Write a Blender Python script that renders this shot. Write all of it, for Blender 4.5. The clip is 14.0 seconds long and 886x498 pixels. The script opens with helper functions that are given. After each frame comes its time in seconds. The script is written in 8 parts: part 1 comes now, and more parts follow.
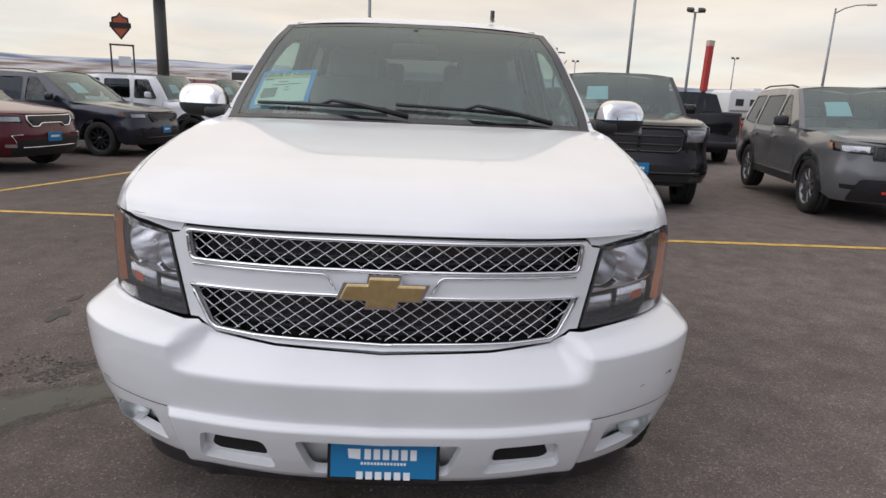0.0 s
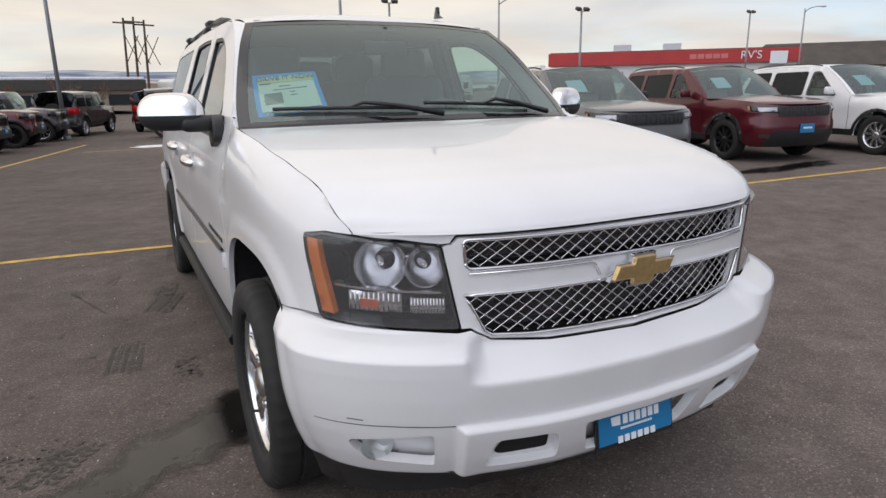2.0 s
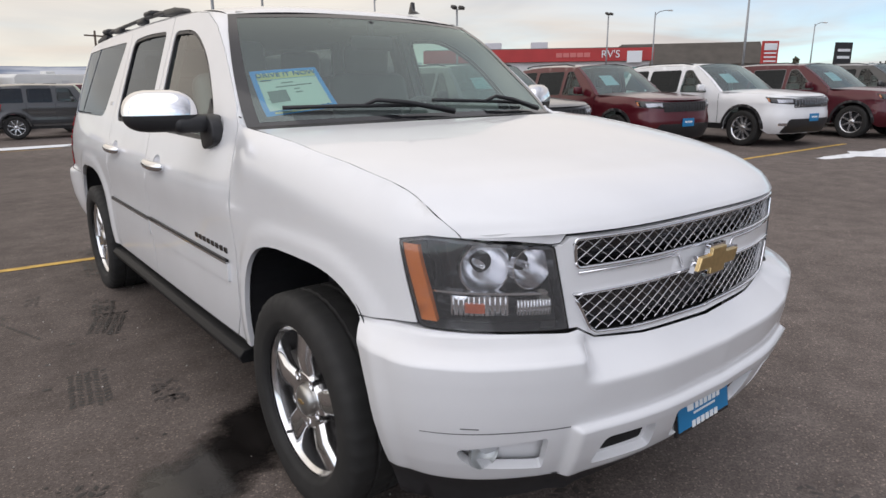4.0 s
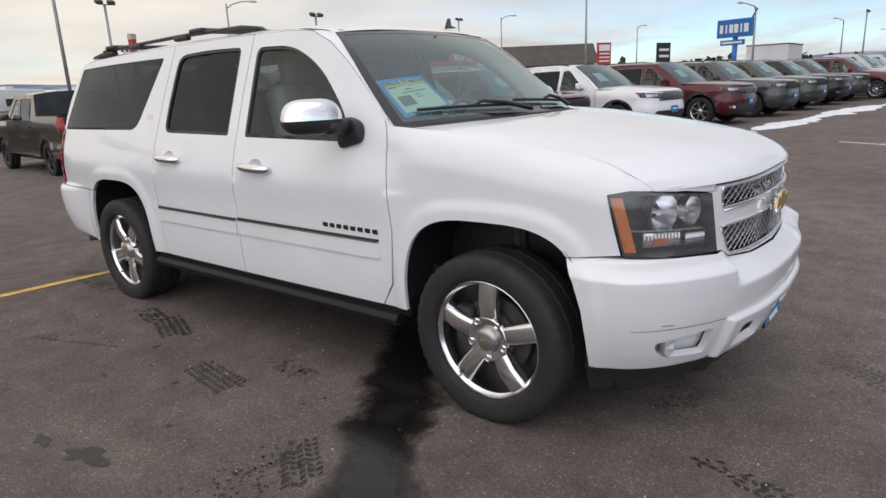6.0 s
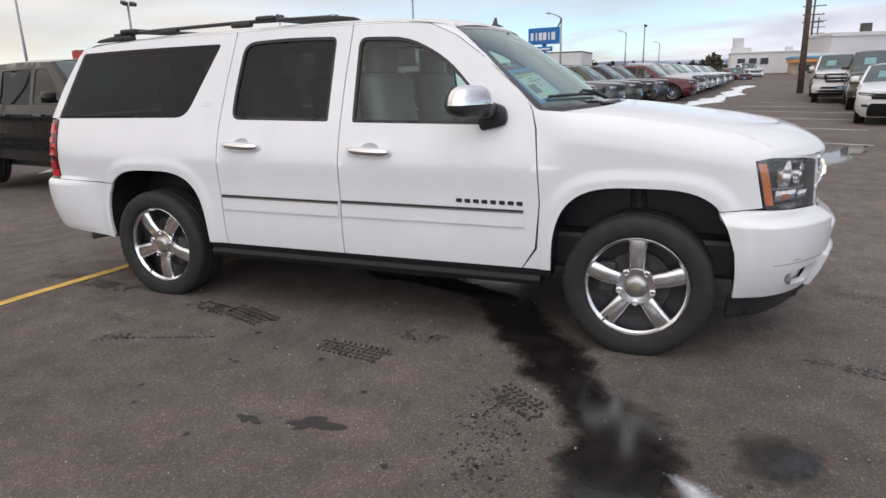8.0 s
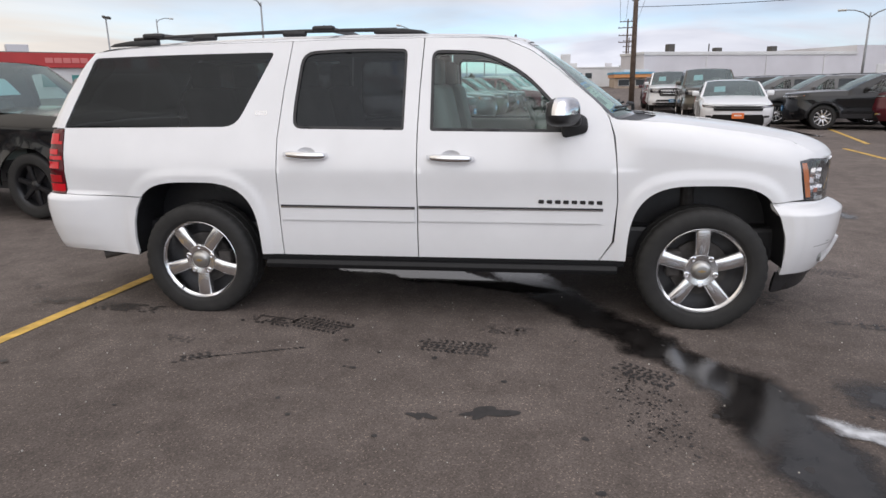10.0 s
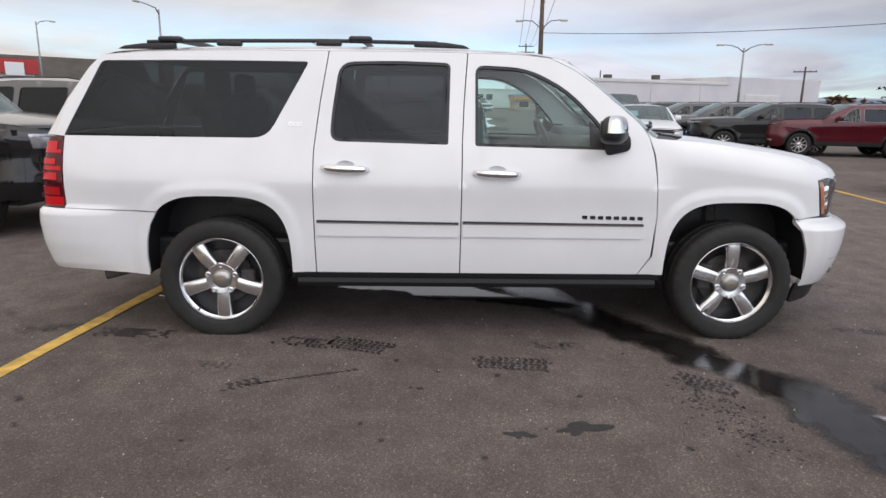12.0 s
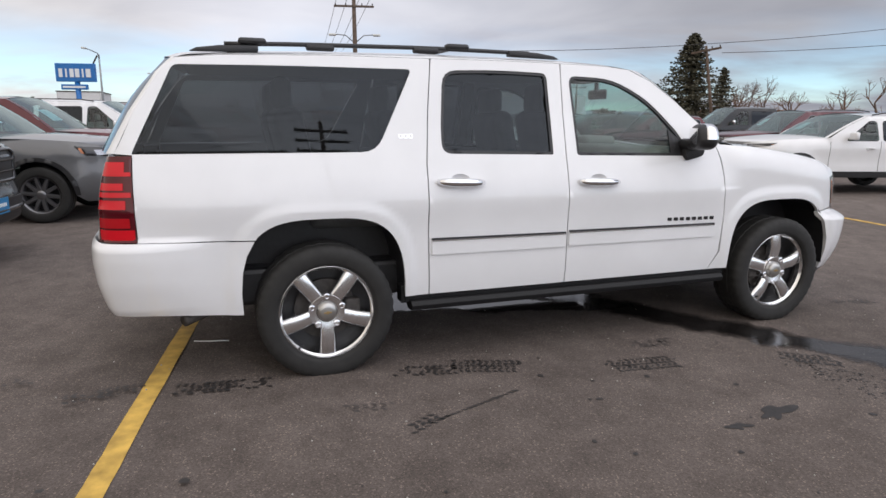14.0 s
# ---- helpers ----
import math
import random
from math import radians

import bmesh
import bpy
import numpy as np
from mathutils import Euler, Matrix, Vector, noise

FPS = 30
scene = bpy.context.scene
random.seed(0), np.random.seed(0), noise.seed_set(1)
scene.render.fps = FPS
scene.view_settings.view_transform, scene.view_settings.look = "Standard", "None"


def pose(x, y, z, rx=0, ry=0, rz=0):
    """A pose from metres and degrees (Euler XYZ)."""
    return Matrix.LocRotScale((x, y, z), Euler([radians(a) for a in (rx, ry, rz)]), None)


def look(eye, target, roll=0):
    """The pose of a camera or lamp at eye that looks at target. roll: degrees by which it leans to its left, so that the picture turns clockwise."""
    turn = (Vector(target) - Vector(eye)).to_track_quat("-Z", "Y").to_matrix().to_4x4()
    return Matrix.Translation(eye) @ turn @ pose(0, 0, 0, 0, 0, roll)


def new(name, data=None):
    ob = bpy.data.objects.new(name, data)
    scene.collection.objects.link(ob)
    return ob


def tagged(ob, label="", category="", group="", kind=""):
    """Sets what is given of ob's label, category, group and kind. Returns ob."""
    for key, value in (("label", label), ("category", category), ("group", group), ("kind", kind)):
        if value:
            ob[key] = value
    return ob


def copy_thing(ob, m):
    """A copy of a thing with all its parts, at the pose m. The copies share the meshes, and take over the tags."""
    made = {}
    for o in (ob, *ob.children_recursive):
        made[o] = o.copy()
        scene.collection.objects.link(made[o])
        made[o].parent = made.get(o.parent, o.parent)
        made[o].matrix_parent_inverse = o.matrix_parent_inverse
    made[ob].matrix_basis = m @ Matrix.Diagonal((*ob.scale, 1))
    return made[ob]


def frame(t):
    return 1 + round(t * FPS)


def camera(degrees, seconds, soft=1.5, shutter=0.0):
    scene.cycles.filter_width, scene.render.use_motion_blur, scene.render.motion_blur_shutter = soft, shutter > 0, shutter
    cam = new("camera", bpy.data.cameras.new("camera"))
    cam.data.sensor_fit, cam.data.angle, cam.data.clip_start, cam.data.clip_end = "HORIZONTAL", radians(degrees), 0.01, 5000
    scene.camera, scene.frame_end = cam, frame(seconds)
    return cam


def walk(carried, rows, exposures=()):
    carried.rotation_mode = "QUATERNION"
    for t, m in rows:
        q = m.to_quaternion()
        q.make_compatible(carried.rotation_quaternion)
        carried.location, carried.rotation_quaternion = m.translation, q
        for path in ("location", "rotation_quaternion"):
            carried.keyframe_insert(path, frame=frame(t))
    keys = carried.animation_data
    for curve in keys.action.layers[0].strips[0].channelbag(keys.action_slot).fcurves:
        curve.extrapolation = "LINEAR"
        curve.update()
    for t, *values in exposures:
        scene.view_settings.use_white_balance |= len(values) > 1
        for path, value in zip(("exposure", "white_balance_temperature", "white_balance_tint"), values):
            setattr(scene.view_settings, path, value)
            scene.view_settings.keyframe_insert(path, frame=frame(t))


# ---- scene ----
cam = camera(70.0, 14.0)
PATH = [
    (0, (0.138, -2.532, 1.428), (0.176, -0.589, 0.954), 2.4),
    (0.5, (-0.169, -2.591, 1.423), (0.07, -0.665, 0.941), 1.7),
    (1, (-0.593, -2.57, 1.426), (-0.125, -0.687, 0.941), 0.4),
    (1.5, (-0.969, -2.392, 1.434), (-0.283, -0.579, 0.94), -0.4),
    (2, (-1.321, -2.26, 1.432), (-0.439, -0.533, 0.943), -0.8),
    (4.5, (-2.01, -1.853, 1.451), (-0.745, -0.383, 0.962), -1.0),
    (5, (-2.346, -1.849, 1.465), (-0.996, -0.45, 0.996), -1.7),
    (5.5, (-2.695, -1.697, 1.453), (-1.273, -0.378, 0.964), -2.3),
    (6, (-3.067, -1.499, 1.465), (-1.563, -0.279, 0.966), -2.6),
    (6.5, (-3.482, -1.281, 1.489), (-1.893, -0.171, 0.995), -2.4),
    (7, (-3.762, -0.958, 1.476), (-2.106, 0.048, 0.98), -2.3),
    (7.5, (-4.04, -0.629, 1.472), (-2.32, 0.251, 0.957), -1.9),
    (8, (-4.278, -0.272, 1.467), (-2.492, 0.464, 0.949), -1.5),
    (8.5, (-4.446, 0.131, 1.479), (-2.604, 0.718, 0.965), -1.2),
    (9, (-4.63, 0.535, 1.497), (-2.751, 0.983, 0.98), -0.9),
    (11.5, (-4.983, 1.648, 1.502), (-3.036, 1.715, 1.049), 0.1),
    (12, (-4.885, 1.974, 1.48), (-2.936, 1.93, 1.035), 1.0),
    (12.5, (-4.788, 2.414, 1.474), (-2.841, 2.242, 1.048), 1.6),
    (13, (-4.715, 2.92, 1.478), (-2.783, 2.615, 1.065), 1.1),
    (13.5, (-4.556, 3.34, 1.444), (-2.652, 2.875, 1.046), 0.8),
    (14, (-4.42, 3.847, 1.434), (-2.573, 3.189, 1.038), 0.5),
]
walk(cam, [(t, look(eye, target, roll)) for t, eye, target, roll in PATH], [(0, 0.52), (2, 0.50), (6.5, 0.50), (8.5, 0.63), (14, 0.64)])

# ---- sky and light: bright thin overcast, late winter, soft sun high behind the clouds ----
SUN_AZ, SUN_EL = 236.0, 58.0
world = bpy.data.worlds.new("sky")
scene.world = world
world.use_nodes = True
wn, wl = world.node_tree.nodes, world.node_tree.links
wn.clear()


def wnode(kind, **props):
    n = wn.new(kind)
    for k, v in props.items():
        if k == "op":
            n.operation = v
        else:
            n.inputs[k].default_value = v
    return n


sky = wn.new("ShaderNodeTexSky")
sky.sky_type = "NISHITA"
sky.sun_disc = False
sky.sun_elevation, sky.sun_rotation = radians(SUN_EL), radians(SUN_AZ)
sky.altitude = 1000
tc = wn.new("ShaderNodeTexCoord")
sep = wn.new("ShaderNodeSeparateXYZ")
wl.new(tc.outputs["Generated"], sep.inputs[0])
# cloud layers: the view direction flattened on a high plane, long streaks near the horizon
zc = wnode("ShaderNodeMath", op="MAXIMUM")
wl.new(sep.outputs["Z"], zc.inputs[0])
zc.inputs[1].default_value = 0.0
zp = wnode("ShaderNodeMath", op="ADD")
wl.new(zc.outputs[0], zp.inputs[0])
zp.inputs[1].default_value = 0.11
dx = wnode("ShaderNodeMath", op="DIVIDE")
dy = wnode("ShaderNodeMath", op="DIVIDE")
wl.new(sep.outputs["X"], dx.inputs[0])
wl.new(zp.outputs[0], dx.inputs[1])
wl.new(sep.outputs["Y"], dy.inputs[0])
wl.new(zp.outputs[0], dy.inputs[1])
comb = wn.new("ShaderNodeCombineXYZ")
wl.new(dx.outputs[0], comb.inputs[0])
wl.new(dy.outputs[0], comb.inputs[1])
n1 = wnode("ShaderNodeTexNoise", Scale=0.45, Detail=7.0, Roughness=0.5, Distortion=0.5)
n2 = wnode("ShaderNodeTexNoise", Scale=0.8, Detail=8.0, Roughness=0.5, Distortion=0.4)
wl.new(comb.outputs[0], n1.inputs["Vector"])
wl.new(comb.outputs[0], n2.inputs["Vector"])


def wmath(op, a, b):
    n = wn.new("ShaderNodeMath")
    n.operation = op
    for i, v in enumerate((a, b)):
        if isinstance(v, (int, float)):
            n.inputs[i].default_value = v
        else:
            wl.new(v, n.inputs[i])
    return n.outputs[0]


def wrange(src, a, b, c, d):
    n = wn.new("ShaderNodeMapRange")
    wl.new(src, n.inputs[0])
    for i, v in enumerate((a, b, c, d)):
        n.inputs[i + 1].default_value = v
    return n.outputs[0]


def wmix(fac, a, b):
    n = wn.new("ShaderNodeMix")
    n.data_type = "RGBA"
    wl.new(fac, n.inputs[0])
    for i, v in ((6, a), (7, b)):
        if isinstance(v, tuple):
            n.inputs[i].default_value = (*v, 1)
        else:
            wl.new(v, n.inputs[i])
    return n.outputs[2]


# warm cream cloud to the north-west, cool grey-blue cloud to the south-east
warm = wrange(wmath("ADD", wmath("MULTIPLY", sep.outputs["Y"], 0.85), wmath("MULTIPLY", sep.outputs["X"], -0.04)), -0.12, 0.74, 0.0, 1.0)
light_c = wmix(warm, (0.51, 0.515, 0.565), (0.76, 0.685, 0.595))
dark_c = wmix(warm, (0.36, 0.37, 0.43), (0.60, 0.55, 0.50))
cloud_c = wmix(wrange(n2.outputs["Fac"], 0.32, 0.68, 0.0, 1.0), dark_c, light_c)
# clear pale band above the horizon, broken by cloud
clear = wmath("MULTIPLY", wrange(sep.outputs["Z"], 0.05, 0.15, 1.0, 0.0), wrange(n1.outputs["Fac"], 0.42, 0.60, 1.0, 0.0))
overhead = wrange(sep.outputs["Z"], 0.55, 0.80, 1.0, 0.0)
high = wmath("MULTIPLY", wmath("MULTIPLY", wrange(sep.outputs["Z"], 0.08, 0.5, 0.0, 0.5), overhead), wmath("MULTIPLY", wrange(n1.outputs["Fac"], 0.34, 0.44, 1.0, 0.0), wrange(warm, 0.2, 0.6, 1.0, 0.15)))
gap = wmath("MULTIPLY", wmath("MAXIMUM", wmath("MULTIPLY", clear, 0.85), high), wrange(warm, 0.55, 0.95, 1.0, 0.25))
# brightest where the sun stands behind the cloud, in the south-west
west = wrange(wmath("ADD", wmath("MULTIPLY", sep.outputs["X"], -0.82), wmath("MULTIPLY", sep.outputs["Y"], -0.57)), 0.1, 0.9, 0.0, 1.22)
low = wrange(sep.outputs["Z"], 0.0, 0.9, 1.35, 0.45)
south_east = wrange(wmath("ADD", wmath("MULTIPLY", sep.outputs["X"], 0.45), wmath("MULTIPLY", sep.outputs["Y"], -0.89)), 0.45, 0.95, 1.0, 0.62)
zenith = wmath("MULTIPLY", wmath("ADD", wrange(sep.outputs["Z"], 0.12, 1.0, 0.90, 1.35), wmath("MULTIPLY", west, low)), south_east)
# thinner, paler cloud low in the east-south-east
thin = wmath("MULTIPLY", wrange(wmath("ADD", wmath("MULTIPLY", sep.outputs["X"], 0.96), wmath("MULTIPLY", sep.outputs["Y"], -0.28)), 0.91, 0.985, 0.0, 0.5), wrange(sep.outputs["Z"], 0.06, 0.26, 1.0, 0.0))
zenith = wmath("MULTIPLY", zenith, wmath("ADD", thin, 1.0))
cloudbg = wn.new("ShaderNodeBackground")
wl.new(cloud_c, cloudbg.inputs["Color"])
wl.new(zenith, cloudbg.inputs["Strength"])
skybg = wnode("ShaderNodeBackground", Strength=0.115)
blue = wn.new("ShaderNodeMix")
blue.data_type, blue.blend_type = "RGBA", "MULTIPLY"
blue.inputs[0].default_value = 1.0
wl.new(sky.outputs[0], blue.inputs[6])
blue.inputs[7].default_value = (0.82, 1.0, 1.12, 1)
wl.new(blue.outputs[2], skybg.inputs["Color"])
mixw = wn.new("ShaderNodeMixShader")
wl.new(gap, mixw.inputs[0])
wl.new(cloudbg.outputs[0], mixw.inputs[1])
wl.new(skybg.outputs[0], mixw.inputs[2])
wout = wn.new("ShaderNodeOutputWorld")
wl.new(mixw.outputs[0], wout.inputs[0])

sun_data = bpy.data.lights.new("sun", "SUN")
sun_data.energy, sun_data.angle, sun_data.color = 0.5, radians(70), (1.0, 0.96, 0.91)
sun = new("sun", sun_data)
sd = Vector((math.sin(radians(SUN_AZ)) * math.cos(radians(SUN_EL)), math.cos(radians(SUN_AZ)) * math.cos(radians(SUN_EL)), math.sin(radians(SUN_EL))))
sun.matrix_world = look(sd * 50, (0, 0, 0))

# ---- materials ----
def mat(name, color, rough=0.5, metal=0.0, coat=0.0, spec=0.5, var=0.0, vscale=8.0, bump=0.0, bscale=200.0, bdist=0.002, emit=0.0, rnd=0.0):
    """A Principled material with two scales of variation in colour and a fine relief."""
    m = bpy.data.materials.new(name)
    m.use_nodes = True
    nt = m.node_tree
    b = nt.nodes["Principled BSDF"]
    b.inputs["Base Color"].default_value = (*color, 1)
    b.inputs["Roughness"].default_value = rough
    b.inputs["Metallic"].default_value = metal
    b.inputs["Coat Weight"].default_value = coat
    b.inputs["Coat Roughness"].default_value = 0.04
    b.inputs["Specular IOR Level"].default_value = spec
    if emit:
        b.inputs["Emission Color"].default_value = (*color, 1)
        b.inputs["Emission Strength"].default_value = emit
    if var or bump or rnd:
        tcn = nt.nodes.new("ShaderNodeTexCoord")
    if var or rnd:
        a = nt.nodes.new("ShaderNodeTexNoise")
        a.inputs["Scale"].default_value, a.inputs["Detail"].default_value = vscale, 6
        nt.links.new(tcn.outputs["Object"], a.inputs["Vector"])
        mr = nt.nodes.new("ShaderNodeMapRange")
        mr.inputs[1].default_value, mr.inputs[2].default_value = 0.3, 0.7
        mr.inputs[3].default_value, mr.inputs[4].default_value = 1 - var, 1 + var
        nt.links.new(a.outputs["Fac"], mr.inputs[0])
        val = mr.outputs[0]
        if rnd:
            oi = nt.nodes.new("ShaderNodeObjectInfo")
            mr2 = nt.nodes.new("ShaderNodeMapRange")
            mr2.inputs[3].default_value, mr2.inputs[4].default_value = 1 - rnd, 1 + rnd
            nt.links.new(oi.outputs["Random"], mr2.inputs[0])
            mu = nt.nodes.new("ShaderNodeMath")
            mu.operation = "MULTIPLY"
            nt.links.new(val, mu.inputs[0])
            nt.links.new(mr2.outputs[0], mu.inputs[1])
            val = mu.outputs[0]
        hs = nt.nodes.new("ShaderNodeHueSaturation")
        hs.inputs["Color"].default_value = (*color, 1)
        nt.links.new(val, hs.inputs["Value"])
        nt.links.new(hs.outputs[0], b.inputs["Base Color"])
    if bump:
        c = nt.nodes.new("ShaderNodeTexNoise")
        c.inputs["Scale"].default_value, c.inputs["Detail"].default_value = bscale, 4
        nt.links.new(tcn.outputs["Object"], c.inputs["Vector"])
        bp = nt.nodes.new("ShaderNodeBump")
        bp.inputs["Strength"].default_value, bp.inputs["Distance"].default_value = bump, bdist
        nt.links.new(c.outputs["Fac"], bp.inputs["Height"])
        nt.links.new(bp.outputs[0], b.inputs["Normal"])
    return m


def glass_mat(name, tint, ior=1.5, rough=0.0, haze=0.0, shine=(1, 1, 1)):
    """Thin pane: tinted see-through with a Fresnel gloss."""
    m = bpy.data.materials.new(name)
    m.use_nodes = True
    nt = m.node_tree
    nt.nodes.clear()
    out = nt.nodes.new("ShaderNodeOutputMaterial")
    tr = nt.nodes.new("ShaderNodeBsdfTransparent")
    tr.inputs[0].default_value = (*tint, 1)
    gl = nt.nodes.new("ShaderNodeBsdfGlossy")
    gl.inputs["Roughness"].default_value = rough
    gl.inputs["Color"].default_value = (*shine, 1)
    lw = nt.nodes.new("ShaderNodeLayerWeight")
    lw.inputs["Blend"].default_value = 0.5
    pw = nt.nodes.new("ShaderNodeMath")
    pw.operation = "POWER"
    nt.links.new(lw.outputs["Facing"], pw.inputs[0])
    pw.inputs[1].default_value = 5.0
    f0 = ((ior - 1) / (ior + 1)) ** 2
    fr = nt.nodes.new("ShaderNodeMath")
    fr.operation = "MULTIPLY_ADD"
    nt.links.new(pw.outputs[0], fr.inputs[0])
    fr.inputs[1].default_value, fr.inputs[2].default_value = 1 - f0, f0
    mx = nt.nodes.new("ShaderNodeMixShader")
    nt.links.new(fr.outputs[0], mx.inputs[0])
    see = tr.outputs[0]
    if haze:
        df = nt.nodes.new("ShaderNodeBsdfDiffuse")
        df.inputs[0].default_value = (0.75, 0.76, 0.78, 1)
        hz = nt.nodes.new("ShaderNodeMixShader")
        hz.inputs[0].default_value = haze
        nt.links.new(tr.outputs[0], hz.inputs[1])
        nt.links.new(df.outputs[0], hz.inputs[2])
        see = hz.outputs[0]
    nt.links.new(see, mx.inputs[1])
    nt.links.new(gl.outputs[0], mx.inputs[2])
    nt.links.new(mx.outputs[0], out.inputs[0])
    return m


def paint(name, color, rough=0.3, metal=0.0, spec=0.5):
    return mat(name, color, rough=rough, metal=metal, coat=0.8, spec=spec, var=0.03, vscale=3.0)


WHITE = paint("white_paint", (0.745, 0.75, 0.765), 0.35)
BLACKPL = mat("black_plastic", (0.018, 0.018, 0.02), 0.45, var=0.15, vscale=30, bump=0.15, bscale=900)
GLOSSBLK = mat("gloss_black", (0.012, 0.012, 0.014), 0.12, coat=0.5)
RUBBER = mat("tyre_rubber", (0.016, 0.0155, 0.015), 0.75, var=0.25, vscale=14, bump=0.25, bscale=260)
CHROME = mat("chrome", (0.82, 0.82, 0.84), 0.06, 1.0)
POLISHED = mat("polished_alloy", (0.84, 0.84, 0.85), 0.20, 1.0, var=0.05, vscale=20)
GREYALLOY = mat("grey_alloy", (0.20, 0.20, 0.21), 0.35, 0.8)
DARKMET = mat("dark_iron", (0.055, 0.05, 0.047), 0.7, 0.3, var=0.3, vscale=25)
GOLD = mat("gold_emblem", (0.66, 0.49, 0.24), 0.30, 0.9, var=0.12, vscale=40, bump=0.2, bscale=400)
REDAMBER = mat("dull_orange_bulb", (0.40, 0.10, 0.05), 0.3, var=0.3, vscale=60)
AMBER = mat("amber_lens", (0.54, 0.145, 0.022), 0.25, coat=0.6)
REDLENS = mat("red_lens", (0.40, 0.008, 0.014), 0.15, coat=0.3, spec=0.3)
REDDARK = mat("dark_red_lens", (0.075, 0.004, 0.008), 0.12, coat=0.3, spec=0.3)
REDBRIGHT = mat("bright_red_reflector", (0.58, 0.006, 0.016), 0.2, coat=0.3, spec=0.3)
REFLECTOR = mat("lamp_reflector", (0.90, 0.90, 0.92), 0.22, 1.0)
SILLBLK = mat("black_sill_plastic", (0.009, 0.009, 0.010), 0.55, spec=0.3, var=0.15, vscale=30)
FOGBOWL = mat("fog_lamp_bowl", (0.60, 0.62, 0.61), 0.38, 1.0)
LENS = glass_mat("lamp_lens", (0.90, 0.91, 0.92), 1.5, 0.0, 0.07)
SCREEN = glass_mat("windscreen_glass", (0.46, 0.58, 0.55), 2.0, 0.0, 0.055, (0.82, 0.96, 0.93))
SIDEGLASS = glass_mat("front_door_glass", (0.74, 0.91, 0.87), 1.5, 0.0, 0.012)
PRIVACY = glass_mat("privacy_glass", (0.15, 0.16, 0.165), 1.5, 0.0, 0.004, (0.64, 0.70, 0.77))
DARKGLASS = glass_mat("dark_rear_glass", (0.045, 0.05, 0.055), 1.5, 0.0, 0.0, (0.75, 0.82, 0.90))
CABIN = mat("grey_cabin_trim", (0.20, 0.195, 0.19), 0.8, var=0.1)
SEATMAT = mat("grey_leather", (0.13, 0.13, 0.128), 0.55, var=0.12, vscale=10)
HEADLINER = mat("light_headliner", (0.42, 0.40, 0.37), 0.9)
SHEETBLUE = mat("sky_blue_card", (0.0, 0.38, 0.95), 0.5)
SHEETGRN = mat("pale_green_paper", (0.78, 0.93, 0.82), 0.6)
SHEETYEL = mat("yellow_ink", (0.80, 0.85, 0.42), 0.6)
PRINTGREY = mat("grey_print", (0.20, 0.27, 0.24), 0.6)
INK = mat("dark_ink", (0.05, 0.06, 0.07), 0.6)
PLATEBLUE = mat("plate_blue", (0.012, 0.19, 0.42), 0.35)
INKBLACK = mat("unlit_black", (0.006, 0.006, 0.006), 0.9)
BADGE = mat("dark_chrome", (0.10, 0.10, 0.105), 0.25, 0.9)
SEAM = mat("seam_grey", (0.10, 0.10, 0.10), 0.8)
CAPALLOY = mat("satin_alloy", (0.46, 0.45, 0.43), 0.30, 0.9, var=0.06, vscale=30)
WHITEINK = mat("white_ink", (0.85, 0.87, 0.88), 0.5)

# ---- building helpers ----
from mathutils.geometry import delaunay_2d_cdt


def mesh_ob(name, verts, faces, material, parent=None, smooth=True, label="", flat_from=None):
    me = bpy.data.meshes.new(name)
    me.from_pydata([tuple(v) for v in verts], [], [tuple(f) for f in faces])
    me.materials.append(material)
    flags = np.full(len(me.polygons), bool(smooth))
    if flat_from is not None:
        flags[flat_from:] = False
    me.polygons.foreach_set("use_smooth", flags)
    me.update()
    ob = new(name, me)
    if parent is not None:
        ob.parent = parent
    if label:
        ob["label"] = label
    return ob


def part(name, bm, material, parent=None, label="", smooth=False, angle=None):
    me = bpy.data.meshes.new(name)
    bm.normal_update()
    bm.to_mesh(me)
    bm.free()
    me.materials.append(material)
    if smooth or angle:
        me.polygons.foreach_set("use_smooth", np.ones(len(me.polygons), bool))
        if angle:
            me.set_sharp_from_angle(angle=radians(angle))
    ob = new(name, me)
    if parent is not None:
        ob.parent = parent
    if label:
        ob["label"] = label
    return ob


def thing(name, label, category, m=None, group="", kind=""):
    ob = new(name)
    if m is not None:
        ob.matrix_world = m
    return tagged(ob, label, category, group, kind)


def bm_box(size, at=(0, 0, 0), bevel=0.0, segs=2, taper=None, rot=None):
    bm = bmesh.new()
    bmesh.ops.create_cube(bm, size=1.0)
    for v in bm.verts:
        k = 1.0
        if taper and v.co.z > 0:
            k = taper
        v.co = Vector((v.co.x * size[0] * k, v.co.y * size[1] * k, v.co.z * size[2]))
    if bevel:
        bmesh.ops.bevel(bm, geom=bm.edges[:], offset=bevel, segments=segs, affect="EDGES", profile=0.5)
    m = Matrix.Translation(at)
    if rot is not None:
        m = m @ rot
    bmesh.ops.transform(bm, matrix=m, verts=bm.verts)
    return bm


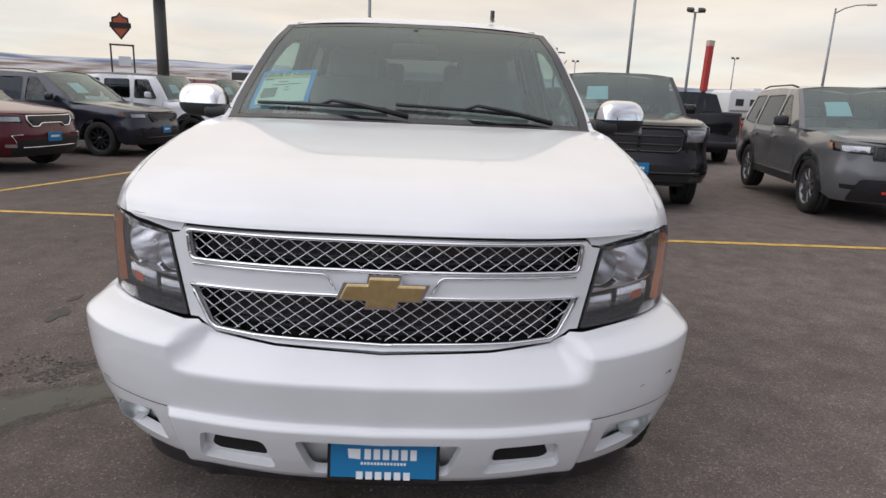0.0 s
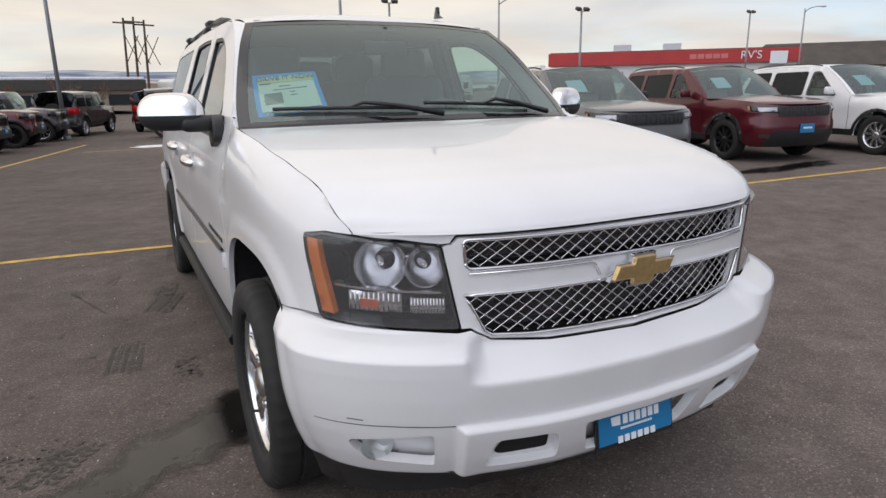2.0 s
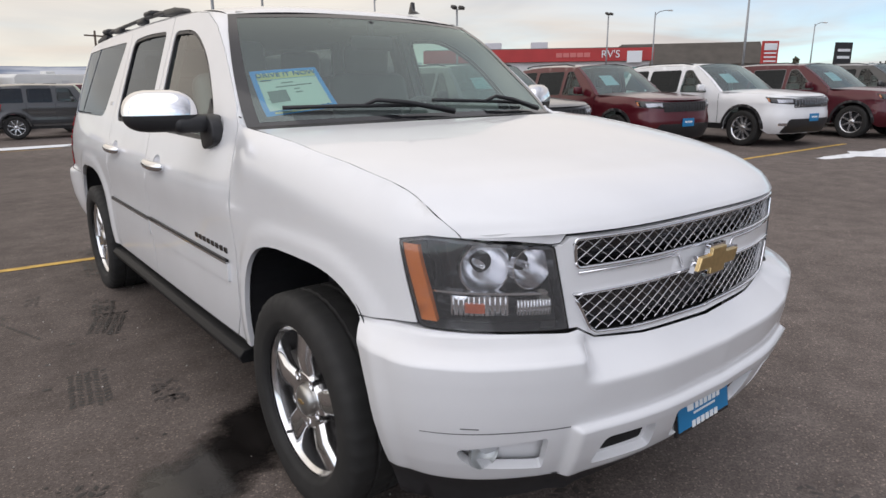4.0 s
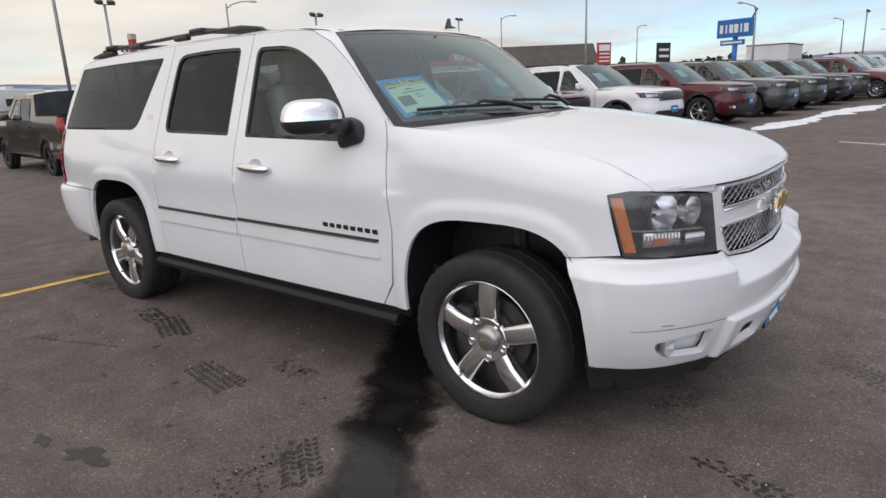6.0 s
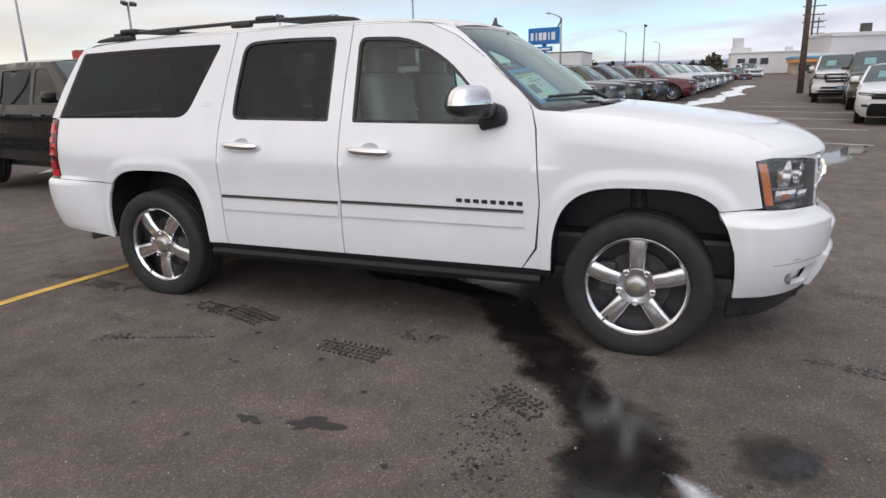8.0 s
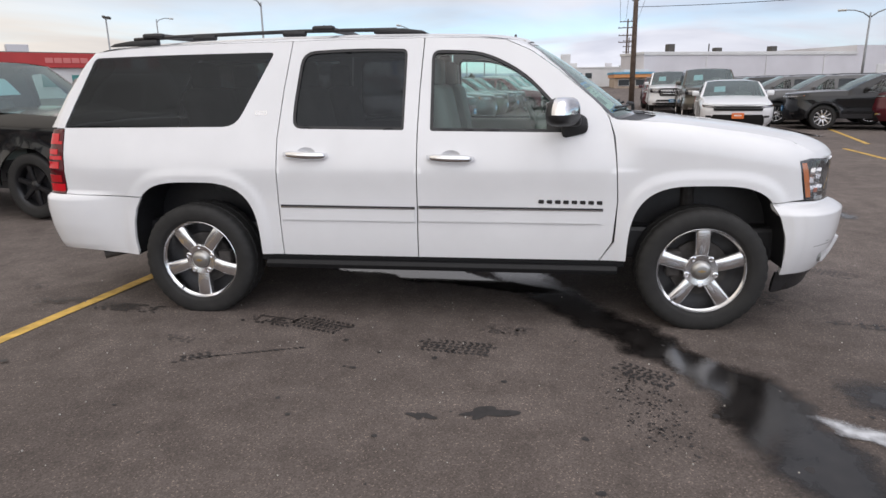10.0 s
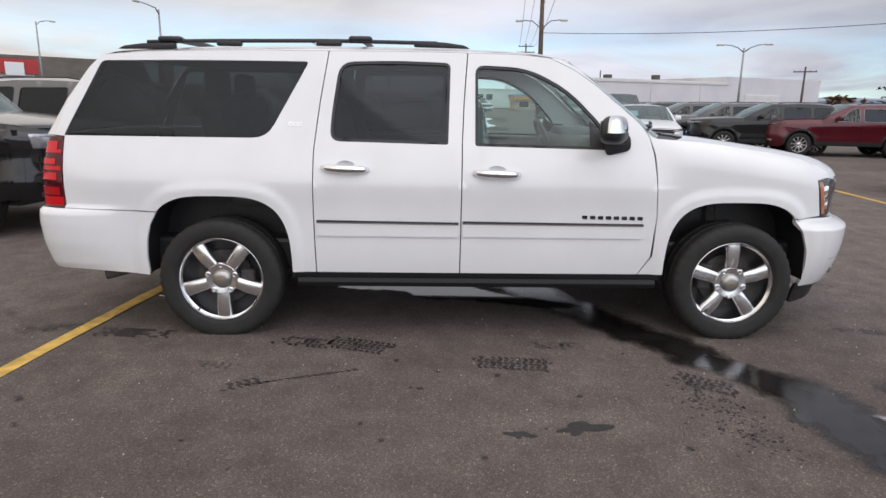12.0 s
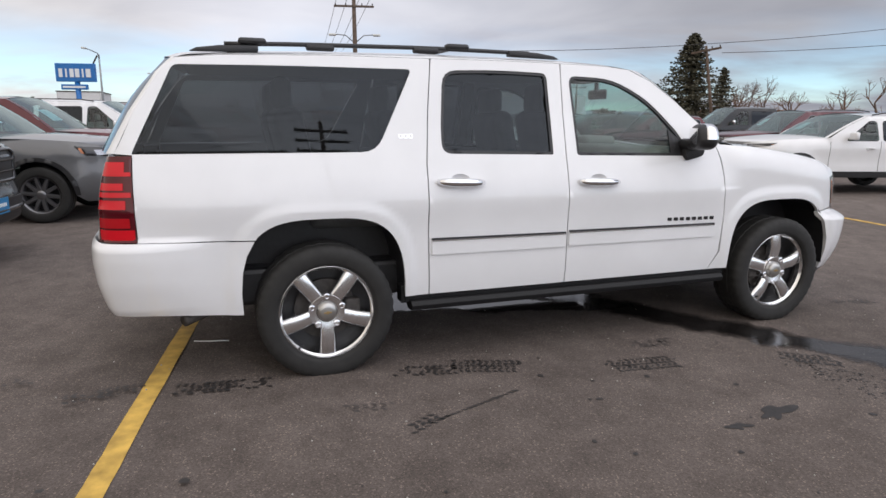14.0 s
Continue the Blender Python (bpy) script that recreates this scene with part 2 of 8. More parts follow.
def bm_lathe(profile, segs=32, axis="x", closed=False):
    """Spin (radius, along) rows round an axis."""
    bm = bmesh.new()
    rings = []
    for i in range(segs):
        a = 2 * math.pi * i / segs
        ring = []
        for r, h in profile:
            c, s = r * math.cos(a), r * math.sin(a)
            ring.append(bm.verts.new({"x": (h, c, s), "y": (c, h, s), "z": (c, s, h)}[axis]))
        rings.append(ring)
    n = len(profile)
    for i in range(segs):
        a, b = rings[i], rings[(i + 1) % segs]
        for j in range(n - 1 + (1 if closed else 0)):
            k = (j + 1) % n
            bm.faces.new((a[j], a[k], b[k], b[j]))
    bmesh.ops.remove_doubles(bm, verts=bm.verts, dist=1e-5)
    bmesh.ops.recalc_face_normals(bm, faces=bm.faces)
    return bm


def bm_tube(points, radius, segs=8, cap=True):
    """A tube along points; radius a number or one for each point."""
    bm = bmesh.new()
    pts = [Vector(p) for p in points]
    rings = []
    up = Vector((0, 0, 1))
    for i, p in enumerate(pts):
        d = (pts[min(i + 1, len(pts) - 1)] - pts[max(i - 1, 0)]).normalized()
        side = d.cross(up)
        if side.length < 1e-3:
            side = d.cross(Vector((1, 0, 0)))
        side.normalize()
        up2 = side.cross(d).normalized()
        r = radius[i] if isinstance(radius, (list, tuple)) else radius
        rings.append([bm.verts.new(p + r * (math.cos(2 * math.pi * k / segs) * side + math.sin(2 * math.pi * k / segs) * up2)) for k in range(segs)])
    for a, b in zip(rings, rings[1:]):
        for k in range(segs):
            bm.faces.new((a[k], a[(k + 1) % segs], b[(k + 1) % segs], b[k]))
    if cap:
        bm.faces.new(rings[0][::-1])
        bm.faces.new(rings[-1])
    bmesh.ops.recalc_face_normals(bm, faces=bm.faces)
    return bm


def bm_join(*bms):
    """All given bmeshes as one."""
    out = bmesh.new()
    for b in bms:
        me = bpy.data.meshes.new("tmp")
        b.to_mesh(me)
        b.free()
        out.from_mesh(me)
        bpy.data.meshes.remove(me)
    return out


def bm_prism(outline, depth, axis="y", at=0.0, bevel=0.0):
    """A flat outline of (a, b) pushed out along an axis by depth."""
    bm = bmesh.new()

    def put(a, b, h):
        return {"x": (h, a, b), "y": (a, h, b), "z": (a, b, h)}[axis]

    lo = [bm.verts.new(put(a, b, at)) for a, b in outline]
    hi = [bm.verts.new(put(a, b, at + depth)) for a, b in outline]
    bm.faces.new(lo[::-1])
    bm.faces.new(hi)
    n = len(lo)
    for i in range(n):
        bm.faces.new((lo[i], lo[(i + 1) % n], hi[(i + 1) % n], hi[i]))
    bmesh.ops.recalc_face_normals(bm, faces=bm.faces)
    if bevel:
        bmesh.ops.bevel(bm, geom=bm.edges[:], offset=bevel, segments=2, affect="EDGES", profile=0.5)
    return bm


def smooth_line(pts, n):
    """Catmull-Rom through points, n steps a span."""
    p = np.array(pts, float)
    q = np.vstack([2 * p[0] - p[1], p, 2 * p[-1] - p[-2]])
    out = []
    for i in range(1, len(q) - 2):
        for k in range(n):
            t = k / n
            a, b, c, d = q[i - 1], q[i], q[i + 1], q[i + 2]
            out.append(0.5 * ((2 * b) + (c - a) * t + (2 * a - 5 * b + 4 * c - d) * t * t + (3 * b - a - 3 * c + d) * t**3))
    out.append(p[-1])
    return np.array(out)


def rounded(pts, r, n=4):
    """A closed outline with its corners rounded by r (a number, or one for each corner)."""
    out = []
    m = len(pts)
    for i in range(m):
        p0, p1, p2 = (np.array(pts[j % m], float) for j in (i - 1, i, i + 1))
        rr = r[i] if isinstance(r, (list, tuple)) else r
        la, lb = np.linalg.norm(p0 - p1), np.linalg.norm(p2 - p1)
        k = min(rr, 0.45 * la, 0.45 * lb)
        if k < 1e-4:
            out.append(tuple(p1))
            continue
        a, b = p1 + (p0 - p1) / la * k, p1 + (p2 - p1) / lb * k
        for s in range(n + 1):
            t = s / n
            out.append(tuple((1 - t) ** 2 * a + 2 * t * (1 - t) * p1 + t * t * b))
    return out


def inside(poly, x, y):
    px, py = np.array(poly, float).T
    qx, qy = np.roll(px, -1), np.roll(py, -1)
    x, y = np.asarray(x)[:, None], np.asarray(y)[:, None]
    cross = ((py > y) != (qy > y)) & (x < (qx - px) * (y - py) / np.where(qy == py, 1e-12, qy - py) + px)
    return cross.sum(1) % 2 == 1


def refine(loop, step):
    out = []
    n = len(loop)
    for i in range(n):
        a, b = np.array(loop[i], float), np.array(loop[(i + 1) % n], float)
        k = max(1, int(math.ceil(np.linalg.norm(b - a) / step)))
        out += [tuple(a + (b - a) * j / k) for j in range(k)]
    return out


def inset(loop, d):
    """An outline shrunk by d (grown if negative), for outlines without fine detail."""
    p = np.array(loop, float)
    area = np.sum(p[:, 0] * np.roll(p[:, 1], -1) - np.roll(p[:, 0], -1) * p[:, 1])
    e = np.roll(p, -1, 0) - np.roll(p, 1, 0)
    n = np.stack([-e[:, 1], e[:, 0]], 1) / (np.linalg.norm(e, axis=1)[:, None] + 1e-9)
    return [tuple(v) for v in p + n * d * np.sign(area)]


def panel(name, loops, fn, material, parent, step=0.05, rim=0.02, label="", centre=(0, 1.6, 0.9), fine=False):
    """A sheet with outlines in two flat coordinates, laid on the curved surface fn(a, b) -> place, its edges turned in by rim."""
    loops = [refine(l, step) for l in loops]
    verts, edges = [], []
    for l in loops:
        k = len(verts)
        verts += l
        edges += [(k + i, k + (i + 1) % len(l)) for i in range(len(l))]
    b = np.array(verts)
    gx = np.arange(b[:, 0].min() + step / 2, b[:, 0].max(), step)
    gy = np.arange(b[:, 1].min() + step / 2, b[:, 1].max(), step)
    if len(gx) and len(gy):
        X, Y = (v.ravel() for v in np.meshgrid(gx, gy))
        ok = inside(loops[0], X, Y)
        for l in loops[1:]:
            ok &= ~inside(l, X, Y)
        X, Y = X[ok], Y[ok]
        if len(X):
            near = np.full(len(X), 9.0)
            for s in range(0, len(b), 200):
                near = np.minimum(near, np.sqrt((X[:, None] - b[None, s : s + 200, 0]) ** 2 + (Y[:, None] - b[None, s : s + 200, 1]) ** 2).min(1))
            verts = verts + list(zip(X[near > 0.45 * step], Y[near > 0.45 * step]))
    v2, _, f2, _, _, _ = delaunay_2d_cdt([Vector(v) for v in verts], edges, [], 0, 1e-6)
    v2 = np.array([(v.x, v.y) for v in v2])
    f2 = np.array([f for f in f2 if len(f) == 3])
    c = v2[f2].mean(1)
    ok = inside(loops[0], c[:, 0], c[:, 1])
    for l in loops[1:]:
        ok &= ~inside(l, c[:, 0], c[:, 1])
    f2 = f2[ok]
    V = np.array([fn(a, bb) for a, bb in v2], float)
    nrm = np.cross(V[f2[:, 1]] - V[f2[:, 0]], V[f2[:, 2]] - V[f2[:, 0]])
    if (nrm * (V[f2].mean(1) - np.array(centre))).sum() < 0:
        f2 = f2[:, ::-1]
        nrm = -nrm
    vn = np.zeros_like(V)
    for k in range(3):
        np.add.at(vn, f2[:, k], nrm)
    vn /= np.linalg.norm(vn, axis=1)[:, None] + 1e-12
    if fine:
        h = 0.006
        tu = np.array([fn(a + h, bb) - fn(a - h, bb) for a, bb in v2])
        tv = np.array([fn(a, bb + h) - fn(a, bb - h) for a, bb in v2])
        tn = np.cross(tu, tv)
        tn /= np.linalg.norm(tn, axis=1)[:, None] + 1e-12
        tn *= np.sign((tn * vn).sum(1))[:, None]
        vn = tn
    faces = [tuple(f) for f in f2]
    count = len(faces)
    normals = [tuple(n) for n in vn]
    V = list(V)
    if rim:
        e = {}
        for f in f2:
            for k in range(3):
                a, bb = int(f[k]), int(f[(k + 1) % 3])
                e[(a, bb)] = 1
        base = {}
        for a, bb in [k for k in e if (k[1], k[0]) not in e]:
            for i in (a, bb):
                if i not in base:
                    base[i] = len(V)
                    V.append(V[i])
                    V.append(V[i] - vn[i] * rim)
                    side_n = np.cross(np.array(V[bb]) - np.array(V[a]), vn[i])
                    side_n = tuple(side_n / (np.linalg.norm(side_n) + 1e-12))
                    normals += [side_n, side_n]
            faces.append((bb, a) and (base[bb], base[a], base[a] + 1, base[bb] + 1))
    ob = mesh_ob(name, V, faces, material, parent, True, label, flat_from=None if fine else count)
    if fine:
        ob.data.normals_split_custom_set_from_vertices(normals)
    return ob


def strip(name, stations, material, parent, cols=24, rows=4, label="", s0=-1.0, s1=1.0, power=2.2, lift=0.0, centre=(0, 1.6, 0.0)):
    """A crowned sheet through stations of an edge place, a middle place; mirrored from side to side."""
    st = smooth_line([list(e) + list(c) for e, c in stations], rows)
    V, F = [], []
    for r in st:
        e, c = r[:3], r[3:]
        for k in range(cols + 1):
            s = s0 + (s1 - s0) * k / cols
            a = abs(s)
            w = a**power
            V.append((s * e[0], c[1] + (e[1] - c[1]) * w, c[2] + (e[2] - c[2]) * w + lift))
    n = cols + 1
    for i in range(len(st) - 1):
        for k in range(cols):
            F.append((i * n + k, i * n + k + 1, (i + 1) * n + k + 1, (i + 1) * n + k))
    A = np.array(V)
    f0 = F[len(F) // 2]
    nn = np.cross(A[f0[1]] - A[f0[0]], A[f0[2]] - A[f0[0]])
    if nn @ (A[f0[0]] - np.array(centre)) < 0:
        F = [f[::-1] for f in F]
    return mesh_ob(name, V, F, material, parent, True, label)


def sstep(a, b, x):
    t = min(1.0, max(0.0, (x - a) / (b - a)))
    return t * t * (3 - 2 * t)


class Shell:
    """The outer skin of a vehicle: a plan line from the nose round to the tail, and an offset from it by height.
    Its first coordinate is the length along that line (0 at the nose), signed by side; its second is the height."""

    def __init__(self, plan, offset):
        self.line = smooth_line(plan, 12)
        step = np.linalg.norm(np.diff(self.line, axis=0), axis=1)
        self.at = np.r_[0, np.cumsum(step)]
        self.offset = offset
        t = np.gradient(self.line, self.at, axis=0)
        t /= np.linalg.norm(t, axis=1)[:, None]
        self.normal = np.stack([t[:, 1], -t[:, 0]], 1)
        self.length = self.at[-1]
        self.mid = len(self.line) // 2

    def w(self, y):
        """The length at a place y along the side."""
        return float(np.interp(y, self.line[:, 1], self.at))

    def wx(self, x):
        """The length at a distance x from the middle, on the nose."""
        k = int(np.argmax(self.line[:, 0] > 0.97 * self.line[:, 0].max()))
        return float(np.interp(x, self.line[:k, 0], self.at[:k]))

    def wr(self, x):
        """The same on the tail."""
        k = int(np.argmax(self.line[:, 0]))
        return float(np.interp(-x, -self.line[k:, 0], self.at[k:]))

    def p(self, w, z, out=0.0):
        s = -1.0 if w < 0 else 1.0
        a = abs(w)
        x, y = np.interp(a, self.at, self.line[:, 0]), np.interp(a, self.at, self.line[:, 1])
        nx, ny = np.interp(a, self.at, self.normal[:, 0]), np.interp(a, self.at, self.normal[:, 1])
        d = self.offset(x, y, z) + out
        return np.array((s * max(0.0, x + nx * d), y + ny * d, z))

    def on(self, out=0.0):
        return lambda w, z: self.p(w, z, out)

    def side(self, sign, out=0.0):
        """The skin by y and height, on one side."""
        return lambda y, z: self.p(sign * self.w(y), z, out)

# ---- ground ----
def ground_z(x, y):
    """The lot rises a little to the east, falls off to the north-west and climbs again under the far buildings."""
    east = 0.15 * (1 - math.exp(-max(0.0, x - 1.5) / 10))
    fall = max(0.0, 0.94 * y - 0.35 * x - 4.0)
    far = max(sstep(74.0, 90.0, x), 0.85 * sstep(36.0, 50.0, y) * sstep(25.0, 45.0, x))
    return east - 0.32 * (1 - math.exp(-fall / 11)) + far


ASPHALT = bpy.data.materials.new("worn_asphalt")
ASPHALT.use_nodes = True
an, al = ASPHALT.node_tree.nodes, ASPHALT.node_tree.links
ab = an["Principled BSDF"]
atc = an.new("ShaderNodeTexCoord")


def anoise(scale, detail=5.0, rough=0.6, dist=0.0):
    n = an.new("ShaderNodeTexNoise")
    n.inputs["Scale"].default_value, n.inputs["Detail"].default_value = scale, detail
    n.inputs["Roughness"].default_value, n.inputs["Distortion"].default_value = rough, dist
    al.new(atc.outputs["Object"], n.inputs["Vector"])
    return n


def aramp(src, stops):
    r = an.new("ShaderNodeValToRGB")
    el = r.color_ramp.elements
    while len(el) < len(stops):
        el.new(0.5)
    for e, (p, c) in zip(el, stops):
        e.position, e.color = p, (*c, 1) if len(c) == 3 else c
    al.new(src, r.inputs[0])
    return r


def amix(kind, fac, a, b):
    m = an.new("ShaderNodeMix")
    m.data_type, m.blend_type = "RGBA", kind
    if isinstance(fac, float):
        m.inputs[0].default_value = fac
    else:
        al.new(fac, m.inputs[0])
    al.new(a, m.inputs[6])
    al.new(b, m.inputs[7])
    return m.outputs[2]


big = aramp(anoise(0.35, 6, 0.6).outputs["Fac"], [(0.3, (0.104, 0.087, 0.079)), (0.7, (0.154, 0.131, 0.119))])
mid = aramp(anoise(4.0, 8, 0.65).outputs["Fac"], [(0.3, (0.70, 0.69, 0.68)), (0.7, (1.16, 1.16, 1.16))])
grit = an.new("ShaderNodeTexVoronoi")
grit.inputs["Scale"].default_value = 150.0
al.new(atc.outputs["Object"], grit.inputs["Vector"])
gcol = an.new("ShaderNodeSeparateColor")
al.new(grit.outputs["Color"], gcol.inputs[0])
gr = aramp(gcol.outputs[0], [(0.0, (0.68, 0.68, 0.68)), (0.75, (1.05, 1.05, 1.05)), (0.93, (1.18, 1.17, 1.15)), (0.992, (1.9, 1.82, 1.75))])
c1 = amix("MULTIPLY", 1.0, big.outputs[0], mid.outputs[0])
c2 = amix("MULTIPLY", 1.0, c1, gr.outputs[0])
# the asphalt colour gets paler towards the east, along an uneven edge
asep = an.new("ShaderNodeSeparateXYZ")
al.new(atc.outputs["Object"], asep.inputs[0])
awob = an.new("ShaderNodeMath")
awob.operation = "MULTIPLY_ADD"
al.new(anoise(0.8, 5, 0.6).outputs["Fac"], awob.inputs[0])
awob.inputs[1].default_value = 4.0
al.new(asep.outputs["X"], awob.inputs[2])
apale = an.new("ShaderNodeMapRange")
al.new(awob.outputs[0], apale.inputs[0])
for i_, v_ in enumerate((-0.6, 3.2, 0.0, 1.0)):
    apale.inputs[i_ + 1].default_value = v_
c2 = amix("MULTIPLY", 1.0, c2, aramp(apale.outputs[0], [(0.0, (0.83, 0.81, 0.80)), (1.0, (1.15, 1.14, 1.14))]).outputs[0])
al.new(c2, ab.inputs["Base Color"])
ab.inputs["Roughness"].default_value = 0.88
ab.inputs["Specular IOR Level"].default_value = 0.3
abump = an.new("ShaderNodeBump")
abump.inputs["Strength"].default_value, abump.inputs["Distance"].default_value = 0.35, 0.004
al.new(grit.outputs["Distance"], abump.inputs["Height"])
al.new(abump.outputs[0], ab.inputs["Normal"])

gx = np.concatenate([[-2500, -800, -300, -120], np.arange(-60, 61, 2.0), [90, 150, 300, 800, 2500]])
gy = np.concatenate([[-2500, -800, -300, -120], np.arange(-60, 61, 1.0), [90, 150, 300, 800, 2500]])
gv = [(x, y, ground_z(x, y)) for y in gy for x in gx]
gn = len(gx)
gf = [(j * gn + i, j * gn + i + 1, (j + 1) * gn + i + 1, (j + 1) * gn + i) for j in range(len(gy) - 1) for i in range(gn - 1)]
ground = mesh_ob("ground", gv, gf, ASPHALT)
tagged(ground, "worn dark brown-grey asphalt of a car lot, damp in places", "ground", kind="structure")

# ---- the white full-size SUV ----
suv = thing("large_suv", "white full-size SUV with chrome wheels parked on the lot", "car", pose(0.015, 0, -0.002, -0.2))
RW = 0.392  # wheel radius


def arch_out(y, z, yc):
    """How far a place lies from the edge of a wheel opening."""
    dy = abs(y - yc) / 0.460
    dz = max(0.0, z - 0.39) / (0.517 if yc < 1 else 0.527)
    return 0.49 * ((dy**3.3 + dz**3.3) ** (1 / 3.3) - 1)


def hero_offset(x, y, z):
    d = 0.0
    if z < 0.62:
        d -= 0.35 * (0.62 - z) ** 2
    # leaning glasshouse
    if y > 0.35 and z > 1.0:
        k = 0.33 * (z - 1.075)
        d -= 0.5 * (k + math.sqrt(k * k + 0.0006)) * sstep(0.35, 0.6, y)
    # round shoulder of the front wing
    if y < 0.62 and z > 0.9:
        zt = float(np.interp(y, [-0.9, -0.68, -0.63, -0.5, -0.33, -0.05, 0.26, 0.5], [1.03, 1.053, 1.10, 1.162, 1.197, 1.24, 1.28, 1.295]))
        t = min(1.0, max(0.0, (z - (zt - 0.17)) / 0.17))
        k = 1 - math.sqrt(max(0.0, 1 - (0.96 * t) ** 2))
        d -= float(np.interp(y, [-0.62, -0.5, -0.33, -0.05, 0.3], [0.09, 0.118, 0.138, 0.126, 0.108])) * k * (1 - sstep(0.35, 0.62, y)) * sstep(-0.75, -0.5, y)
    # flared wheel openings
    for yc in (0.0, 3.302):
        e = arch_out(y, z, yc)
        d += 0.012 * (1 - sstep(0.030, 0.095, e)) * (1 - sstep(0.58, 0.78, abs(y - yc)))
    # gentle waist crease
    d += 0.010 * math.exp(-(((z - 0.98) / 0.10) ** 2)) * sstep(0.2, 0.8, y) * (1 - sstep(4.0, 4.3, y))
    # front bumper
    if y < -0.2:
        k = sstep(-0.35, -0.6, y)
        side_b = float(np.interp(z, [0.30, 0.36, 0.42, 0.50, 0.56, 0.62, 0.69, 0.733, 0.741, 0.768, 0.787, 0.83], [0.0, 0.032, 0.053, 0.074, 0.085, 0.093, 0.099, 0.100, 0.094, 0.052, 0.0, 0.0]))
        mid_b = float(np.interp(z, [0.30, 0.36, 0.42, 0.50, 0.56, 0.60, 0.655, 0.668, 0.676, 0.70, 0.735, 0.75], [-0.02, 0.028, 0.049, 0.070, 0.082, 0.089, 0.0985, 0.099, 0.090, 0.055, 0.008, 0.0]))
        q = sstep(0.49, 0.56, x)
        b = mid_b * (1 - q) + side_b * q
        if x < 0.68 and z < 0.56:
            b += 0.028 * sstep(0.544, 0.531, z) * (1 - sstep(0.553, 0.580, x))
        d += b * (0.30 + 0.70 * k) * sstep(-0.2, -0.4, y)
    # rear bumper
    if y > 3.8:
        b = float(np.interp(z, [0.38, 0.46, 0.60, 0.72, 0.80, 0.82, 0.84], [-0.03, 0.01, 0.04, 0.052, 0.05, 0.035, 0.0]))
        d += b * sstep(3.8, 4.3, y)
        if z > 1.26:
            d -= 0.63 * (z - 1.26) * sstep(4.33, 4.46, y)
    return d


HERO = Shell(
    [(0, -0.905), (0.30, -0.888), (0.55, -0.83), (0.70, -0.755), (0.81, -0.665), (0.885, -0.55), (0.93, -0.38), (0.95, -0.15), (0.958, 0.2), (0.966, 1.0),
     (0.968, 2.0), (0.966, 3.0), (0.958, 3.7), (0.938, 4.15), (0.905, 4.34), (0.83, 4.42), (0.6, 4.46), (0.3, 4.475), (0, 4.48)],
    hero_offset,
)


def arch_pts(yc, z0, z1, n=22):
    """The edge of a wheel opening from its rear foot over the top to its front foot."""
    out = []
    for i in range(n + 1):
        a = math.pi * i / n
        c, k = math.cos(a), math.sin(a)
        y = yc + 0.460 * math.copysign(abs(c) ** (2 / 3.3), c)
        z = 0.39 + (0.517 if yc < 1 else 0.527) * abs(k) ** (2 / 3.3)
        out.append((y, z))
    out[0] = (out[0][0], z0)
    out[-1] = (out[-1][0], z1)
    return out


FA, RA = arch_pts(0.0, 0.43, 0.36, 30), arch_pts(3.302, 0.40, 0.43, 30)
G = 0.0035  # half a panel gap

win_front = rounded([(1.690, 1.238), (1.690, 1.735), (1.36, 1.722), (1.10, 1.592), (0.90, 1.385), (0.845, 1.30), (0.845, 1.224)], [0.02, 0.06, 0.12, 0.2, 0.2, 0.05, 0.02])
win_rear = rounded([(2.595, 1.258), (2.590, 1.40), (2.545, 1.742), (2.2, 1.755), (1.845, 1.745), (1.858, 1.244)], [0.10, 0.2, 0.09, 0.3, 0.04, 0.015])
win_quarter = rounded([(4.262, 1.272), (4.045, 1.732), (3.4, 1.742), (2.735, 1.742), (2.985, 1.272)], [0.012, 0.03, 0.3, 0.03, 0.09])

fender = [(0.538 - G, 0.55), (0.525 - G, 0.81), (0.543 - G, 1.06), (0.556 - G, 1.20), (0.582 - G, 1.285), (0.600 - G, 1.335), (0.575, 1.312), (0.54, 1.297), (0.47, 1.292), (0.26, 1.278), (0.10, 1.259), (-0.05, 1.238), (-0.20, 1.217), (-0.33, 1.195), (-0.42, 1.179), (-0.50, 1.160), (-0.57, 1.132), (-0.63, 1.096), (-0.66, 1.070), (-0.672, 1.054), (-0.60, 1.058),
          (-0.522, 1.045), (-0.545, 0.93), (-0.572, 0.815), (-0.42, 0.80)]
fender_loop = [(0.62 - G, 0.43)] + [p for p in FA if not (p[0] < 0 and p[1] < 0.81)] + [(-0.376, 0.800), (-0.42, 0.803)] + fender[:-1][::-1]
a_edge = [(0.560, 1.20), (0.585, 1.30), (0.63, 1.37), (0.70, 1.435), (0.90, 1.603), (1.06, 1.715), (1.22, 1.785), (1.40, 1.802), (1.738, 1.808)]
fdoor_loop = [(0.62 + G, 0.43), (0.545 + G, 0.55), (0.525 + G, 0.81), (0.543 + G, 1.06)] + [(a + G, b) for a, b in a_edge[:-1]] + [(1.738 - G, 1.808), (1.760 - G, 1.50), (1.770 - G, 1.24), (1.774 - G, 0.43)]
rdoor_loop = [(1.774 + G, 0.43), (1.770 + G, 1.24), (1.760 + G, 1.50), (1.738 + G, 1.808), (2.20, 1.812), (2.612 - G, 1.808), (2.66 - G, 1.50), (2.695 - G, 1.20), (2.700 - G, 0.80), (2.692 - G, 0.43)]
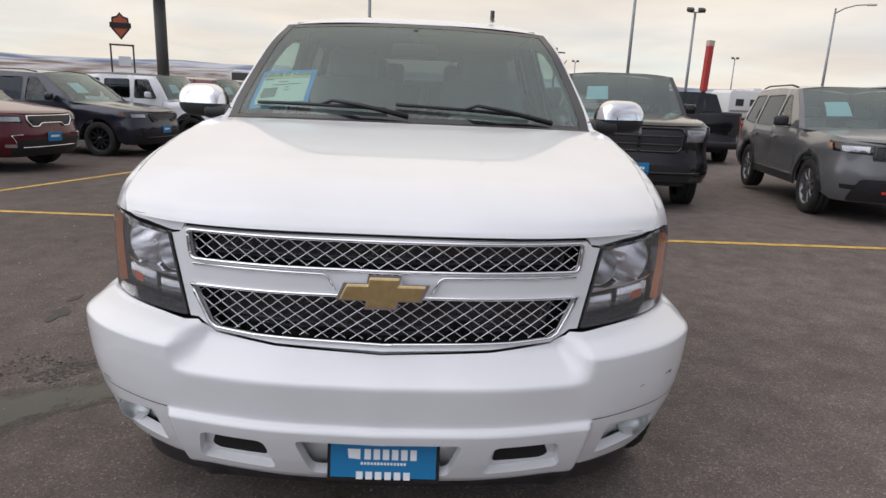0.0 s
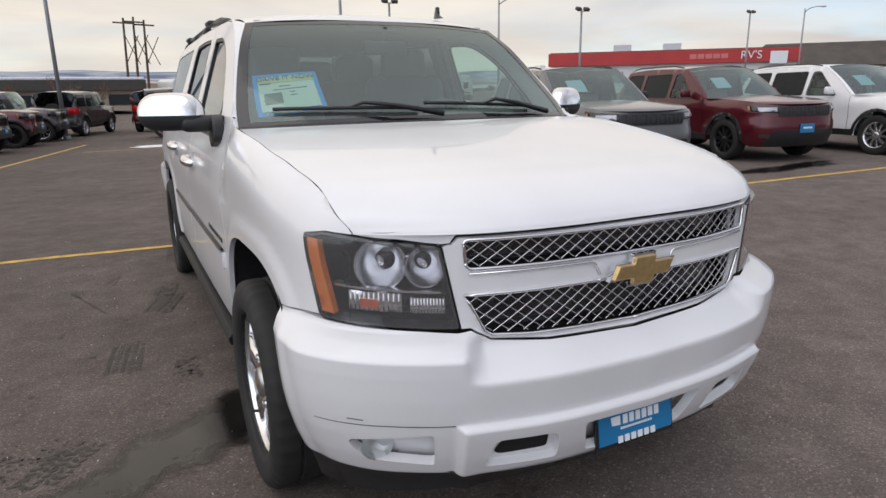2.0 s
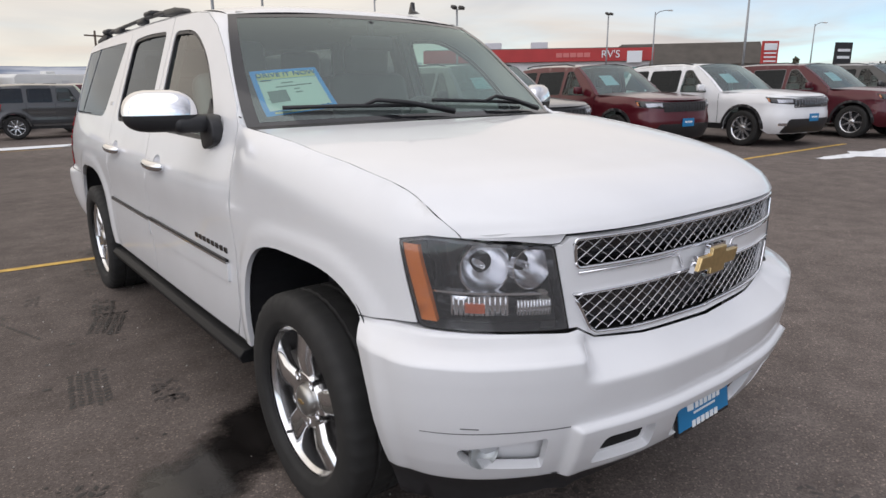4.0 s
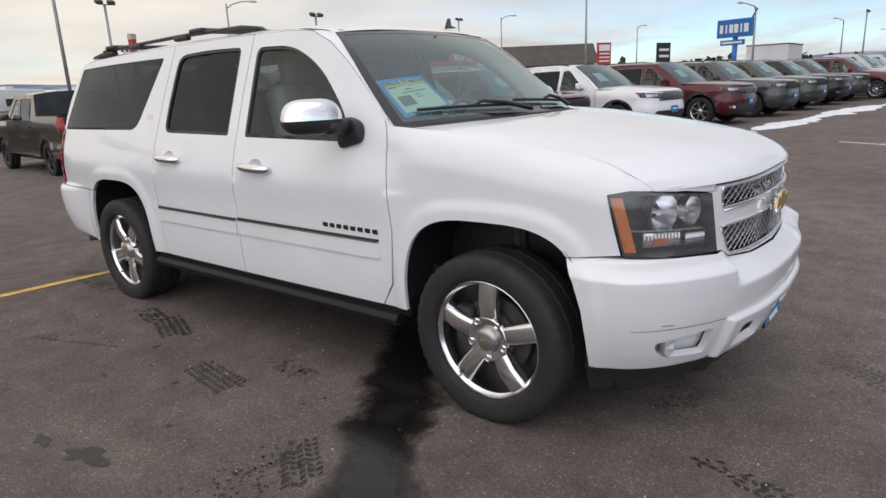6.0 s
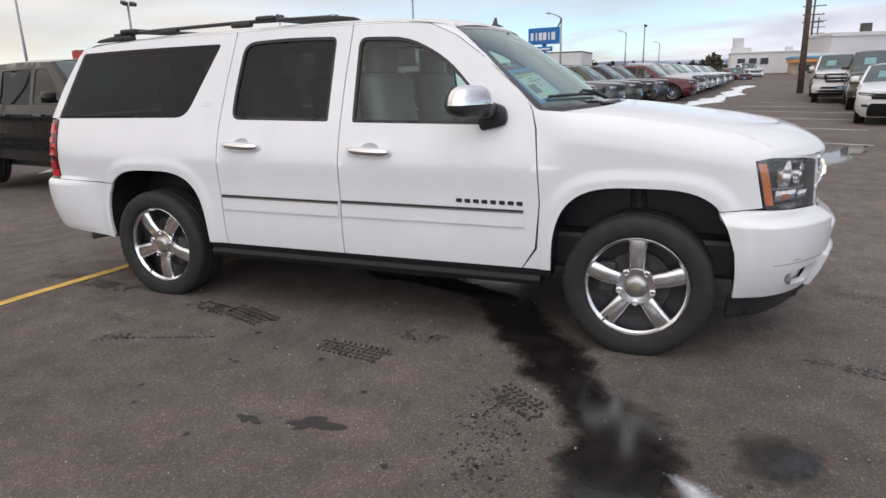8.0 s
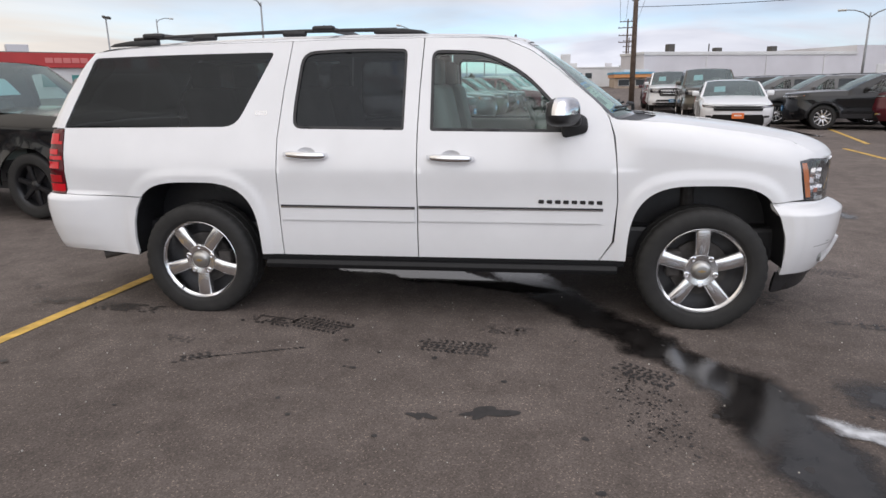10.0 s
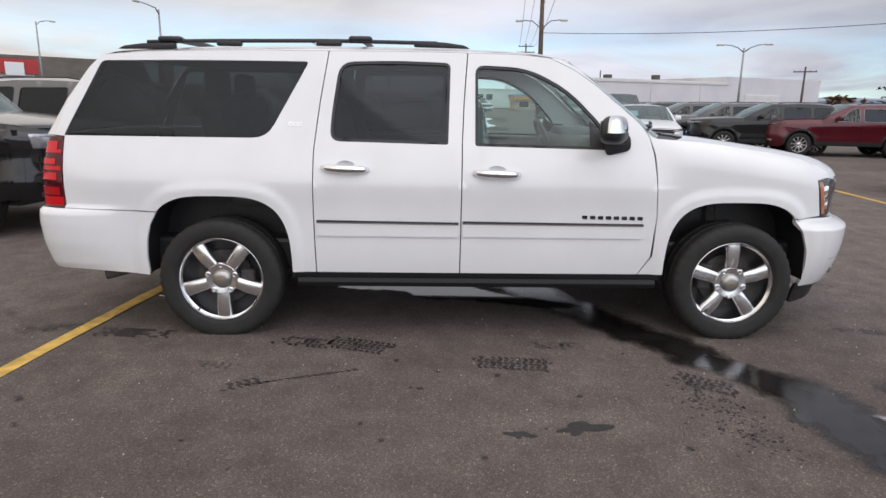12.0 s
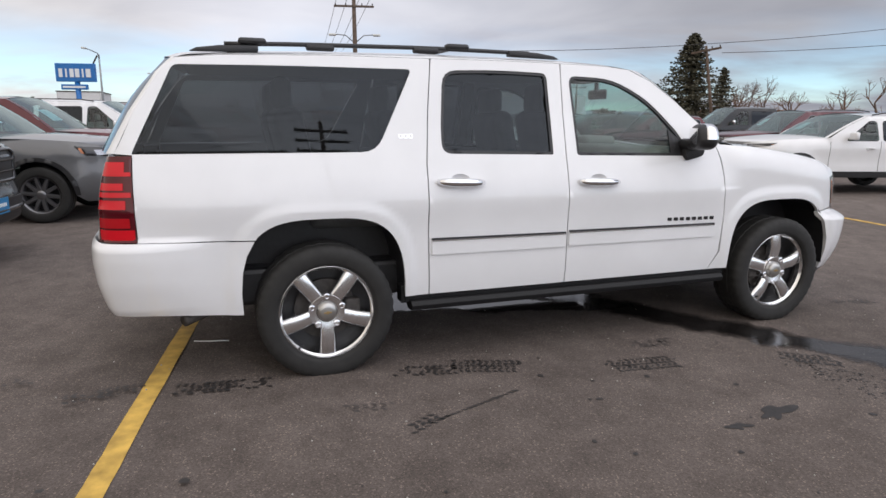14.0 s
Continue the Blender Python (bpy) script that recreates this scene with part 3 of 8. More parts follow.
quarter_loop = [(2.692 + G, 0.43)] + [(2.700 + G, 0.80), (2.695 + G, 1.20), (2.66 + G, 1.50), (2.612 + G, 1.808)] + [(3.2, 1.806), (3.8, 1.788), (4.02, 1.768), (4.10, 1.715), (4.24, 1.50), (4.36, 1.275), (4.255, 1.268), (4.245, 0.83)] + \
    [p for p in RA if not (p[0] > 3.70 and p[1] < 0.81)]
# the wheel opening runs from front foot back over the top
quarter_loop = quarter_loop[:13] + [(3.672, 0.815)] + [p for p in RA if not (p[0] > 3.302 and p[1] < 0.825)]

def handle_cup(yc, zc, grow=1.0):
    """The oval finger recess above a door handle."""
    return [(yc + 0.064 * grow * math.cos(2 * math.pi * i / 24), zc + 0.010 + 0.040 * grow * math.sin(2 * math.pi * i / 24)) for i in range(24)]


for sign, suffix in ((-1, "passenger side"), (1, "driver side")):
    on = HERO.side(sign)
    panel("front_fender", [fender_loop], on, WHITE, suv, 0.020, 0.02, fine=True)
    fd = panel("front_door", [fdoor_loop, win_front, handle_cup(1.554, 1.071)], on, WHITE, suv, 0.035, 0.025, fine=True)
    rd = panel("rear_door", [rdoor_loop, win_rear, handle_cup(2.496, 1.092)], on, WHITE, suv, 0.035, 0.025, fine=True)
    qp = panel("quarter_panel", [quarter_loop, win_quarter], on, WHITE, suv, 0.022, 0.02, fine=True)
    for nm, loop, door, glass in (("front_door_window", win_front, fd, SIDEGLASS), ("rear_door_window", win_rear, rd, PRIVACY)):
        panel("window_seal", [inset(loop, -0.001), inset(loop, 0.018)], HERO.side(sign, -0.004), BLACKPL, door, 0.05, 0.02)
        g = panel(nm, [inset(loop, 0.002)], HERO.side(sign, -0.014), glass, door, 0.03, 0)
        g.visible_shadow = False
    g = panel("quarter_window", [inset(win_quarter, 0.002)], HERO.side(sign, -0.004), PRIVACY, qp, 0.03, 0)

# front bumper skin, with pockets for tow hooks, fog lamps and plate
wb_end = HERO.w(-0.455)
W = HERO.w
X = HERO.wx
top_line = [(X(0.0), 0.728), (X(0.30), 0.735), (X(0.47), 0.752), (X(0.525), 0.785), (X(0.56), 0.783), (W(-0.60), 0.800), (W(-0.50), 0.803), (W(-0.42), 0.799), (W(-0.376), 0.795)]
bot_line = [(W(-0.468), 0.352), (W(-0.60), 0.352), (X(0.62), 0.352), (X(0.45), 0.350), (X(0.25), 0.338), (X(0.0), 0.336)]
half = top_line + [(W(-0.414), 0.71), (W(-0.446), 0.60), (W(-0.460), 0.48)] + bot_line
loop_full = half + [(-a, b) for a, b in half[::-1]][1:-1]
hook = rounded([(X(0.285), 0.378), (X(0.505), 0.388), (X(0.478), 0.49), (X(0.305), 0.486)], 0.022)
fog = rounded([(X(0.625), 0.392), (X(0.78), 0.410), (W(-0.672), 0.440), (W(-0.665), 0.478), (X(0.72), 0.500), (X(0.625), 0.512)], [0.012, 0.03, 0.03, 0.03, 0.03, 0.012])
plate_hole = rounded([(-X(0.19), 0.372), (X(0.19), 0.372), (X(0.225), 0.497), (-X(0.225), 0.497)], 0.02)
holes = [plate_hole]
for s in (-1, 1):
    holes += [[(s * a, b) for a, b in hook], [(s * a, b) for a, b in fog]]
bumper = panel("front_bumper", [loop_full] + holes, HERO.on(0.0), WHITE, suv, 0.009, 0.03, fine=True)

panel("plate_recess", [inset(plate_hole, -0.02)], HERO.on(-0.062), WHITE, bumper, 0.05, 0)
hem = [(W(-0.46), 0.222), (W(-0.60), 0.230), (X(0.62), 0.262), (X(0.3), 0.29), (X(0), 0.29), (X(0), 0.342), (X(0.45), 0.354), (X(0.62), 0.357), (W(-0.60), 0.357), (W(-0.45), 0.357)]
for s in (-1, 1):
    panel("air_dam", [[(s * a, b) for a, b in hem]], HERO.on(-0.006), BLACKPL, suv, 0.05, 0.02, "black plastic air dam")
# lower valance band, raised round the hook pockets and the plate
for s in (-1, 1):
    hp = [(s * a, b) for a, b in hook]
    fp = [(s * a, b) for a, b in fog]
    panel("tow_hook_pocket", [inset(hp, -0.012)], HERO.on(-0.030), WHITE, bumper, 0.03, 0)
    hk = rounded([(s * X(0.314), 0.414), (s * X(0.318), 0.478), (s * X(0.450), 0.480), (s * X(0.474), 0.428), (s * X(0.455), 0.414)], 0.012)
    panel("tow_hook_slot", [hk], HERO.on(-0.0285), INKBLACK, bumper, 0.04, 0, "black slot for the tow hook")
    # thin grey line drawn along the bumper seam
    seam = [(s * X(0.575), 0.540), (s * X(0.72), 0.540), (s * W(-0.60), 0.535), (s * W(-0.60), 0.5375), (s * X(0.72), 0.5435), (s * X(0.575), 0.5435)]
    panel("bumper_seam", [seam], HERO.on(0.0008), SEAM, bumper, 0.05, 0)
    panel("fog_pocket", [inset(fp, -0.012)], HERO.on(-0.048), WHITE, bumper, 0.03, 0)
    fc = HERO.p(s * X(0.756), 0.455, -0.022)
    dirv = Vector((s * 0.08, -1, 0)).normalized()
    m = Matrix.Translation(fc) @ dirv.to_track_quat("X", "Z").to_matrix().to_4x4()
    bm = bm_lathe([(0.0, -0.035), (0.035, -0.03), (0.047, -0.006), (0.049, 0.0)], 24)
    bmesh.ops.transform(bm, matrix=m, verts=bm.verts)
    fl = part("fog_lamp", bm, FOGBOWL, bumper, "round clear fog lamp", smooth=True)
    bm = bm_lathe([(0.0, 0.008), (0.03, 0.006), (0.049, -0.001), (0.052, -0.012)], 24)
    bmesh.ops.transform(bm, matrix=m, verts=bm.verts)
    part("fog_lamp_lens", bm, LENS, fl, smooth=True).visible_shadow = False

# fascia between the lamps: white surround with two grille openings
gu = rounded([(-X(0.541), 0.957), (X(0.541), 0.957), (X(0.550), 1.046), (-X(0.550), 1.046)], 0.022, 5)
gb = [(X(0.0), 0.748), (X(0.36), 0.756), (X(0.470), 0.765), (X(0.492), 0.780), (X(0.543), 0.892), (X(0.0), 0.894)]
gl_ = gb + [(-a, b) for a, b in gb[::-1]][1:-1]
sur = [(X(0.0), 0.735), (X(0.30), 0.742), (X(0.47), 0.758), (X(0.525), 0.792), (X(0.550), 0.792), (X(0.597), 1.026), (X(0.575), 1.029), (X(0.556), 1.047), (X(0.0), 1.051)]
sur_full = sur + [(-a, b) for a, b in sur[::-1]][1:-1]
panel("grille_surround", [sur_full, gu, gl_], HERO.on(0.0), WHITE, suv, 0.03, 0.02, fine=True)


def wire_grille(loop, name, pitch_w, pitch_z):
    """A diamond lattice of wavy wires, cut to an opening, with its chrome frame and the dark behind."""
    ring = refine(inset(loop, 0.004), 0.03)
    fr = part("grille_frame", bm_tube([tuple(HERO.p(a, b, 0.003)) for a, b in ring + ring[:2]], 0.0056, 8), CHROME, suv, "chrome grille frame", smooth=True)
    panel("grille_back", [inset(loop, 0.002)], HERO.on(-0.06), GLOSSBLK, fr, 0.06, 0)
    ins = inset(loop, 0.008)
    P = np.array(ins)
    w0, w1, z0, z1 = P[:, 0].min(), P[:, 0].max(), P[:, 1].min(), P[:, 1].max()
    bm = bmesh.new()
    slope = pitch_z / pitch_w
    lines = []
    for sgn in (1, -1):
        c = w0 - (z1 - z0) / slope - pitch_w
        while c < w1 + (z1 - z0) / slope + pitch_w:
            ws = np.linspace(c, c + sgn * (z1 - z0) / slope, 30)
            zs = z0 + (ws - c) * slope * sgn
            ok = inside(ins, ws, zs)
            run = []
            for w, z, k in zip(ws, zs, ok):
                if k:
                    run.append((w, z))
                else:
                    if len(run) > 1:
                        lines.append((run, sgn))
                    run = []
            if len(run) > 1:
                lines.append((run, sgn))
            c += pitch_w
    for run, sgn in lines:
        prev = None
        for i, (w, z) in enumerate(run):
            o = -0.012 + 0.003 * sgn
            hw = 0.0013
            ring = [bm.verts.new(HERO.p(w + a * hw * sgn, z - b * hw, o + c * hw)) for a, b, c in ((1, 1, 0), (0, 0, 1.5), (-1, -1, 0), (0, 0, -1.5))]
            if prev:
                for k in range(4):
                    bm.faces.new((prev[k], prev[(k + 1) % 4], ring[(k + 1) % 4], ring[k]))
            prev = ring
    bmesh.ops.recalc_face_normals(bm, faces=bm.faces)
    tagged(part(name, bm, CHROME, fr, "silver diamond wire lattice", smooth=True), kind="stuff")
    return fr


wire_grille(gu, "grille_lattice", 0.049, 0.034)
wire_grille(gl_, "grille_lattice", 0.049, 0.034)
for s in (-1, 1):
    # bright edge that turns down beside the emblem
    part("bar_trim", bm_tube([tuple(HERO.p(s * X(a), b, 0.004)) for a, b in ((0.53, 0.948), (0.40, 0.948), (0.27, 0.948), (0.162, 0.947), (0.150, 0.940), (0.132, 0.905))], 0.0042, 8), CHROME, suv, smooth=True)

# gold cross emblem on a chrome backing
tie = [(-0.118, -0.022), (-0.042, -0.022), (-0.046, -0.043), (0.036, -0.043), (0.040, -0.022), (0.098, -0.022), (0.118, 0.022), (0.042, 0.022), (0.046, 0.043), (-0.036, 0.043), (-0.040, 0.022), (-0.098, 0.022)]
em = part("emblem", bm_prism([(a * 1.06, b * 1.12 + 0.912) for a, b in tie], -0.016, "y", -0.922), CHROME, suv, "gold cross-shaped emblem with a chrome rim")
part("emblem_face", bm_prism([(a * 0.97, b * 0.92 + 0.912) for a, b in tie], -0.010, "y", -0.937, 0.003), GOLD, em)

# dealer plate
pm = Matrix.Translation((0.011, -0.930, 0.413)) @ Matrix.Rotation(radians(-8), 4, "X")
plate = part("dealer_plate", bm_box((0.318, 0.012, 0.128), bevel=0.004), GLOSSBLK, suv, "blue dealer plate in a black frame with white lettering bars")
plate.matrix_basis = pm
face = part("plate_face", bm_box((0.298, 0.004, 0.106), (0, -0.007, 0.004)), PLATEBLUE, plate)


def bars(name, total, height, count, parent, at, material, depth=0.002, seed=1, rot=None, thin=0.7):
    """A row of plain upright bars that stands for lettering."""
    step = total / count
    bms = [bm_box((step * thin, depth, height), (at[0] - total / 2 + (i + 0.5) * step, at[1], at[2])) for i in range(count)]
    return part(name, bm_join(*bms), material, parent)


bars("lettering", 0.155, 0.030, 6, plate, (0.02, -0.010, 0.020), WHITEINK)
bars("small_lettering", 0.13, 0.007, 14, plate, (0.0, -0.010, -0.007), WHITEINK)
bars("frame_lettering", 0.16, 0.022, 6, plate, (0.0, -0.0105, -0.042), WHITEINK)
part("plate_mark", bm_prism([(-0.098, 0.008), (-0.065, 0.005), (-0.065, 0.035), (-0.101, 0.035)], -0.002, "y", -0.009), WHITEINK, plate)

# headlamps
hl = rounded([(X(0.600), 1.028), (X(0.553), 0.791), (W(-0.588), 0.806), (W(-0.575), 0.82), (W(-0.522), 1.045), (W(-0.60), 1.058)], [0.01, 0.012, 0.02, 0.02, 0.015, 0.02])
for s in (-1, 1):
    loop = [(s * a, b) for a, b in hl]
    lamp = panel("headlamp", [loop, inset(loop, 0.010)], HERO.on(0.003), GLOSSBLK, suv, 0.03, 0.05, "headlamp with black bezel, two reflector bowls and an amber edge")
    panel("lamp_housing", [inset(loop, 0.004)], HERO.on(-0.125), GLOSSBLK, lamp, 0.05, 0)
    am = [(s * (W(-0.622)), 0.824), (s * (W(-0.584)), 0.826), (s * (W(-0.534)), 1.034), (s * (W(-0.574)), 1.032)]
    panel("side_marker", [am], HERO.on(-0.001), AMBER, lamp, 0.03, 0.02, "amber side marker")
    for x, z, r in ((0.762, 0.962, 0.069), (0.648, 0.958, 0.056)):
        c = HERO.p(s * X(x), z, -0.080)
        dv = Vector((s * (0.40 if x > 0.7 else 0.25), -1, 0)).normalized()
        m = Matrix.Translation(c) @ dv.to_track_quat("X", "Z").to_matrix().to_4x4()
        bm = bm_lathe([(0.012, -0.055), (r * 0.5, -0.045), (r * 0.8, -0.02), (r * 0.97, 0.02), (r, 0.034), (r * 1.06, 0.034), (r * 1.06, 0.01)], 36)
        bmesh.ops.transform(bm, matrix=m, verts=bm.verts)
        bowl = part("reflector_bowl", bm, REFLECTOR, lamp, angle=45)
        bm = bm_lathe([(0.0, 0.014), (0.009, 0.010), (0.011, -0.05)], 14)
        bmesh.ops.transform(bm, matrix=m, verts=bm.verts)
        part("bulb", bm, REFLECTOR, bowl, smooth=True)
    for (xa, xb, za, zb) in ((0.700, 0.825, 0.832, 0.886), (0.590, 0.680, 0.828, 0.872)):
        q = [(s * X(xa), za), (s * X(xb), za + 0.004), (s * X(xb), zb + 0.004), (s * X(xa), zb)]
        tl = panel("turn_lamp", [q], HERO.on(-0.030), REFLECTOR, lamp, 0.03, 0.03, "clear ribbed lower lamp")
        for i in range(11):
            f = (i + 0.5) / 11
            p0, p1 = HERO.p(s * (X(xa) + (X(xb) - X(xa)) * f), za + 0.002, -0.028), HERO.p(s * (X(xa) + (X(xb) - X(xa)) * f), zb, -0.028)
            part("rib", bm_tube([p0, p1], 0.0022, 6), CHROME, tl, smooth=True)
    q = [(s * X(0.755), 0.842), (s * X(0.797), 0.844), (s * X(0.797), 0.870), (s * X(0.755), 0.868)]
    panel("indicator_bulb", [q], HERO.on(-0.024), REDAMBER, lamp, 0.03, 0.004)
    sh = [(s * X(0.60), 0.893), (s * X(0.86), 0.905), (s * X(0.86), 0.899), (s * X(0.60), 0.886)]
    panel("lamp_shelf", [sh], HERO.on(-0.028), REFLECTOR, lamp, 0.05, 0.03)
    panel("lamp_lens", [inset(loop, 0.003)], HERO.on(0.004), LENS, lamp, 0.04, 0).visible_shadow = False

# bonnet, windscreen, roof
hood_st = [((0.780, -0.684, 1.054), (0, -0.905, 1.062)), ((0.792, -0.655, 1.082), (0, -0.885, 1.092)), ((0.802, -0.60, 1.118), (0, -0.825, 1.135)), ((0.815, -0.50, 1.159), (0, -0.70, 1.176)), ((0.826, -0.33, 1.195), (0, -0.50, 1.213)),
           ((0.838, -0.05, 1.238), (0, -0.20, 1.254)), ((0.851, 0.24, 1.276), (0, 0.06, 1.288)), ((0.856, 0.42, 1.291), (0, 0.22, 1.304))]
HE = [(-0.672, 1.054), (-0.662, 1.068), (-0.63, 1.096), (-0.57, 1.132), (-0.50, 1.160), (-0.42, 1.179), (-0.33, 1.195), (-0.20, 1.217), (-0.05, 1.238), (0.10, 1.259), (0.26, 1.278), (0.42, 1.291)]
hm = np.array([e[1:2] + c[1:] for e, c in hood_st])
hy = np.r_[-0.672, hm[1:-1, 0], 0.42]
hood_line = [HERO.p(W(y), z) for y, z in HE]
hood_st = [((e[0] - 0.004, e[1], e[2] - 0.001), (0, float(np.interp(y, hy, hm[:, 1])), float(np.interp(y, hy, hm[:, 2])))) for (y, z), e in zip(HE, hood_line)]
hood = strip("bonnet", hood_st, WHITE, suv, 48, 6, power=3.4)
h0 = hood_st[0]
hood_rim = strip("bonnet_edge", [h0, ((h0[0][0] - 0.015, h0[0][1] + 0.024, h0[0][2] - 0.008), (0, h0[1][1] + 0.035, h0[1][2] - 0.011))], WHITE, hood, 48, 2, power=3.4)
# the front lip of the bonnet dips outside the grille to meet the lamps
panel("bonnet_gap", [[(-X(0.56), 1.040), (X(0.56), 1.040), (X(0.56), 1.070), (-X(0.56), 1.070)]], HERO.on(-0.02), INKBLACK, hood, 0.05, 0)
lip = [(X(0.54), 1.064), (X(0.560), 1.058), (X(0.578), 1.033), (X(0.602), 1.031), (X(0.70), 1.045), (W(-0.678), 1.050), (W(-0.680), 1.060), (X(0.70), 1.066), (X(0.60), 1.068), (X(0.50), 1.069)]
for s in (-1, 1):
    panel("bonnet_lip", [[(s * a, b) for a, b in lip]], HERO.on(-0.012), WHITE, hood, 0.02, 0.012, fine=True)
strip("cowl", [((0.85, 0.41, 1.272), (0, 0.20, 1.285)), ((0.858, 0.49, 1.280), (0, 0.29, 1.286)), ((0.862, 0.555, 1.292), (0, 0.34, 1.312))], BLACKPL, suv, 20, 3, "black plastic cowl below the windscreen")


def lerp_st(a, b, t, bulge=0.0):
    e = np.array(a[0]) * (1 - t) + np.array(b[0]) * t
    c = np.array(a[1]) * (1 - t) + np.array(b[1]) * t
    k = bulge * 4 * t * (1 - t)
    return (tuple(e + np.array((0.01 * k / 0.02 if bulge else 0, -0.5 * k, 0.8 * k))), tuple(c + np.array((0, -0.5 * k, 0.8 * k))))


wst = [((0.862, 0.55, 1.285), (0, 0.325, 1.300)), ((0.848, 0.64, 1.375), (0, 0.47, 1.405)), ((0.808, 0.785, 1.510), (0, 0.655, 1.540)), ((0.752, 0.945, 1.660), (0, 0.865, 1.685)), ((0.692, 1.09, 1.765), (0, 1.045, 1.790))]
wind = strip("windscreen", wst, SCREEN, suv, 30, 3, "slightly green windscreen")
wind.visible_shadow = False
# black ceramic border of the screen
for s in (-1, 1):
    strip("screen_border", wst, GLOSSBLK, wind, 3, 4, s0=s * 0.945, s1=s * 1.0, lift=0.003)
strip("screen_border", [wst[0], lerp_st(wst[0], wst[1], 0.22)], GLOSSBLK, wind, 24, 2, lift=0.002)
strip("screen_border", [lerp_st(wst[3], wst[4], 0.80), wst[-1]], GLOSSBLK, wind, 24, 2, lift=0.002)
roof_st = [((0.692, 1.092, 1.767), (0, 1.047, 1.793)), ((0.690, 1.19, 1.790), (0, 1.12, 1.822)), ((0.690, 1.40, 1.812), (0, 1.33, 1.850)), ((0.705, 1.8, 1.822), (0, 1.8, 1.868)), ((0.708, 2.6, 1.824), (0, 2.6, 1.873)),
           ((0.700, 3.4, 1.812), (0, 3.4, 1.858)), ((0.690, 3.9, 1.793), (0, 3.95, 1.835)), ((0.68, 4.03, 1.770), (0, 4.10, 1.80))]
roof = strip("roof", roof_st, WHITE, suv, 30, 5, power=3.0)
for s in (-1, 1):
    # roof edge and A-pillar: from the door tops in to the roof sheet
    edge = [(0.47, 1.294), (0.578, 1.297), (0.70, 1.437), (0.90, 1.605), (1.06, 1.717), (1.22, 1.787), (1.40, 1.804), (1.738, 1.810), (2.2, 1.814), (2.612, 1.810), (3.2, 1.808), (3.8, 1.790), (4.02, 1.770)]
    inner = [(0.858, 0.50, 1.282), (0.862, 0.55, 1.287), (0.830, 0.71, 1.441), (0.772, 0.89, 1.610), (0.725, 1.01, 1.710), (0.692, 1.095, 1.768), (0.690, 1.40, 1.812), (0.704, 1.74, 1.8215), (0.707, 2.2, 1.823), (0.708, 2.6, 1.824), (0.702, 3.2, 1.816), (0.692, 3.8, 1.797), (0.68, 4.03, 1.770)]
    V, F = [], []
    for (y, z), q in zip(edge, inner):
        o = HERO.p(s * HERO.w(y), z)
        i = np.array((s * q[0], q[1], q[2]))
        mid_ = (o + i) / 2 + np.array((s * 0.05, -0.02, 0.06)) * min(0.2, np.linalg.norm(o - i))
        for t in (0, 0.25, 0.5, 0.75, 1):
            V.append((1 - t) ** 2 * o + 2 * t * (1 - t) * mid_ + t * t * i)
    for r in range(len(edge) - 1):
        for k in range(4):
            f = (r * 5 + k, r * 5 + k + 1, r * 5 + k + 6, r * 5 + k + 5)
            F.append(f if s > 0 else f[::-1])
    mesh_ob("roof_rail_panel", V, F, WHITE, suv)

# tail: gate, glass, bumper, lamps
tail_top = [((0.68, 4.03, 1.770), (0, 4.10, 1.80)), ((0.72, 4.20, 1.56), (0, 4.30, 1.58)), ((0.79, 4.37, 1.275), (0, 4.47, 1.285))]
strip("rear_window", tail_top, PRIVACY, suv, 20, 4, "dark tailgate window")
for s in (-1, 1):
    dl = [(4.02, 1.768), (4.10, 1.715), (4.24, 1.50), (4.36, 1.275)]
    il = [(0.68, 4.03, 1.770), (0.695, 4.11, 1.67), (0.735, 4.25, 1.48), (0.79, 4.37, 1.275)]
    V, F = [], []
    for (y, z), q in zip(dl, il):
        o = HERO.p(s * HERO.w(y), z)
        i = np.array((s * q[0], q[1], q[2]))
        for t in (0, 0.5, 1):
            V.append(o * (1 - t) + i * t + np.array((s * 0.02, 0.03, 0)) * 4 * t * (1 - t) * 0.6)
    for r in range(3):
        for k in range(2):
            f = (r * 3 + k, r * 3 + k + 1, r * 3 + k + 4, r * 3 + k + 3)
            F.append(f if s > 0 else f[::-1])
    mesh_ob("corner_pillar", V, F, WHITE, suv)
wrr = HERO.wr
rb = [(W(3.754), 0.402), (W(3.758), 0.52), (W(3.747), 0.64), (W(3.722), 0.73), (W(3.678), 0.808), (W(4.245), 0.826), (wrr(0.80), 0.828), (HERO.length, 0.80)]
rb2 = [(HERO.length, 0.45), (wrr(0.7), 0.44), (W(4.2), 0.43)]
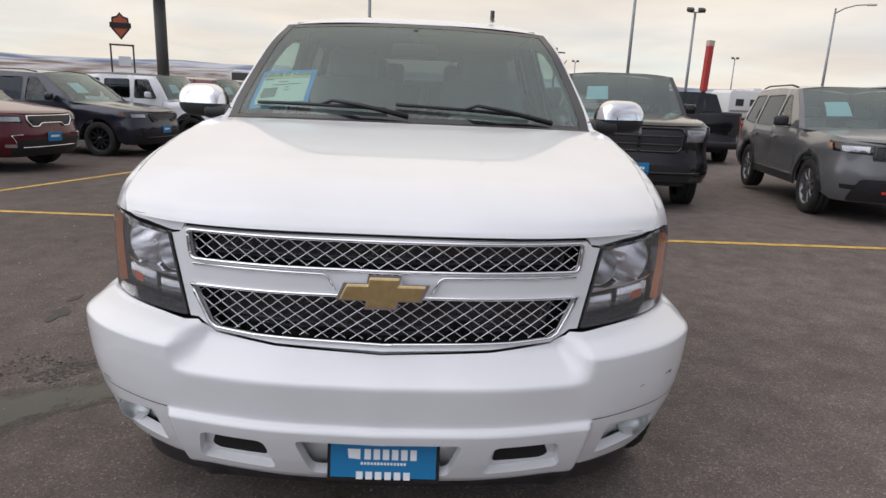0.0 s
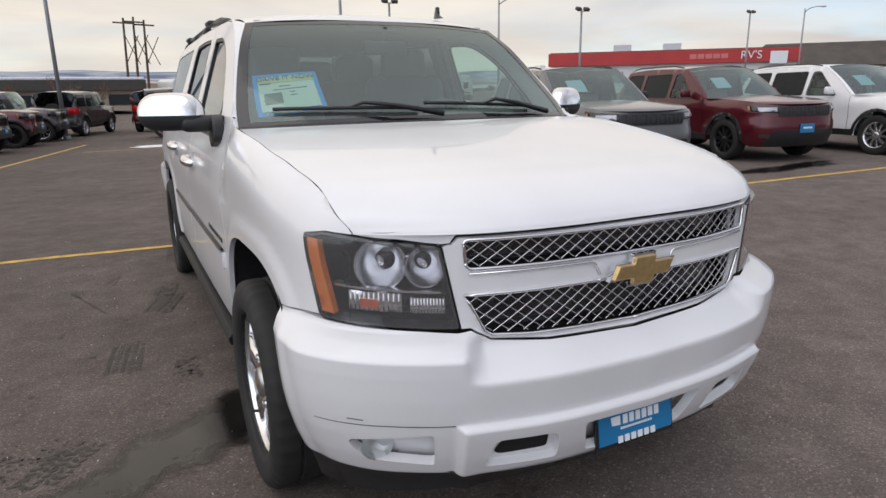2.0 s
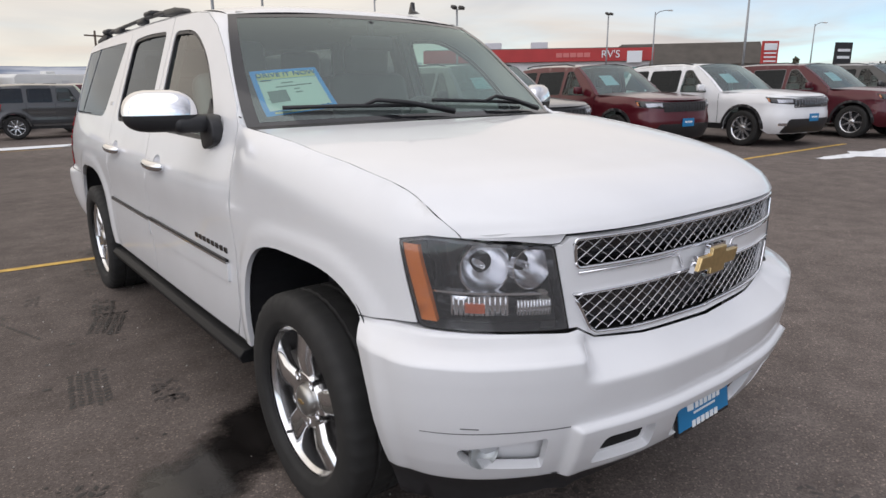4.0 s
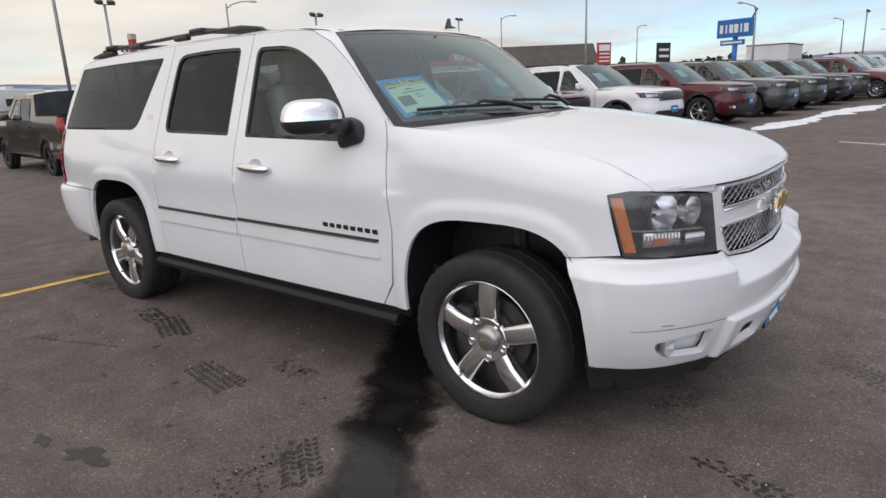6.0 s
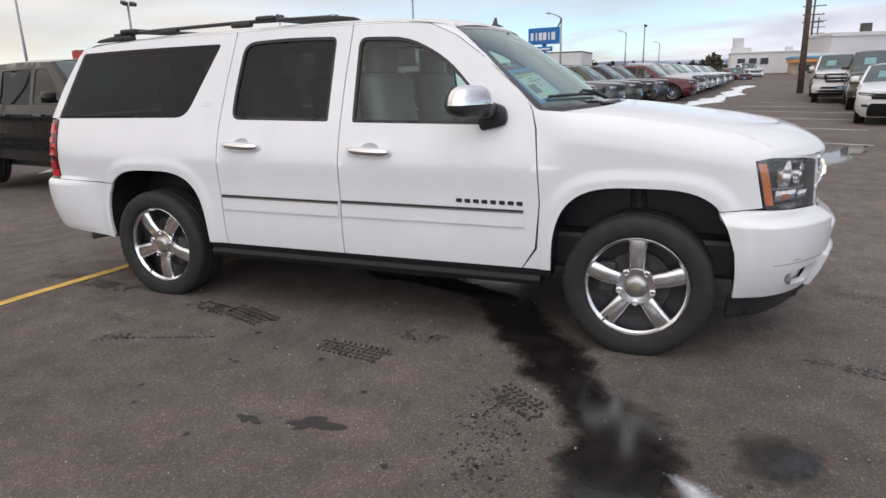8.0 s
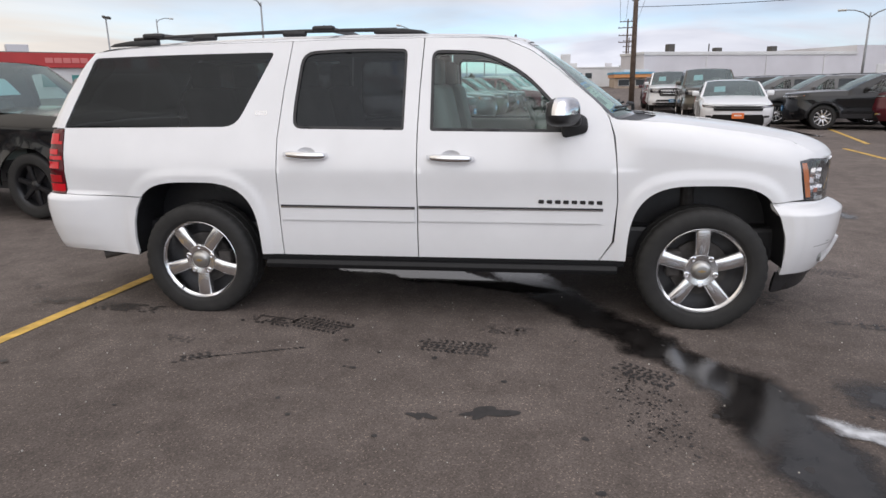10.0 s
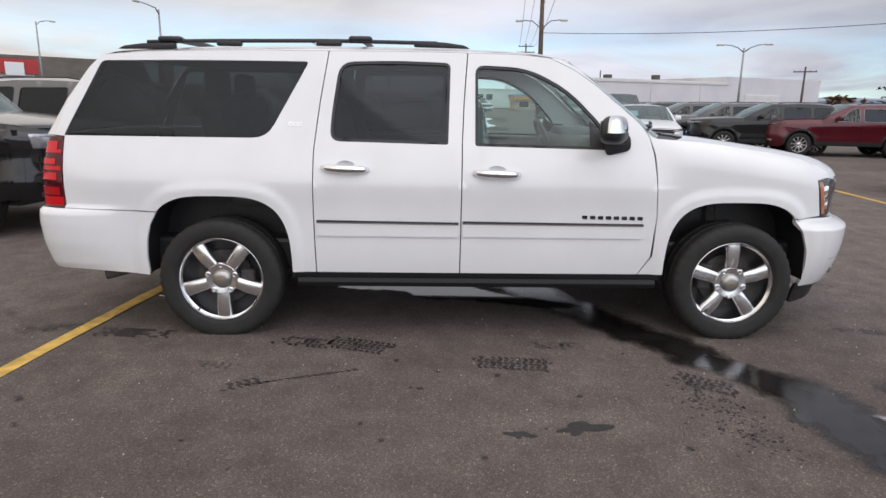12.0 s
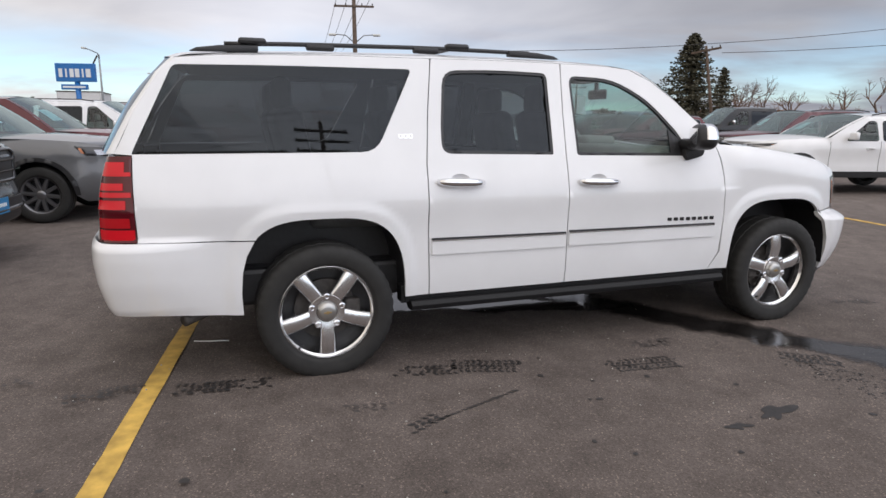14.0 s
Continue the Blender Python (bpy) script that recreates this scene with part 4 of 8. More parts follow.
for s in (-1, 1):
    panel("rear_bumper", [[(s * a, b) for a, b in rb + rb2]], HERO.on(), WHITE, suv, 0.03, 0.02, fine=True)
    tloop = [(s * W(4.249), 0.832), (s * W(4.258), 1.264), (s * wrr(0.82), 1.262), (s * wrr(0.83), 0.834)]
    tlamp = panel("tail_lamp", [tloop], HERO.on(0.006), REDDARK, suv, 0.03, 0.03, "tall red tail lamp")
    for (za, zb, ya, m_) in ((0.842, 0.895, 4.255, REDBRIGHT), (0.905, 0.955, 4.275, REDLENS), (1.00, 1.045, 4.29, REDBRIGHT), (1.06, 1.085, 4.262, REDBRIGHT), (1.095, 1.13, 4.30, REDBRIGHT), (1.165, 1.185, 4.262, REDBRIGHT), (1.185, 1.235, 4.295, REDBRIGHT)):
        panel("lamp_segment", [[(s * W(ya), za), (s * W(ya), zb), (s * wrr(0.84), zb), (s * wrr(0.84), za)]], HERO.on(0.010), m_, tlamp, 0.04, 0.006)
    gate = [(s * wrr(0.82), 0.834), (s * wrr(0.82), 1.272), (s * HERO.length, 1.285), (s * HERO.length, 0.82)]
    panel("tailgate", [gate], HERO.on(), WHITE, suv, 0.06, 0.02)

# under-body, wheel housings and sills
part("underbody", bm_join(bm_box((1.50, 4.6, 0.22), (0, 1.75, 0.50), 0.03), bm_box((1.1, 0.5, 0.25), (0, -0.45, 0.52), 0.02)), BLACKPL, suv)


def tyre_bm(r, rim, width, segs=64, blocks=60):
    """A tyre's section: bead, bulging wall with a shallow step, square shoulder, tread with two grooves."""
    h = width / 2
    d = r - rim
    half = [(rim, 0.78), (rim + 0.010, 0.90), (rim + d * 0.16, 0.955), (rim + d * 0.20, 0.965), (rim + d * 0.45, 1.0), (rim + d * 0.70, 0.985), (r - 0.026, 0.955), (r - 0.010, 0.89), (r - 0.002, 0.78), (r, 0.60), (r, 0.36), (r - 0.008, 0.33), (r - 0.008, 0.27), (r + 0.001, 0.24)]
    prof = [(a, -h * b) for a, b in half] + [(a, h * b) for a, b in half[::-1]]
    return bm_lathe(prof, segs)


def spoke_bm(n, r0, r1, w0, w1, x_out, x_in, segs_dish=0.02):
    """n tapered, crowned spokes in the plane of the wheel; +x is outwards."""
    bms = []
    for i in range(n):
        bm = bmesh.new()
        a = 2 * math.pi * i / n + math.pi / 2
        rows = []
        for r, w, xo in ((r0, w0, x_out - 0.012), ((r0 + r1) / 2, (w0 + w1) / 2, x_out + 0.004), (r1, w1, x_out - segs_dish)):
            rows.append([(xo - 0.016, -w), (xo, -w * 0.70), (xo + 0.001, 0), (xo, w * 0.70), (xo - 0.016, w), (x_in, w * 0.85), (x_in, -w * 0.85)])
        rings = []
        for (r, row) in zip((r0, (r0 + r1) / 2, r1), rows):
            rings.append([bm.verts.new((x, r * math.cos(a) - t * math.sin(a), r * math.sin(a) + t * math.cos(a))) for x, t in row])
        for p, q in zip(rings, rings[1:]):
            for k in range(7):
                bm.faces.new((p[k], p[(k + 1) % 7], q[(k + 1) % 7], q[k]))
        bm.faces.new(rings[0])
        bm.faces.new(rings[-1])
        bmesh.ops.recalc_face_normals(bm, faces=bm.faces)
        bms.append(bm)
    return bms


def hero_wheel(parent, at, sign, spin):
    w = new("wheel")
    w.parent = parent
    w.matrix_basis = Matrix.Translation(at) @ Matrix.Rotation(0 if sign > 0 else math.pi, 4, "Z") @ Matrix.Rotation(spin, 4, "X")
    bm = tyre_bm(0.389, 0.268, 0.272, 120)
    # shoulder blocks of the tread, and the flat where the tyre stands
    up = math.cos(spin)
    for v in bm.verts:
        rr = math.hypot(v.co.y, v.co.z)
        k = int(round((math.atan2(v.co.z, v.co.y) + 2 * math.pi) / (2 * math.pi / 120)))
        if rr > 0.362 and k % 3 == 0:
            f = (rr - 0.005) / rr
            v.co = Vector((v.co.x * 0.985, v.co.y * f, v.co.z * f))
        low = -v.co.z * up
        if low > 0.30:
            v.co.x *= 1 + 0.05 * (low - 0.30) / 0.08
        if low > HUB_Z - 0.001:
            v.co.z = -(HUB_Z - 0.001) * up
    part("tyre", bm, RUBBER, w, "black road tyre", angle=50)
    rim = part("rim", bm_lathe([(0.270, 0.116), (0.277, 0.112), (0.278, 0.106), (0.272, 0.101), (0.264, 0.101), (0.260, 0.094), (0.252, 0.086), (0.247, 0.03), (0.244, -0.10), (0.266, -0.115)], 72), POLISHED, w, "polished five-spoke alloy rim", angle=30)
    for bm in spoke_bm(5, 0.070, 0.258, 0.041, 0.051, 0.096, 0.035, 0.008):
        bmesh.ops.bevel(bm, geom=[e for e in bm.edges if e.calc_length() > 0.08], offset=0.003, segments=1, affect="EDGES")
        part("spoke", bm, POLISHED, rim, angle=35)
    part("hub", bm_lathe([(0.056, 0.078), (0.062, 0.086), (0.084, 0.090), (0.098, 0.092), (0.106, 0.084), (0.110, 0.06), (0.110, 0.03)], 40), POLISHED, rim, angle=40)
    part("centre_cap", bm_lathe([(0.0, 0.111), (0.030, 0.110), (0.048, 0.106), (0.056, 0.098), (0.058, 0.076)], 32), CAPALLOY, rim, "centre cap with a small gold mark", angle=50)
    part("cap_mark", bm_prism([(a * 0.20, b * 0.20) for a, b in tie], 0.003, "x", 0.1095), GOLD, rim)
    for i in range(5):
        a = 2 * math.pi * (i + 0.5) / 5 + math.pi / 2
        bm = bm_lathe([(0.0, 0.074), (0.011, 0.074), (0.013, 0.095), (0.019, 0.093), (0.021, 0.06)], 14)
        bmesh.ops.translate(bm, vec=(0, 0.090 * math.cos(a), 0.090 * math.sin(a)), verts=bm.verts)
        part("lug_pocket", bm, CHROME, rim, angle=40)
        bm = bm_lathe([(0.0, 0.0765), (0.0115, 0.0765), (0.0115, 0.07)], 6)
        bmesh.ops.translate(bm, vec=(0, 0.090 * math.cos(a), 0.090 * math.sin(a)), verts=bm.verts)
        part("lug_nut", bm, DARKMET, rim)
    part("valve_stem", bm_tube([(0.085, 0.0, -0.246 * up), (0.108, 0.0, -0.232 * up)], 0.006, 8), BLACKPL, rim, smooth=True).matrix_basis = Matrix.Rotation(radians(-38), 4, "X")
    part("brake_disc", bm_lathe([(0.07, 0.012), (0.175, 0.012), (0.178, 0.0), (0.175, -0.012), (0.07, -0.012)], 40, closed=True), DARKMET, w, angle=30)
    part("brake_caliper", bm_box((0.07, 0.09, 0.17), (0.02, -0.155, 0.03), 0.015), DARKMET, w)
    part("wheel_dish", bm_lathe([(0.0, -0.03), (0.249, -0.03), (0.249, -0.06), (0.0, -0.06)], 32, closed=True), BLACKPL, w)
    return w


WX = 0.862
HUB_Z = 0.377
for s in (-1, 1):
    hero_wheel(suv, (s * WX, 0.0, HUB_Z), s, 0.0)
    hero_wheel(suv, (s * WX, 3.302, HUB_Z), s, math.pi)
    for yc in (0.0, 3.302):
        # wheel housing liner
        V, F = [], []
        n = 24
        for i in range(n + 1):
            a = math.pi * i / n
            c, k = math.cos(a), math.sin(a)
            yy = yc + 0.468 * math.copysign(abs(c) ** (2 / 3.3), c)
            zz = 0.40 + (0.514 if yc < 1 else 0.524) * abs(k) ** (2 / 3.3)
            V += [(s * 0.945, yy, zz), (s * 0.60, yy, zz), (s * 0.60, yc, 0.39)]
        for i in range(n):
            F += [(3 * i, 3 * i + 1, 3 * i + 4, 3 * i + 3), (3 * i + 1, 3 * i + 2, 3 * i + 5, 3 * i + 4)]
        mesh_ob("wheel_liner", V, F, BLACKPL, suv, False)
    # running board and sill
    part("running_board", bm_prism([(s * 0.985, 0.345), (s * 0.995, 0.375), (s * 0.975, 0.398), (s * 0.90, 0.405), (s * 0.86, 0.37), (s * 0.90, 0.338)], 2.30, "y", 0.510, 0.004), SILLBLK, suv, "black ribbed running board")
    part("sill", bm_box((0.10, 2.40, 0.11), (s * 0.885, 1.66, 0.435), 0.01), SILLBLK, suv)

# ---- details of the white SUV ----
for s in (-1, 1):
    on = HERO.side(s)
    # door handles with their cups
    for y0, y1, zc in ((2.352, 2.640, 1.092), (1.410, 1.698, 1.071)):
        yc_ = (y0 + y1) / 2

        def dish(y, z, yc_=yc_, zc=zc):
            k = ((y - yc_) / 0.066) ** 2 + ((z - zc - 0.010) / 0.042) ** 2
            return HERO.p(s * HERO.w(y), z, -0.003 - 0.026 * max(0.0, 1 - k))

        panel("handle_cup", [handle_cup(yc_, zc, 1.03)], dish, WHITE, suv, 0.010, 0, fine=True)
        ys = np.linspace(y0, y1, 9)
        pts = [HERO.p(s * HERO.w(y), zc - 0.003 + 0.010 * (y - y0) / (y1 - y0), o) for y, o in zip(ys, (0.004, 0.024, 0.034, 0.038, 0.039, 0.038, 0.034, 0.024, 0.004))]
        bm = bm_tube(pts, [0.016, 0.023, 0.025, 0.026, 0.026, 0.026, 0.025, 0.023, 0.016], 12)
        part("door_handle", bm, CHROME, suv, "chrome door handle", smooth=True)
    # side moulding: white rub strip with a bright line and a dark line above
    for y0, y1 in ((0.612, 1.762), (1.788, 2.680)):
        panel("side_moulding", [rounded([(y0, 0.668), (y1, 0.672), (y1, 0.753), (y0, 0.747)], 0.008)], HERO.side(s, 0.011), WHITE, suv, 0.03, 0.012, fine=True)
        panel("chrome_strip", [[(y0, 0.747), (y1, 0.753), (y1, 0.760), (y0, 0.754)]], HERO.side(s, 0.015), POLISHED, suv, 0.03, 0.010, "thin chrome moulding line", fine=True)
        panel("black_strip", [[(y0, 0.754), (y1, 0.760), (y1, 0.772), (y0, 0.764)]], HERO.side(s, 0.013), BLACKPL, suv, 0.03, 0.010, fine=True)
    # model badge as plain bars
    n, b0, b1 = 8, 1.012, 0.607
    for i in range(n):
        a = b0 + (b1 - b0) * (i + 0.12) / n
        b = b0 + (b1 - b0) * (i + 0.80) / n
        z0 = 0.792 - 0.006 * i / n
        q = [(a, z0 + 0.003), (b, z0), (b, z0 + 0.024), (a, z0 + 0.024)]
        panel("badge_bar", [rounded(q, 0.006, 3)], HERO.side(s, 0.004), BADGE, suv, 0.03, 0.004)
    for i in range(3):
        a = 2.850 - 0.03 * i
        q = [(a, 1.347), (a - 0.022, 1.347), (a - 0.022, 1.371), (a, 1.371)]
        panel("trim_badge_bar", [q, inset(q, 0.006)], HERO.side(s, 0.003), CHROME, suv, 0.03, 0.003)
    # mirror: black foot and lower shell, chrome cap, glass
    hm_ = Matrix.Translation((s * 1.090, 0.875, 1.338)) @ Matrix.Rotation(radians(s * 27), 4, "Z")

    def mirror_half(z0, z1, grow=0.0, back=0.062):
        """One half of a rounded mirror head, between two heights."""
        bm = bmesh.new()
        rows = []
        for i in range(9):
            f = i / 8
            k = math.cos(f * math.pi / 2) ** 0.55
            row = []
            for j in range(28):
                a = 2 * math.pi * j / 28
                c, n = math.cos(a), math.sin(a)
                x = (0.146 + grow) * k * math.copysign(abs(c) ** 0.62, c)
                y = (0.080 + grow) * k * math.copysign(abs(n) ** 0.75, n)
                row.append(bm.verts.new((x, min(y, back), z0 + (z1 - z0) * math.sin(f * math.pi / 2))))
            rows.append(row)
        for p, q in zip(rows, rows[1:]):
            for j in range(28):
                bm.faces.new((p[j], p[(j + 1) % 28], q[(j + 1) % 28], q[j]))
        bmesh.ops.remove_doubles(bm, verts=bm.verts, dist=1e-5)
        bmesh.ops.recalc_face_normals(bm, faces=bm.faces)
        bmesh.ops.transform(bm, matrix=hm_, verts=bm.verts)
        return bm

    foot = bm_prism(rounded([(0.715, 1.225), (0.865, 1.190), (0.880, 1.240), (0.865, 1.335), (0.80, 1.345), (0.725, 1.320)], 0.035), s * 0.05, "x", s * 0.892, 0.008)
    mr = part("mirror", bm_join(mirror_half(0.0, -0.066, -0.002), mirror_half(0.0, 0.099, -0.003), foot, bm_box((0.20, 0.125, 0.072), (s * 0.965, 0.830, 1.303), 0.028, 3)), BLACKPL, suv, "door mirror with a chrome cap", angle=50)
    part("mirror_cap", mirror_half(0.003, 0.102, 0.0, 0.012), CHROME, mr, "chrome mirror cap", smooth=True)
    bm = bm_box((0.19, 0.006, 0.10), (0, 0.062, 0.02), 0.002)
    bmesh.ops.transform(bm, matrix=hm_, verts=bm.verts)
    part("mirror_glass", bm, mat("mirror_glass", (0.9, 0.9, 0.9), 0.02, 1.0), mr)
    # black corner piece of the front door window
    panel("mirror_sail", [[(0.85, 1.232), (0.965, 1.236), (0.965, 1.40), (0.90, 1.345), (0.85, 1.29)]], HERO.side(s, -0.006), BLACKPL, suv, 0.05, 0.01)
    # roof rack
    ys = np.linspace(1.78, 3.92, 15)
    rail_pts = [(s * 0.665, y, float(np.interp(y, [1.4, 1.8, 2.6, 3.4, 3.9, 4.05], [1.835, 1.84, 1.847, 1.835, 1.818, 1.806])) + (0.028 if 0 < i < 14 else 0.0)) for i, y in enumerate(ys)]
    rk = part("roof_rail", bm_tube(rail_pts[1:-1], 0.0125, 8), BLACKPL, suv, "black roof rail with feet", smooth=True)
    # long tapered end pieces
    for y0, dy, zz in ((1.72, 1, 1.838), (3.95, -1, 1.806)):
        foot = bm_prism([(y0, zz), (y0 + 0.36 * dy, zz + 0.006), (y0 + 0.36 * dy, zz + 0.042), (y0 + 0.16 * dy, zz + 0.036), (y0 + 0.04 * dy, zz + 0.020)], 0.048, "x", s * 0.665 - 0.024, 0.008)
        part("rail_end", foot, BLACKPL, rk, angle=40)
    for yy in (2.62, 3.25):
        zz = float(np.interp(yy, [1.4, 1.8, 2.6, 3.4, 3.9], [1.835, 1.84, 1.847, 1.835, 1.818]))
        part("rail_foot", bm_box((0.045, 0.16, 0.034), (s * 0.665, yy, zz + 0.012), 0.012), BLACKPL, rk, angle=40)
for yy in (2.42, 3.62):
    zz = float(np.interp(yy, [1.8, 2.6, 3.4, 3.9], [1.84, 1.847, 1.835, 1.818]))
    cb = part("cross_bar", bm_tube([(x, yy, zz + 0.046 + 0.012 * (1 - abs(x) / 0.66)) for x in np.linspace(-0.66, 0.66, 9)], 0.018, 8), BLACKPL, suv, smooth=True)
    for s in (-1, 1):
        part("bar_clamp", bm_box((0.07, 0.15, 0.036), (s * 0.66, yy, zz + 0.042), 0.017), BLACKPL, cb, angle=45)
# shark fin aerial and a small whip base
bm = bm_prism([(1.10, 1.862), (1.20, 1.866), (1.192, 1.882), (1.172, 1.93), (1.158, 1.93), (1.152, 1.885)], 0.024, "x", 0.405, 0.006)
for v in bm.verts:
    v.co.y += 0.03
    v.co.z -= 0.030
part("aerial", bm, GLOSSBLK, suv, "black roof aerial", angle=40)
part("washer_vent", bm_box((0.5, 0.06, 0.01), (0.05, 0.30, 1.302), 0.003), BLACKPL, suv)


def on_screen(u, v, lift=-0.012):
    """A place on the windscreen: u across (-1 to 1), v up (0 to 1)."""
    k = min(int(v * 4), 3)
    t = v * 4 - k
    e = np.array(wst[k][0]) * (1 - t) + np.array(wst[k + 1][0]) * t
    c = np.array(wst[k][1]) * (1 - t) + np.array(wst[k + 1][1]) * t
    w2 = abs(u) ** 2.2
    return np.array((u * e[0], c[1] + (e[1] - c[1]) * w2, c[2] + (e[2] - c[2]) * w2 + lift))


# wipers, lying along the foot of the glass
for x0, x1 in ((-0.10, -0.72), (0.56, -0.06)):
    pts = [tuple(on_screen((x0 + (x1 - x0) * i / 10) / 0.86, 0.085 + 0.05 * i / 10, 0.022)) for i in range(11)]
    wp = part("wiper", bm_tube(pts, 0.009, 6), BLACKPL, suv, "black wiper", smooth=True)
    foot = on_screen((x0 + 0.10) / 0.86, 0.0, 0.03)
    arm = [pts[5], (pts[5][0] + 0.06, pts[5][1] - 0.015, pts[5][2] + 0.022), (pts[2][0], pts[2][1] - 0.03, pts[2][2] + 0.012), tuple(foot)]
    part("wiper_arm", bm_tube(arm, [0.006, 0.009, 0.011, 0.014], 6), BLACKPL, wp, smooth=True)
# price card inside the glass
corner = [(-0.902, 0.150), (-0.565, 0.205), (-0.585, 0.520), (-0.926, 0.515)]


def on_card(a, b, lift):
    p = (np.array(corner[0]) * (1 - a) + np.array(corner[1]) * a) * (1 - b) + (np.array(corner[3]) * (1 - a) + np.array(corner[2]) * a) * b
    return on_screen(p[0], p[1], -0.016 + lift)


def card_patch(name, a0, b0, a1, b1, lift, material, parent, label="", n=4):
    V = [on_card(a0 + (a1 - a0) * i / n, b0 + (b1 - b0) * j / n, lift) for j in range(n + 1) for i in range(n + 1)]
    F = [(j * (n + 1) + i, j * (n + 1) + i + 1, (j + 1) * (n + 1) + i + 1, (j + 1) * (n + 1) + i) for j in range(n) for i in range(n)]
    return mesh_ob(name, V, F, material, parent, True, label)


card = tagged(card_patch("price_card", 0, 0, 1, 1, 0.0, SHEETBLUE, None), "blue-edged price card with green paper inside the windscreen", "sign")
card.matrix_world = pose(0.015, 0, -0.002, -0.2)
card_patch("card_paper", 0.07, 0.12, 0.93, 0.78, 0.002, SHEETGRN, card)
card_patch("card_header", 0.07, 0.79, 0.93, 0.93, 0.002, SHEETYEL, card)
rnd = random.Random(3)
for j in range(6):
    y = 0.76 - j * 0.075
    a0, a1 = ((0.10, 0.26), (0.38, 0.55), (0.28, 0.80), (0.52, 0.60), (0.52, 0.62), (0.12, 0.18))[j]
    card_patch("print_line", a0, y - 0.012, min(a1, 0.9), y + 0.010, 0.004, PRINTGREY, card, n=1)
card_patch("print_block", 0.14, 0.30, 0.40, 0.54, 0.004, PRINTGREY, card, n=1)
card_patch("card_footer", 0.12, 0.025, 0.88, 0.085, 0.002, SHEETYEL, card, n=2)


def lettering(name, text, size, m, material, parent, depth=0.001):
    cu = bpy.data.curves.new(name, "FONT")
    cu.body, cu.size, cu.extrude, cu.align_x, cu.align_y = text, size, depth, "CENTER", "CENTER"
    ob = new(name, cu)
    me = bpy.data.meshes.new_from_object(ob)
    bpy.data.objects.remove(ob)
    me.materials.append(material)
    o = new(name, me)
    o.parent = parent
    o.matrix_basis = m
    return o


def card_frame(a, b, lift):
    o, px, pz = Vector(on_card(a, b, lift)), Vector(on_card(a + 0.05, b, lift)), Vector(on_card(a, b + 0.05, lift))
    xa = (px - o).normalized()
    na = xa.cross(pz - o).normalized()
    ya = na.cross(xa)
    return Matrix.Translation(o) @ Matrix((xa, ya, na)).transposed().to_4x4()


lettering("card_words", "DRIVE IT NOW", 0.038, card_frame(0.5, 0.86, 0.006), PLATEBLUE, card)
lettering("card_words", "VALUE AUTO VEHICLE", 0.022, card_frame(0.5, 0.055, 0.006), PLATEBLUE, card)

# cabin
part("cabin_floor", bm_join(bm_box((1.66, 2.1, 0.10), (0, 1.72, 0.62)), bm_box((1.66, 0.06, 0.6), (0, 0.64, 0.80)), bm_box((1.16, 1.5, 0.10), (0, 3.5, 0.62))), CABIN, suv)
dash = bm_box((1.58, 0.46, 0.20), (0, 0.80, 1.17), 0.06, 3)
part("dashboard", bm_join(dash, bm_box((0.44, 0.30, 0.10), (0.40, 0.80, 1.28), 0.04, 2), bm_box((0.30, 0.5, 0.50), (0, 0.95, 0.90), 0.05, 2)), CABIN, suv, "grey dashboard", angle=50)
sw = bm_lathe([(0.190 + 0.018 * math.cos(a), 0.018 * math.sin(a)) for a in np.linspace(0, 2 * math.pi, 9)[:-1]], 30, "y", closed=True)
hubm = bm_join(sw, bm_box((0.16, 0.05, 0.12), (0, 0.01, 0), 0.02), bm_box((0.34, 0.02, 0.03), (0, 0.01, 0), 0.008), bm_box((0.03, 0.02, 0.18), (0, 0.01, -0.09), 0.008))
bmesh.ops.transform(hubm, matrix=Matrix.Translation((0.40, 1.02, 1.20)) @ Matrix.Rotation(radians(-25), 4, "X"), verts=hubm.verts)
part("steering_wheel", hubm, CABIN, suv, "dark steering wheel", angle=50)


def seat(x, y, w=0.54):
    st_ = part("seat", bm_join(bm_box((w, 0.55, 0.18), (x, y - 0.28, 0.88), 0.06, 3), bm_box((w, 0.17, 0.66), (x, y + 0.03, 1.20), 0.07, 3, rot=Matrix.Rotation(radians(-12), 4, "X")), bm_box((0.30, 0.11, 0.20), (x, y + 0.10, 1.60), 0.045, 3), bm_box((0.10, 0.02, 0.12), (x, y + 0.10, 1.50))), SEATMAT, suv, "grey leather seat", angle=50)
    return st_


for x in (-0.42, 0.42):
    seat(x, 1.62)
    seat(x, 2.55)
seat(-0.33, 3.35, 0.6)
seat(0.33, 3.35, 0.6)
part("headliner", bm_box((1.30, 2.9, 0.02), (0, 2.55, 1.775), 0.008), HEADLINER, suv)
part("inner_mirror", bm_join(bm_box((0.25, 0.03, 0.075), (0.0, 0.98, 1.655), 0.02), bm_box((0.03, 0.03, 0.10), (0, 0.99, 1.71), 0.008)), BLACKPL, suv, "inside mirror", angle=50)
part("console_pod", bm_box((0.30, 0.14, 0.05), (0, 1.10, 1.765), 0.02), CABIN, suv, angle=50)
for s in (-1, 1):
    part("door_lining", bm_box((0.05, 2.05, 0.58), (s * 0.83, 1.70, 0.94), 0.02), CABIN, suv)
    part("belt_pillar", bm_box((0.05, 0.10, 0.55), (s * 0.76, 1.80, 1.50), 0.02, rot=Matrix.Rotation(radians(s * -18), 4, "Y")), CABIN, suv)
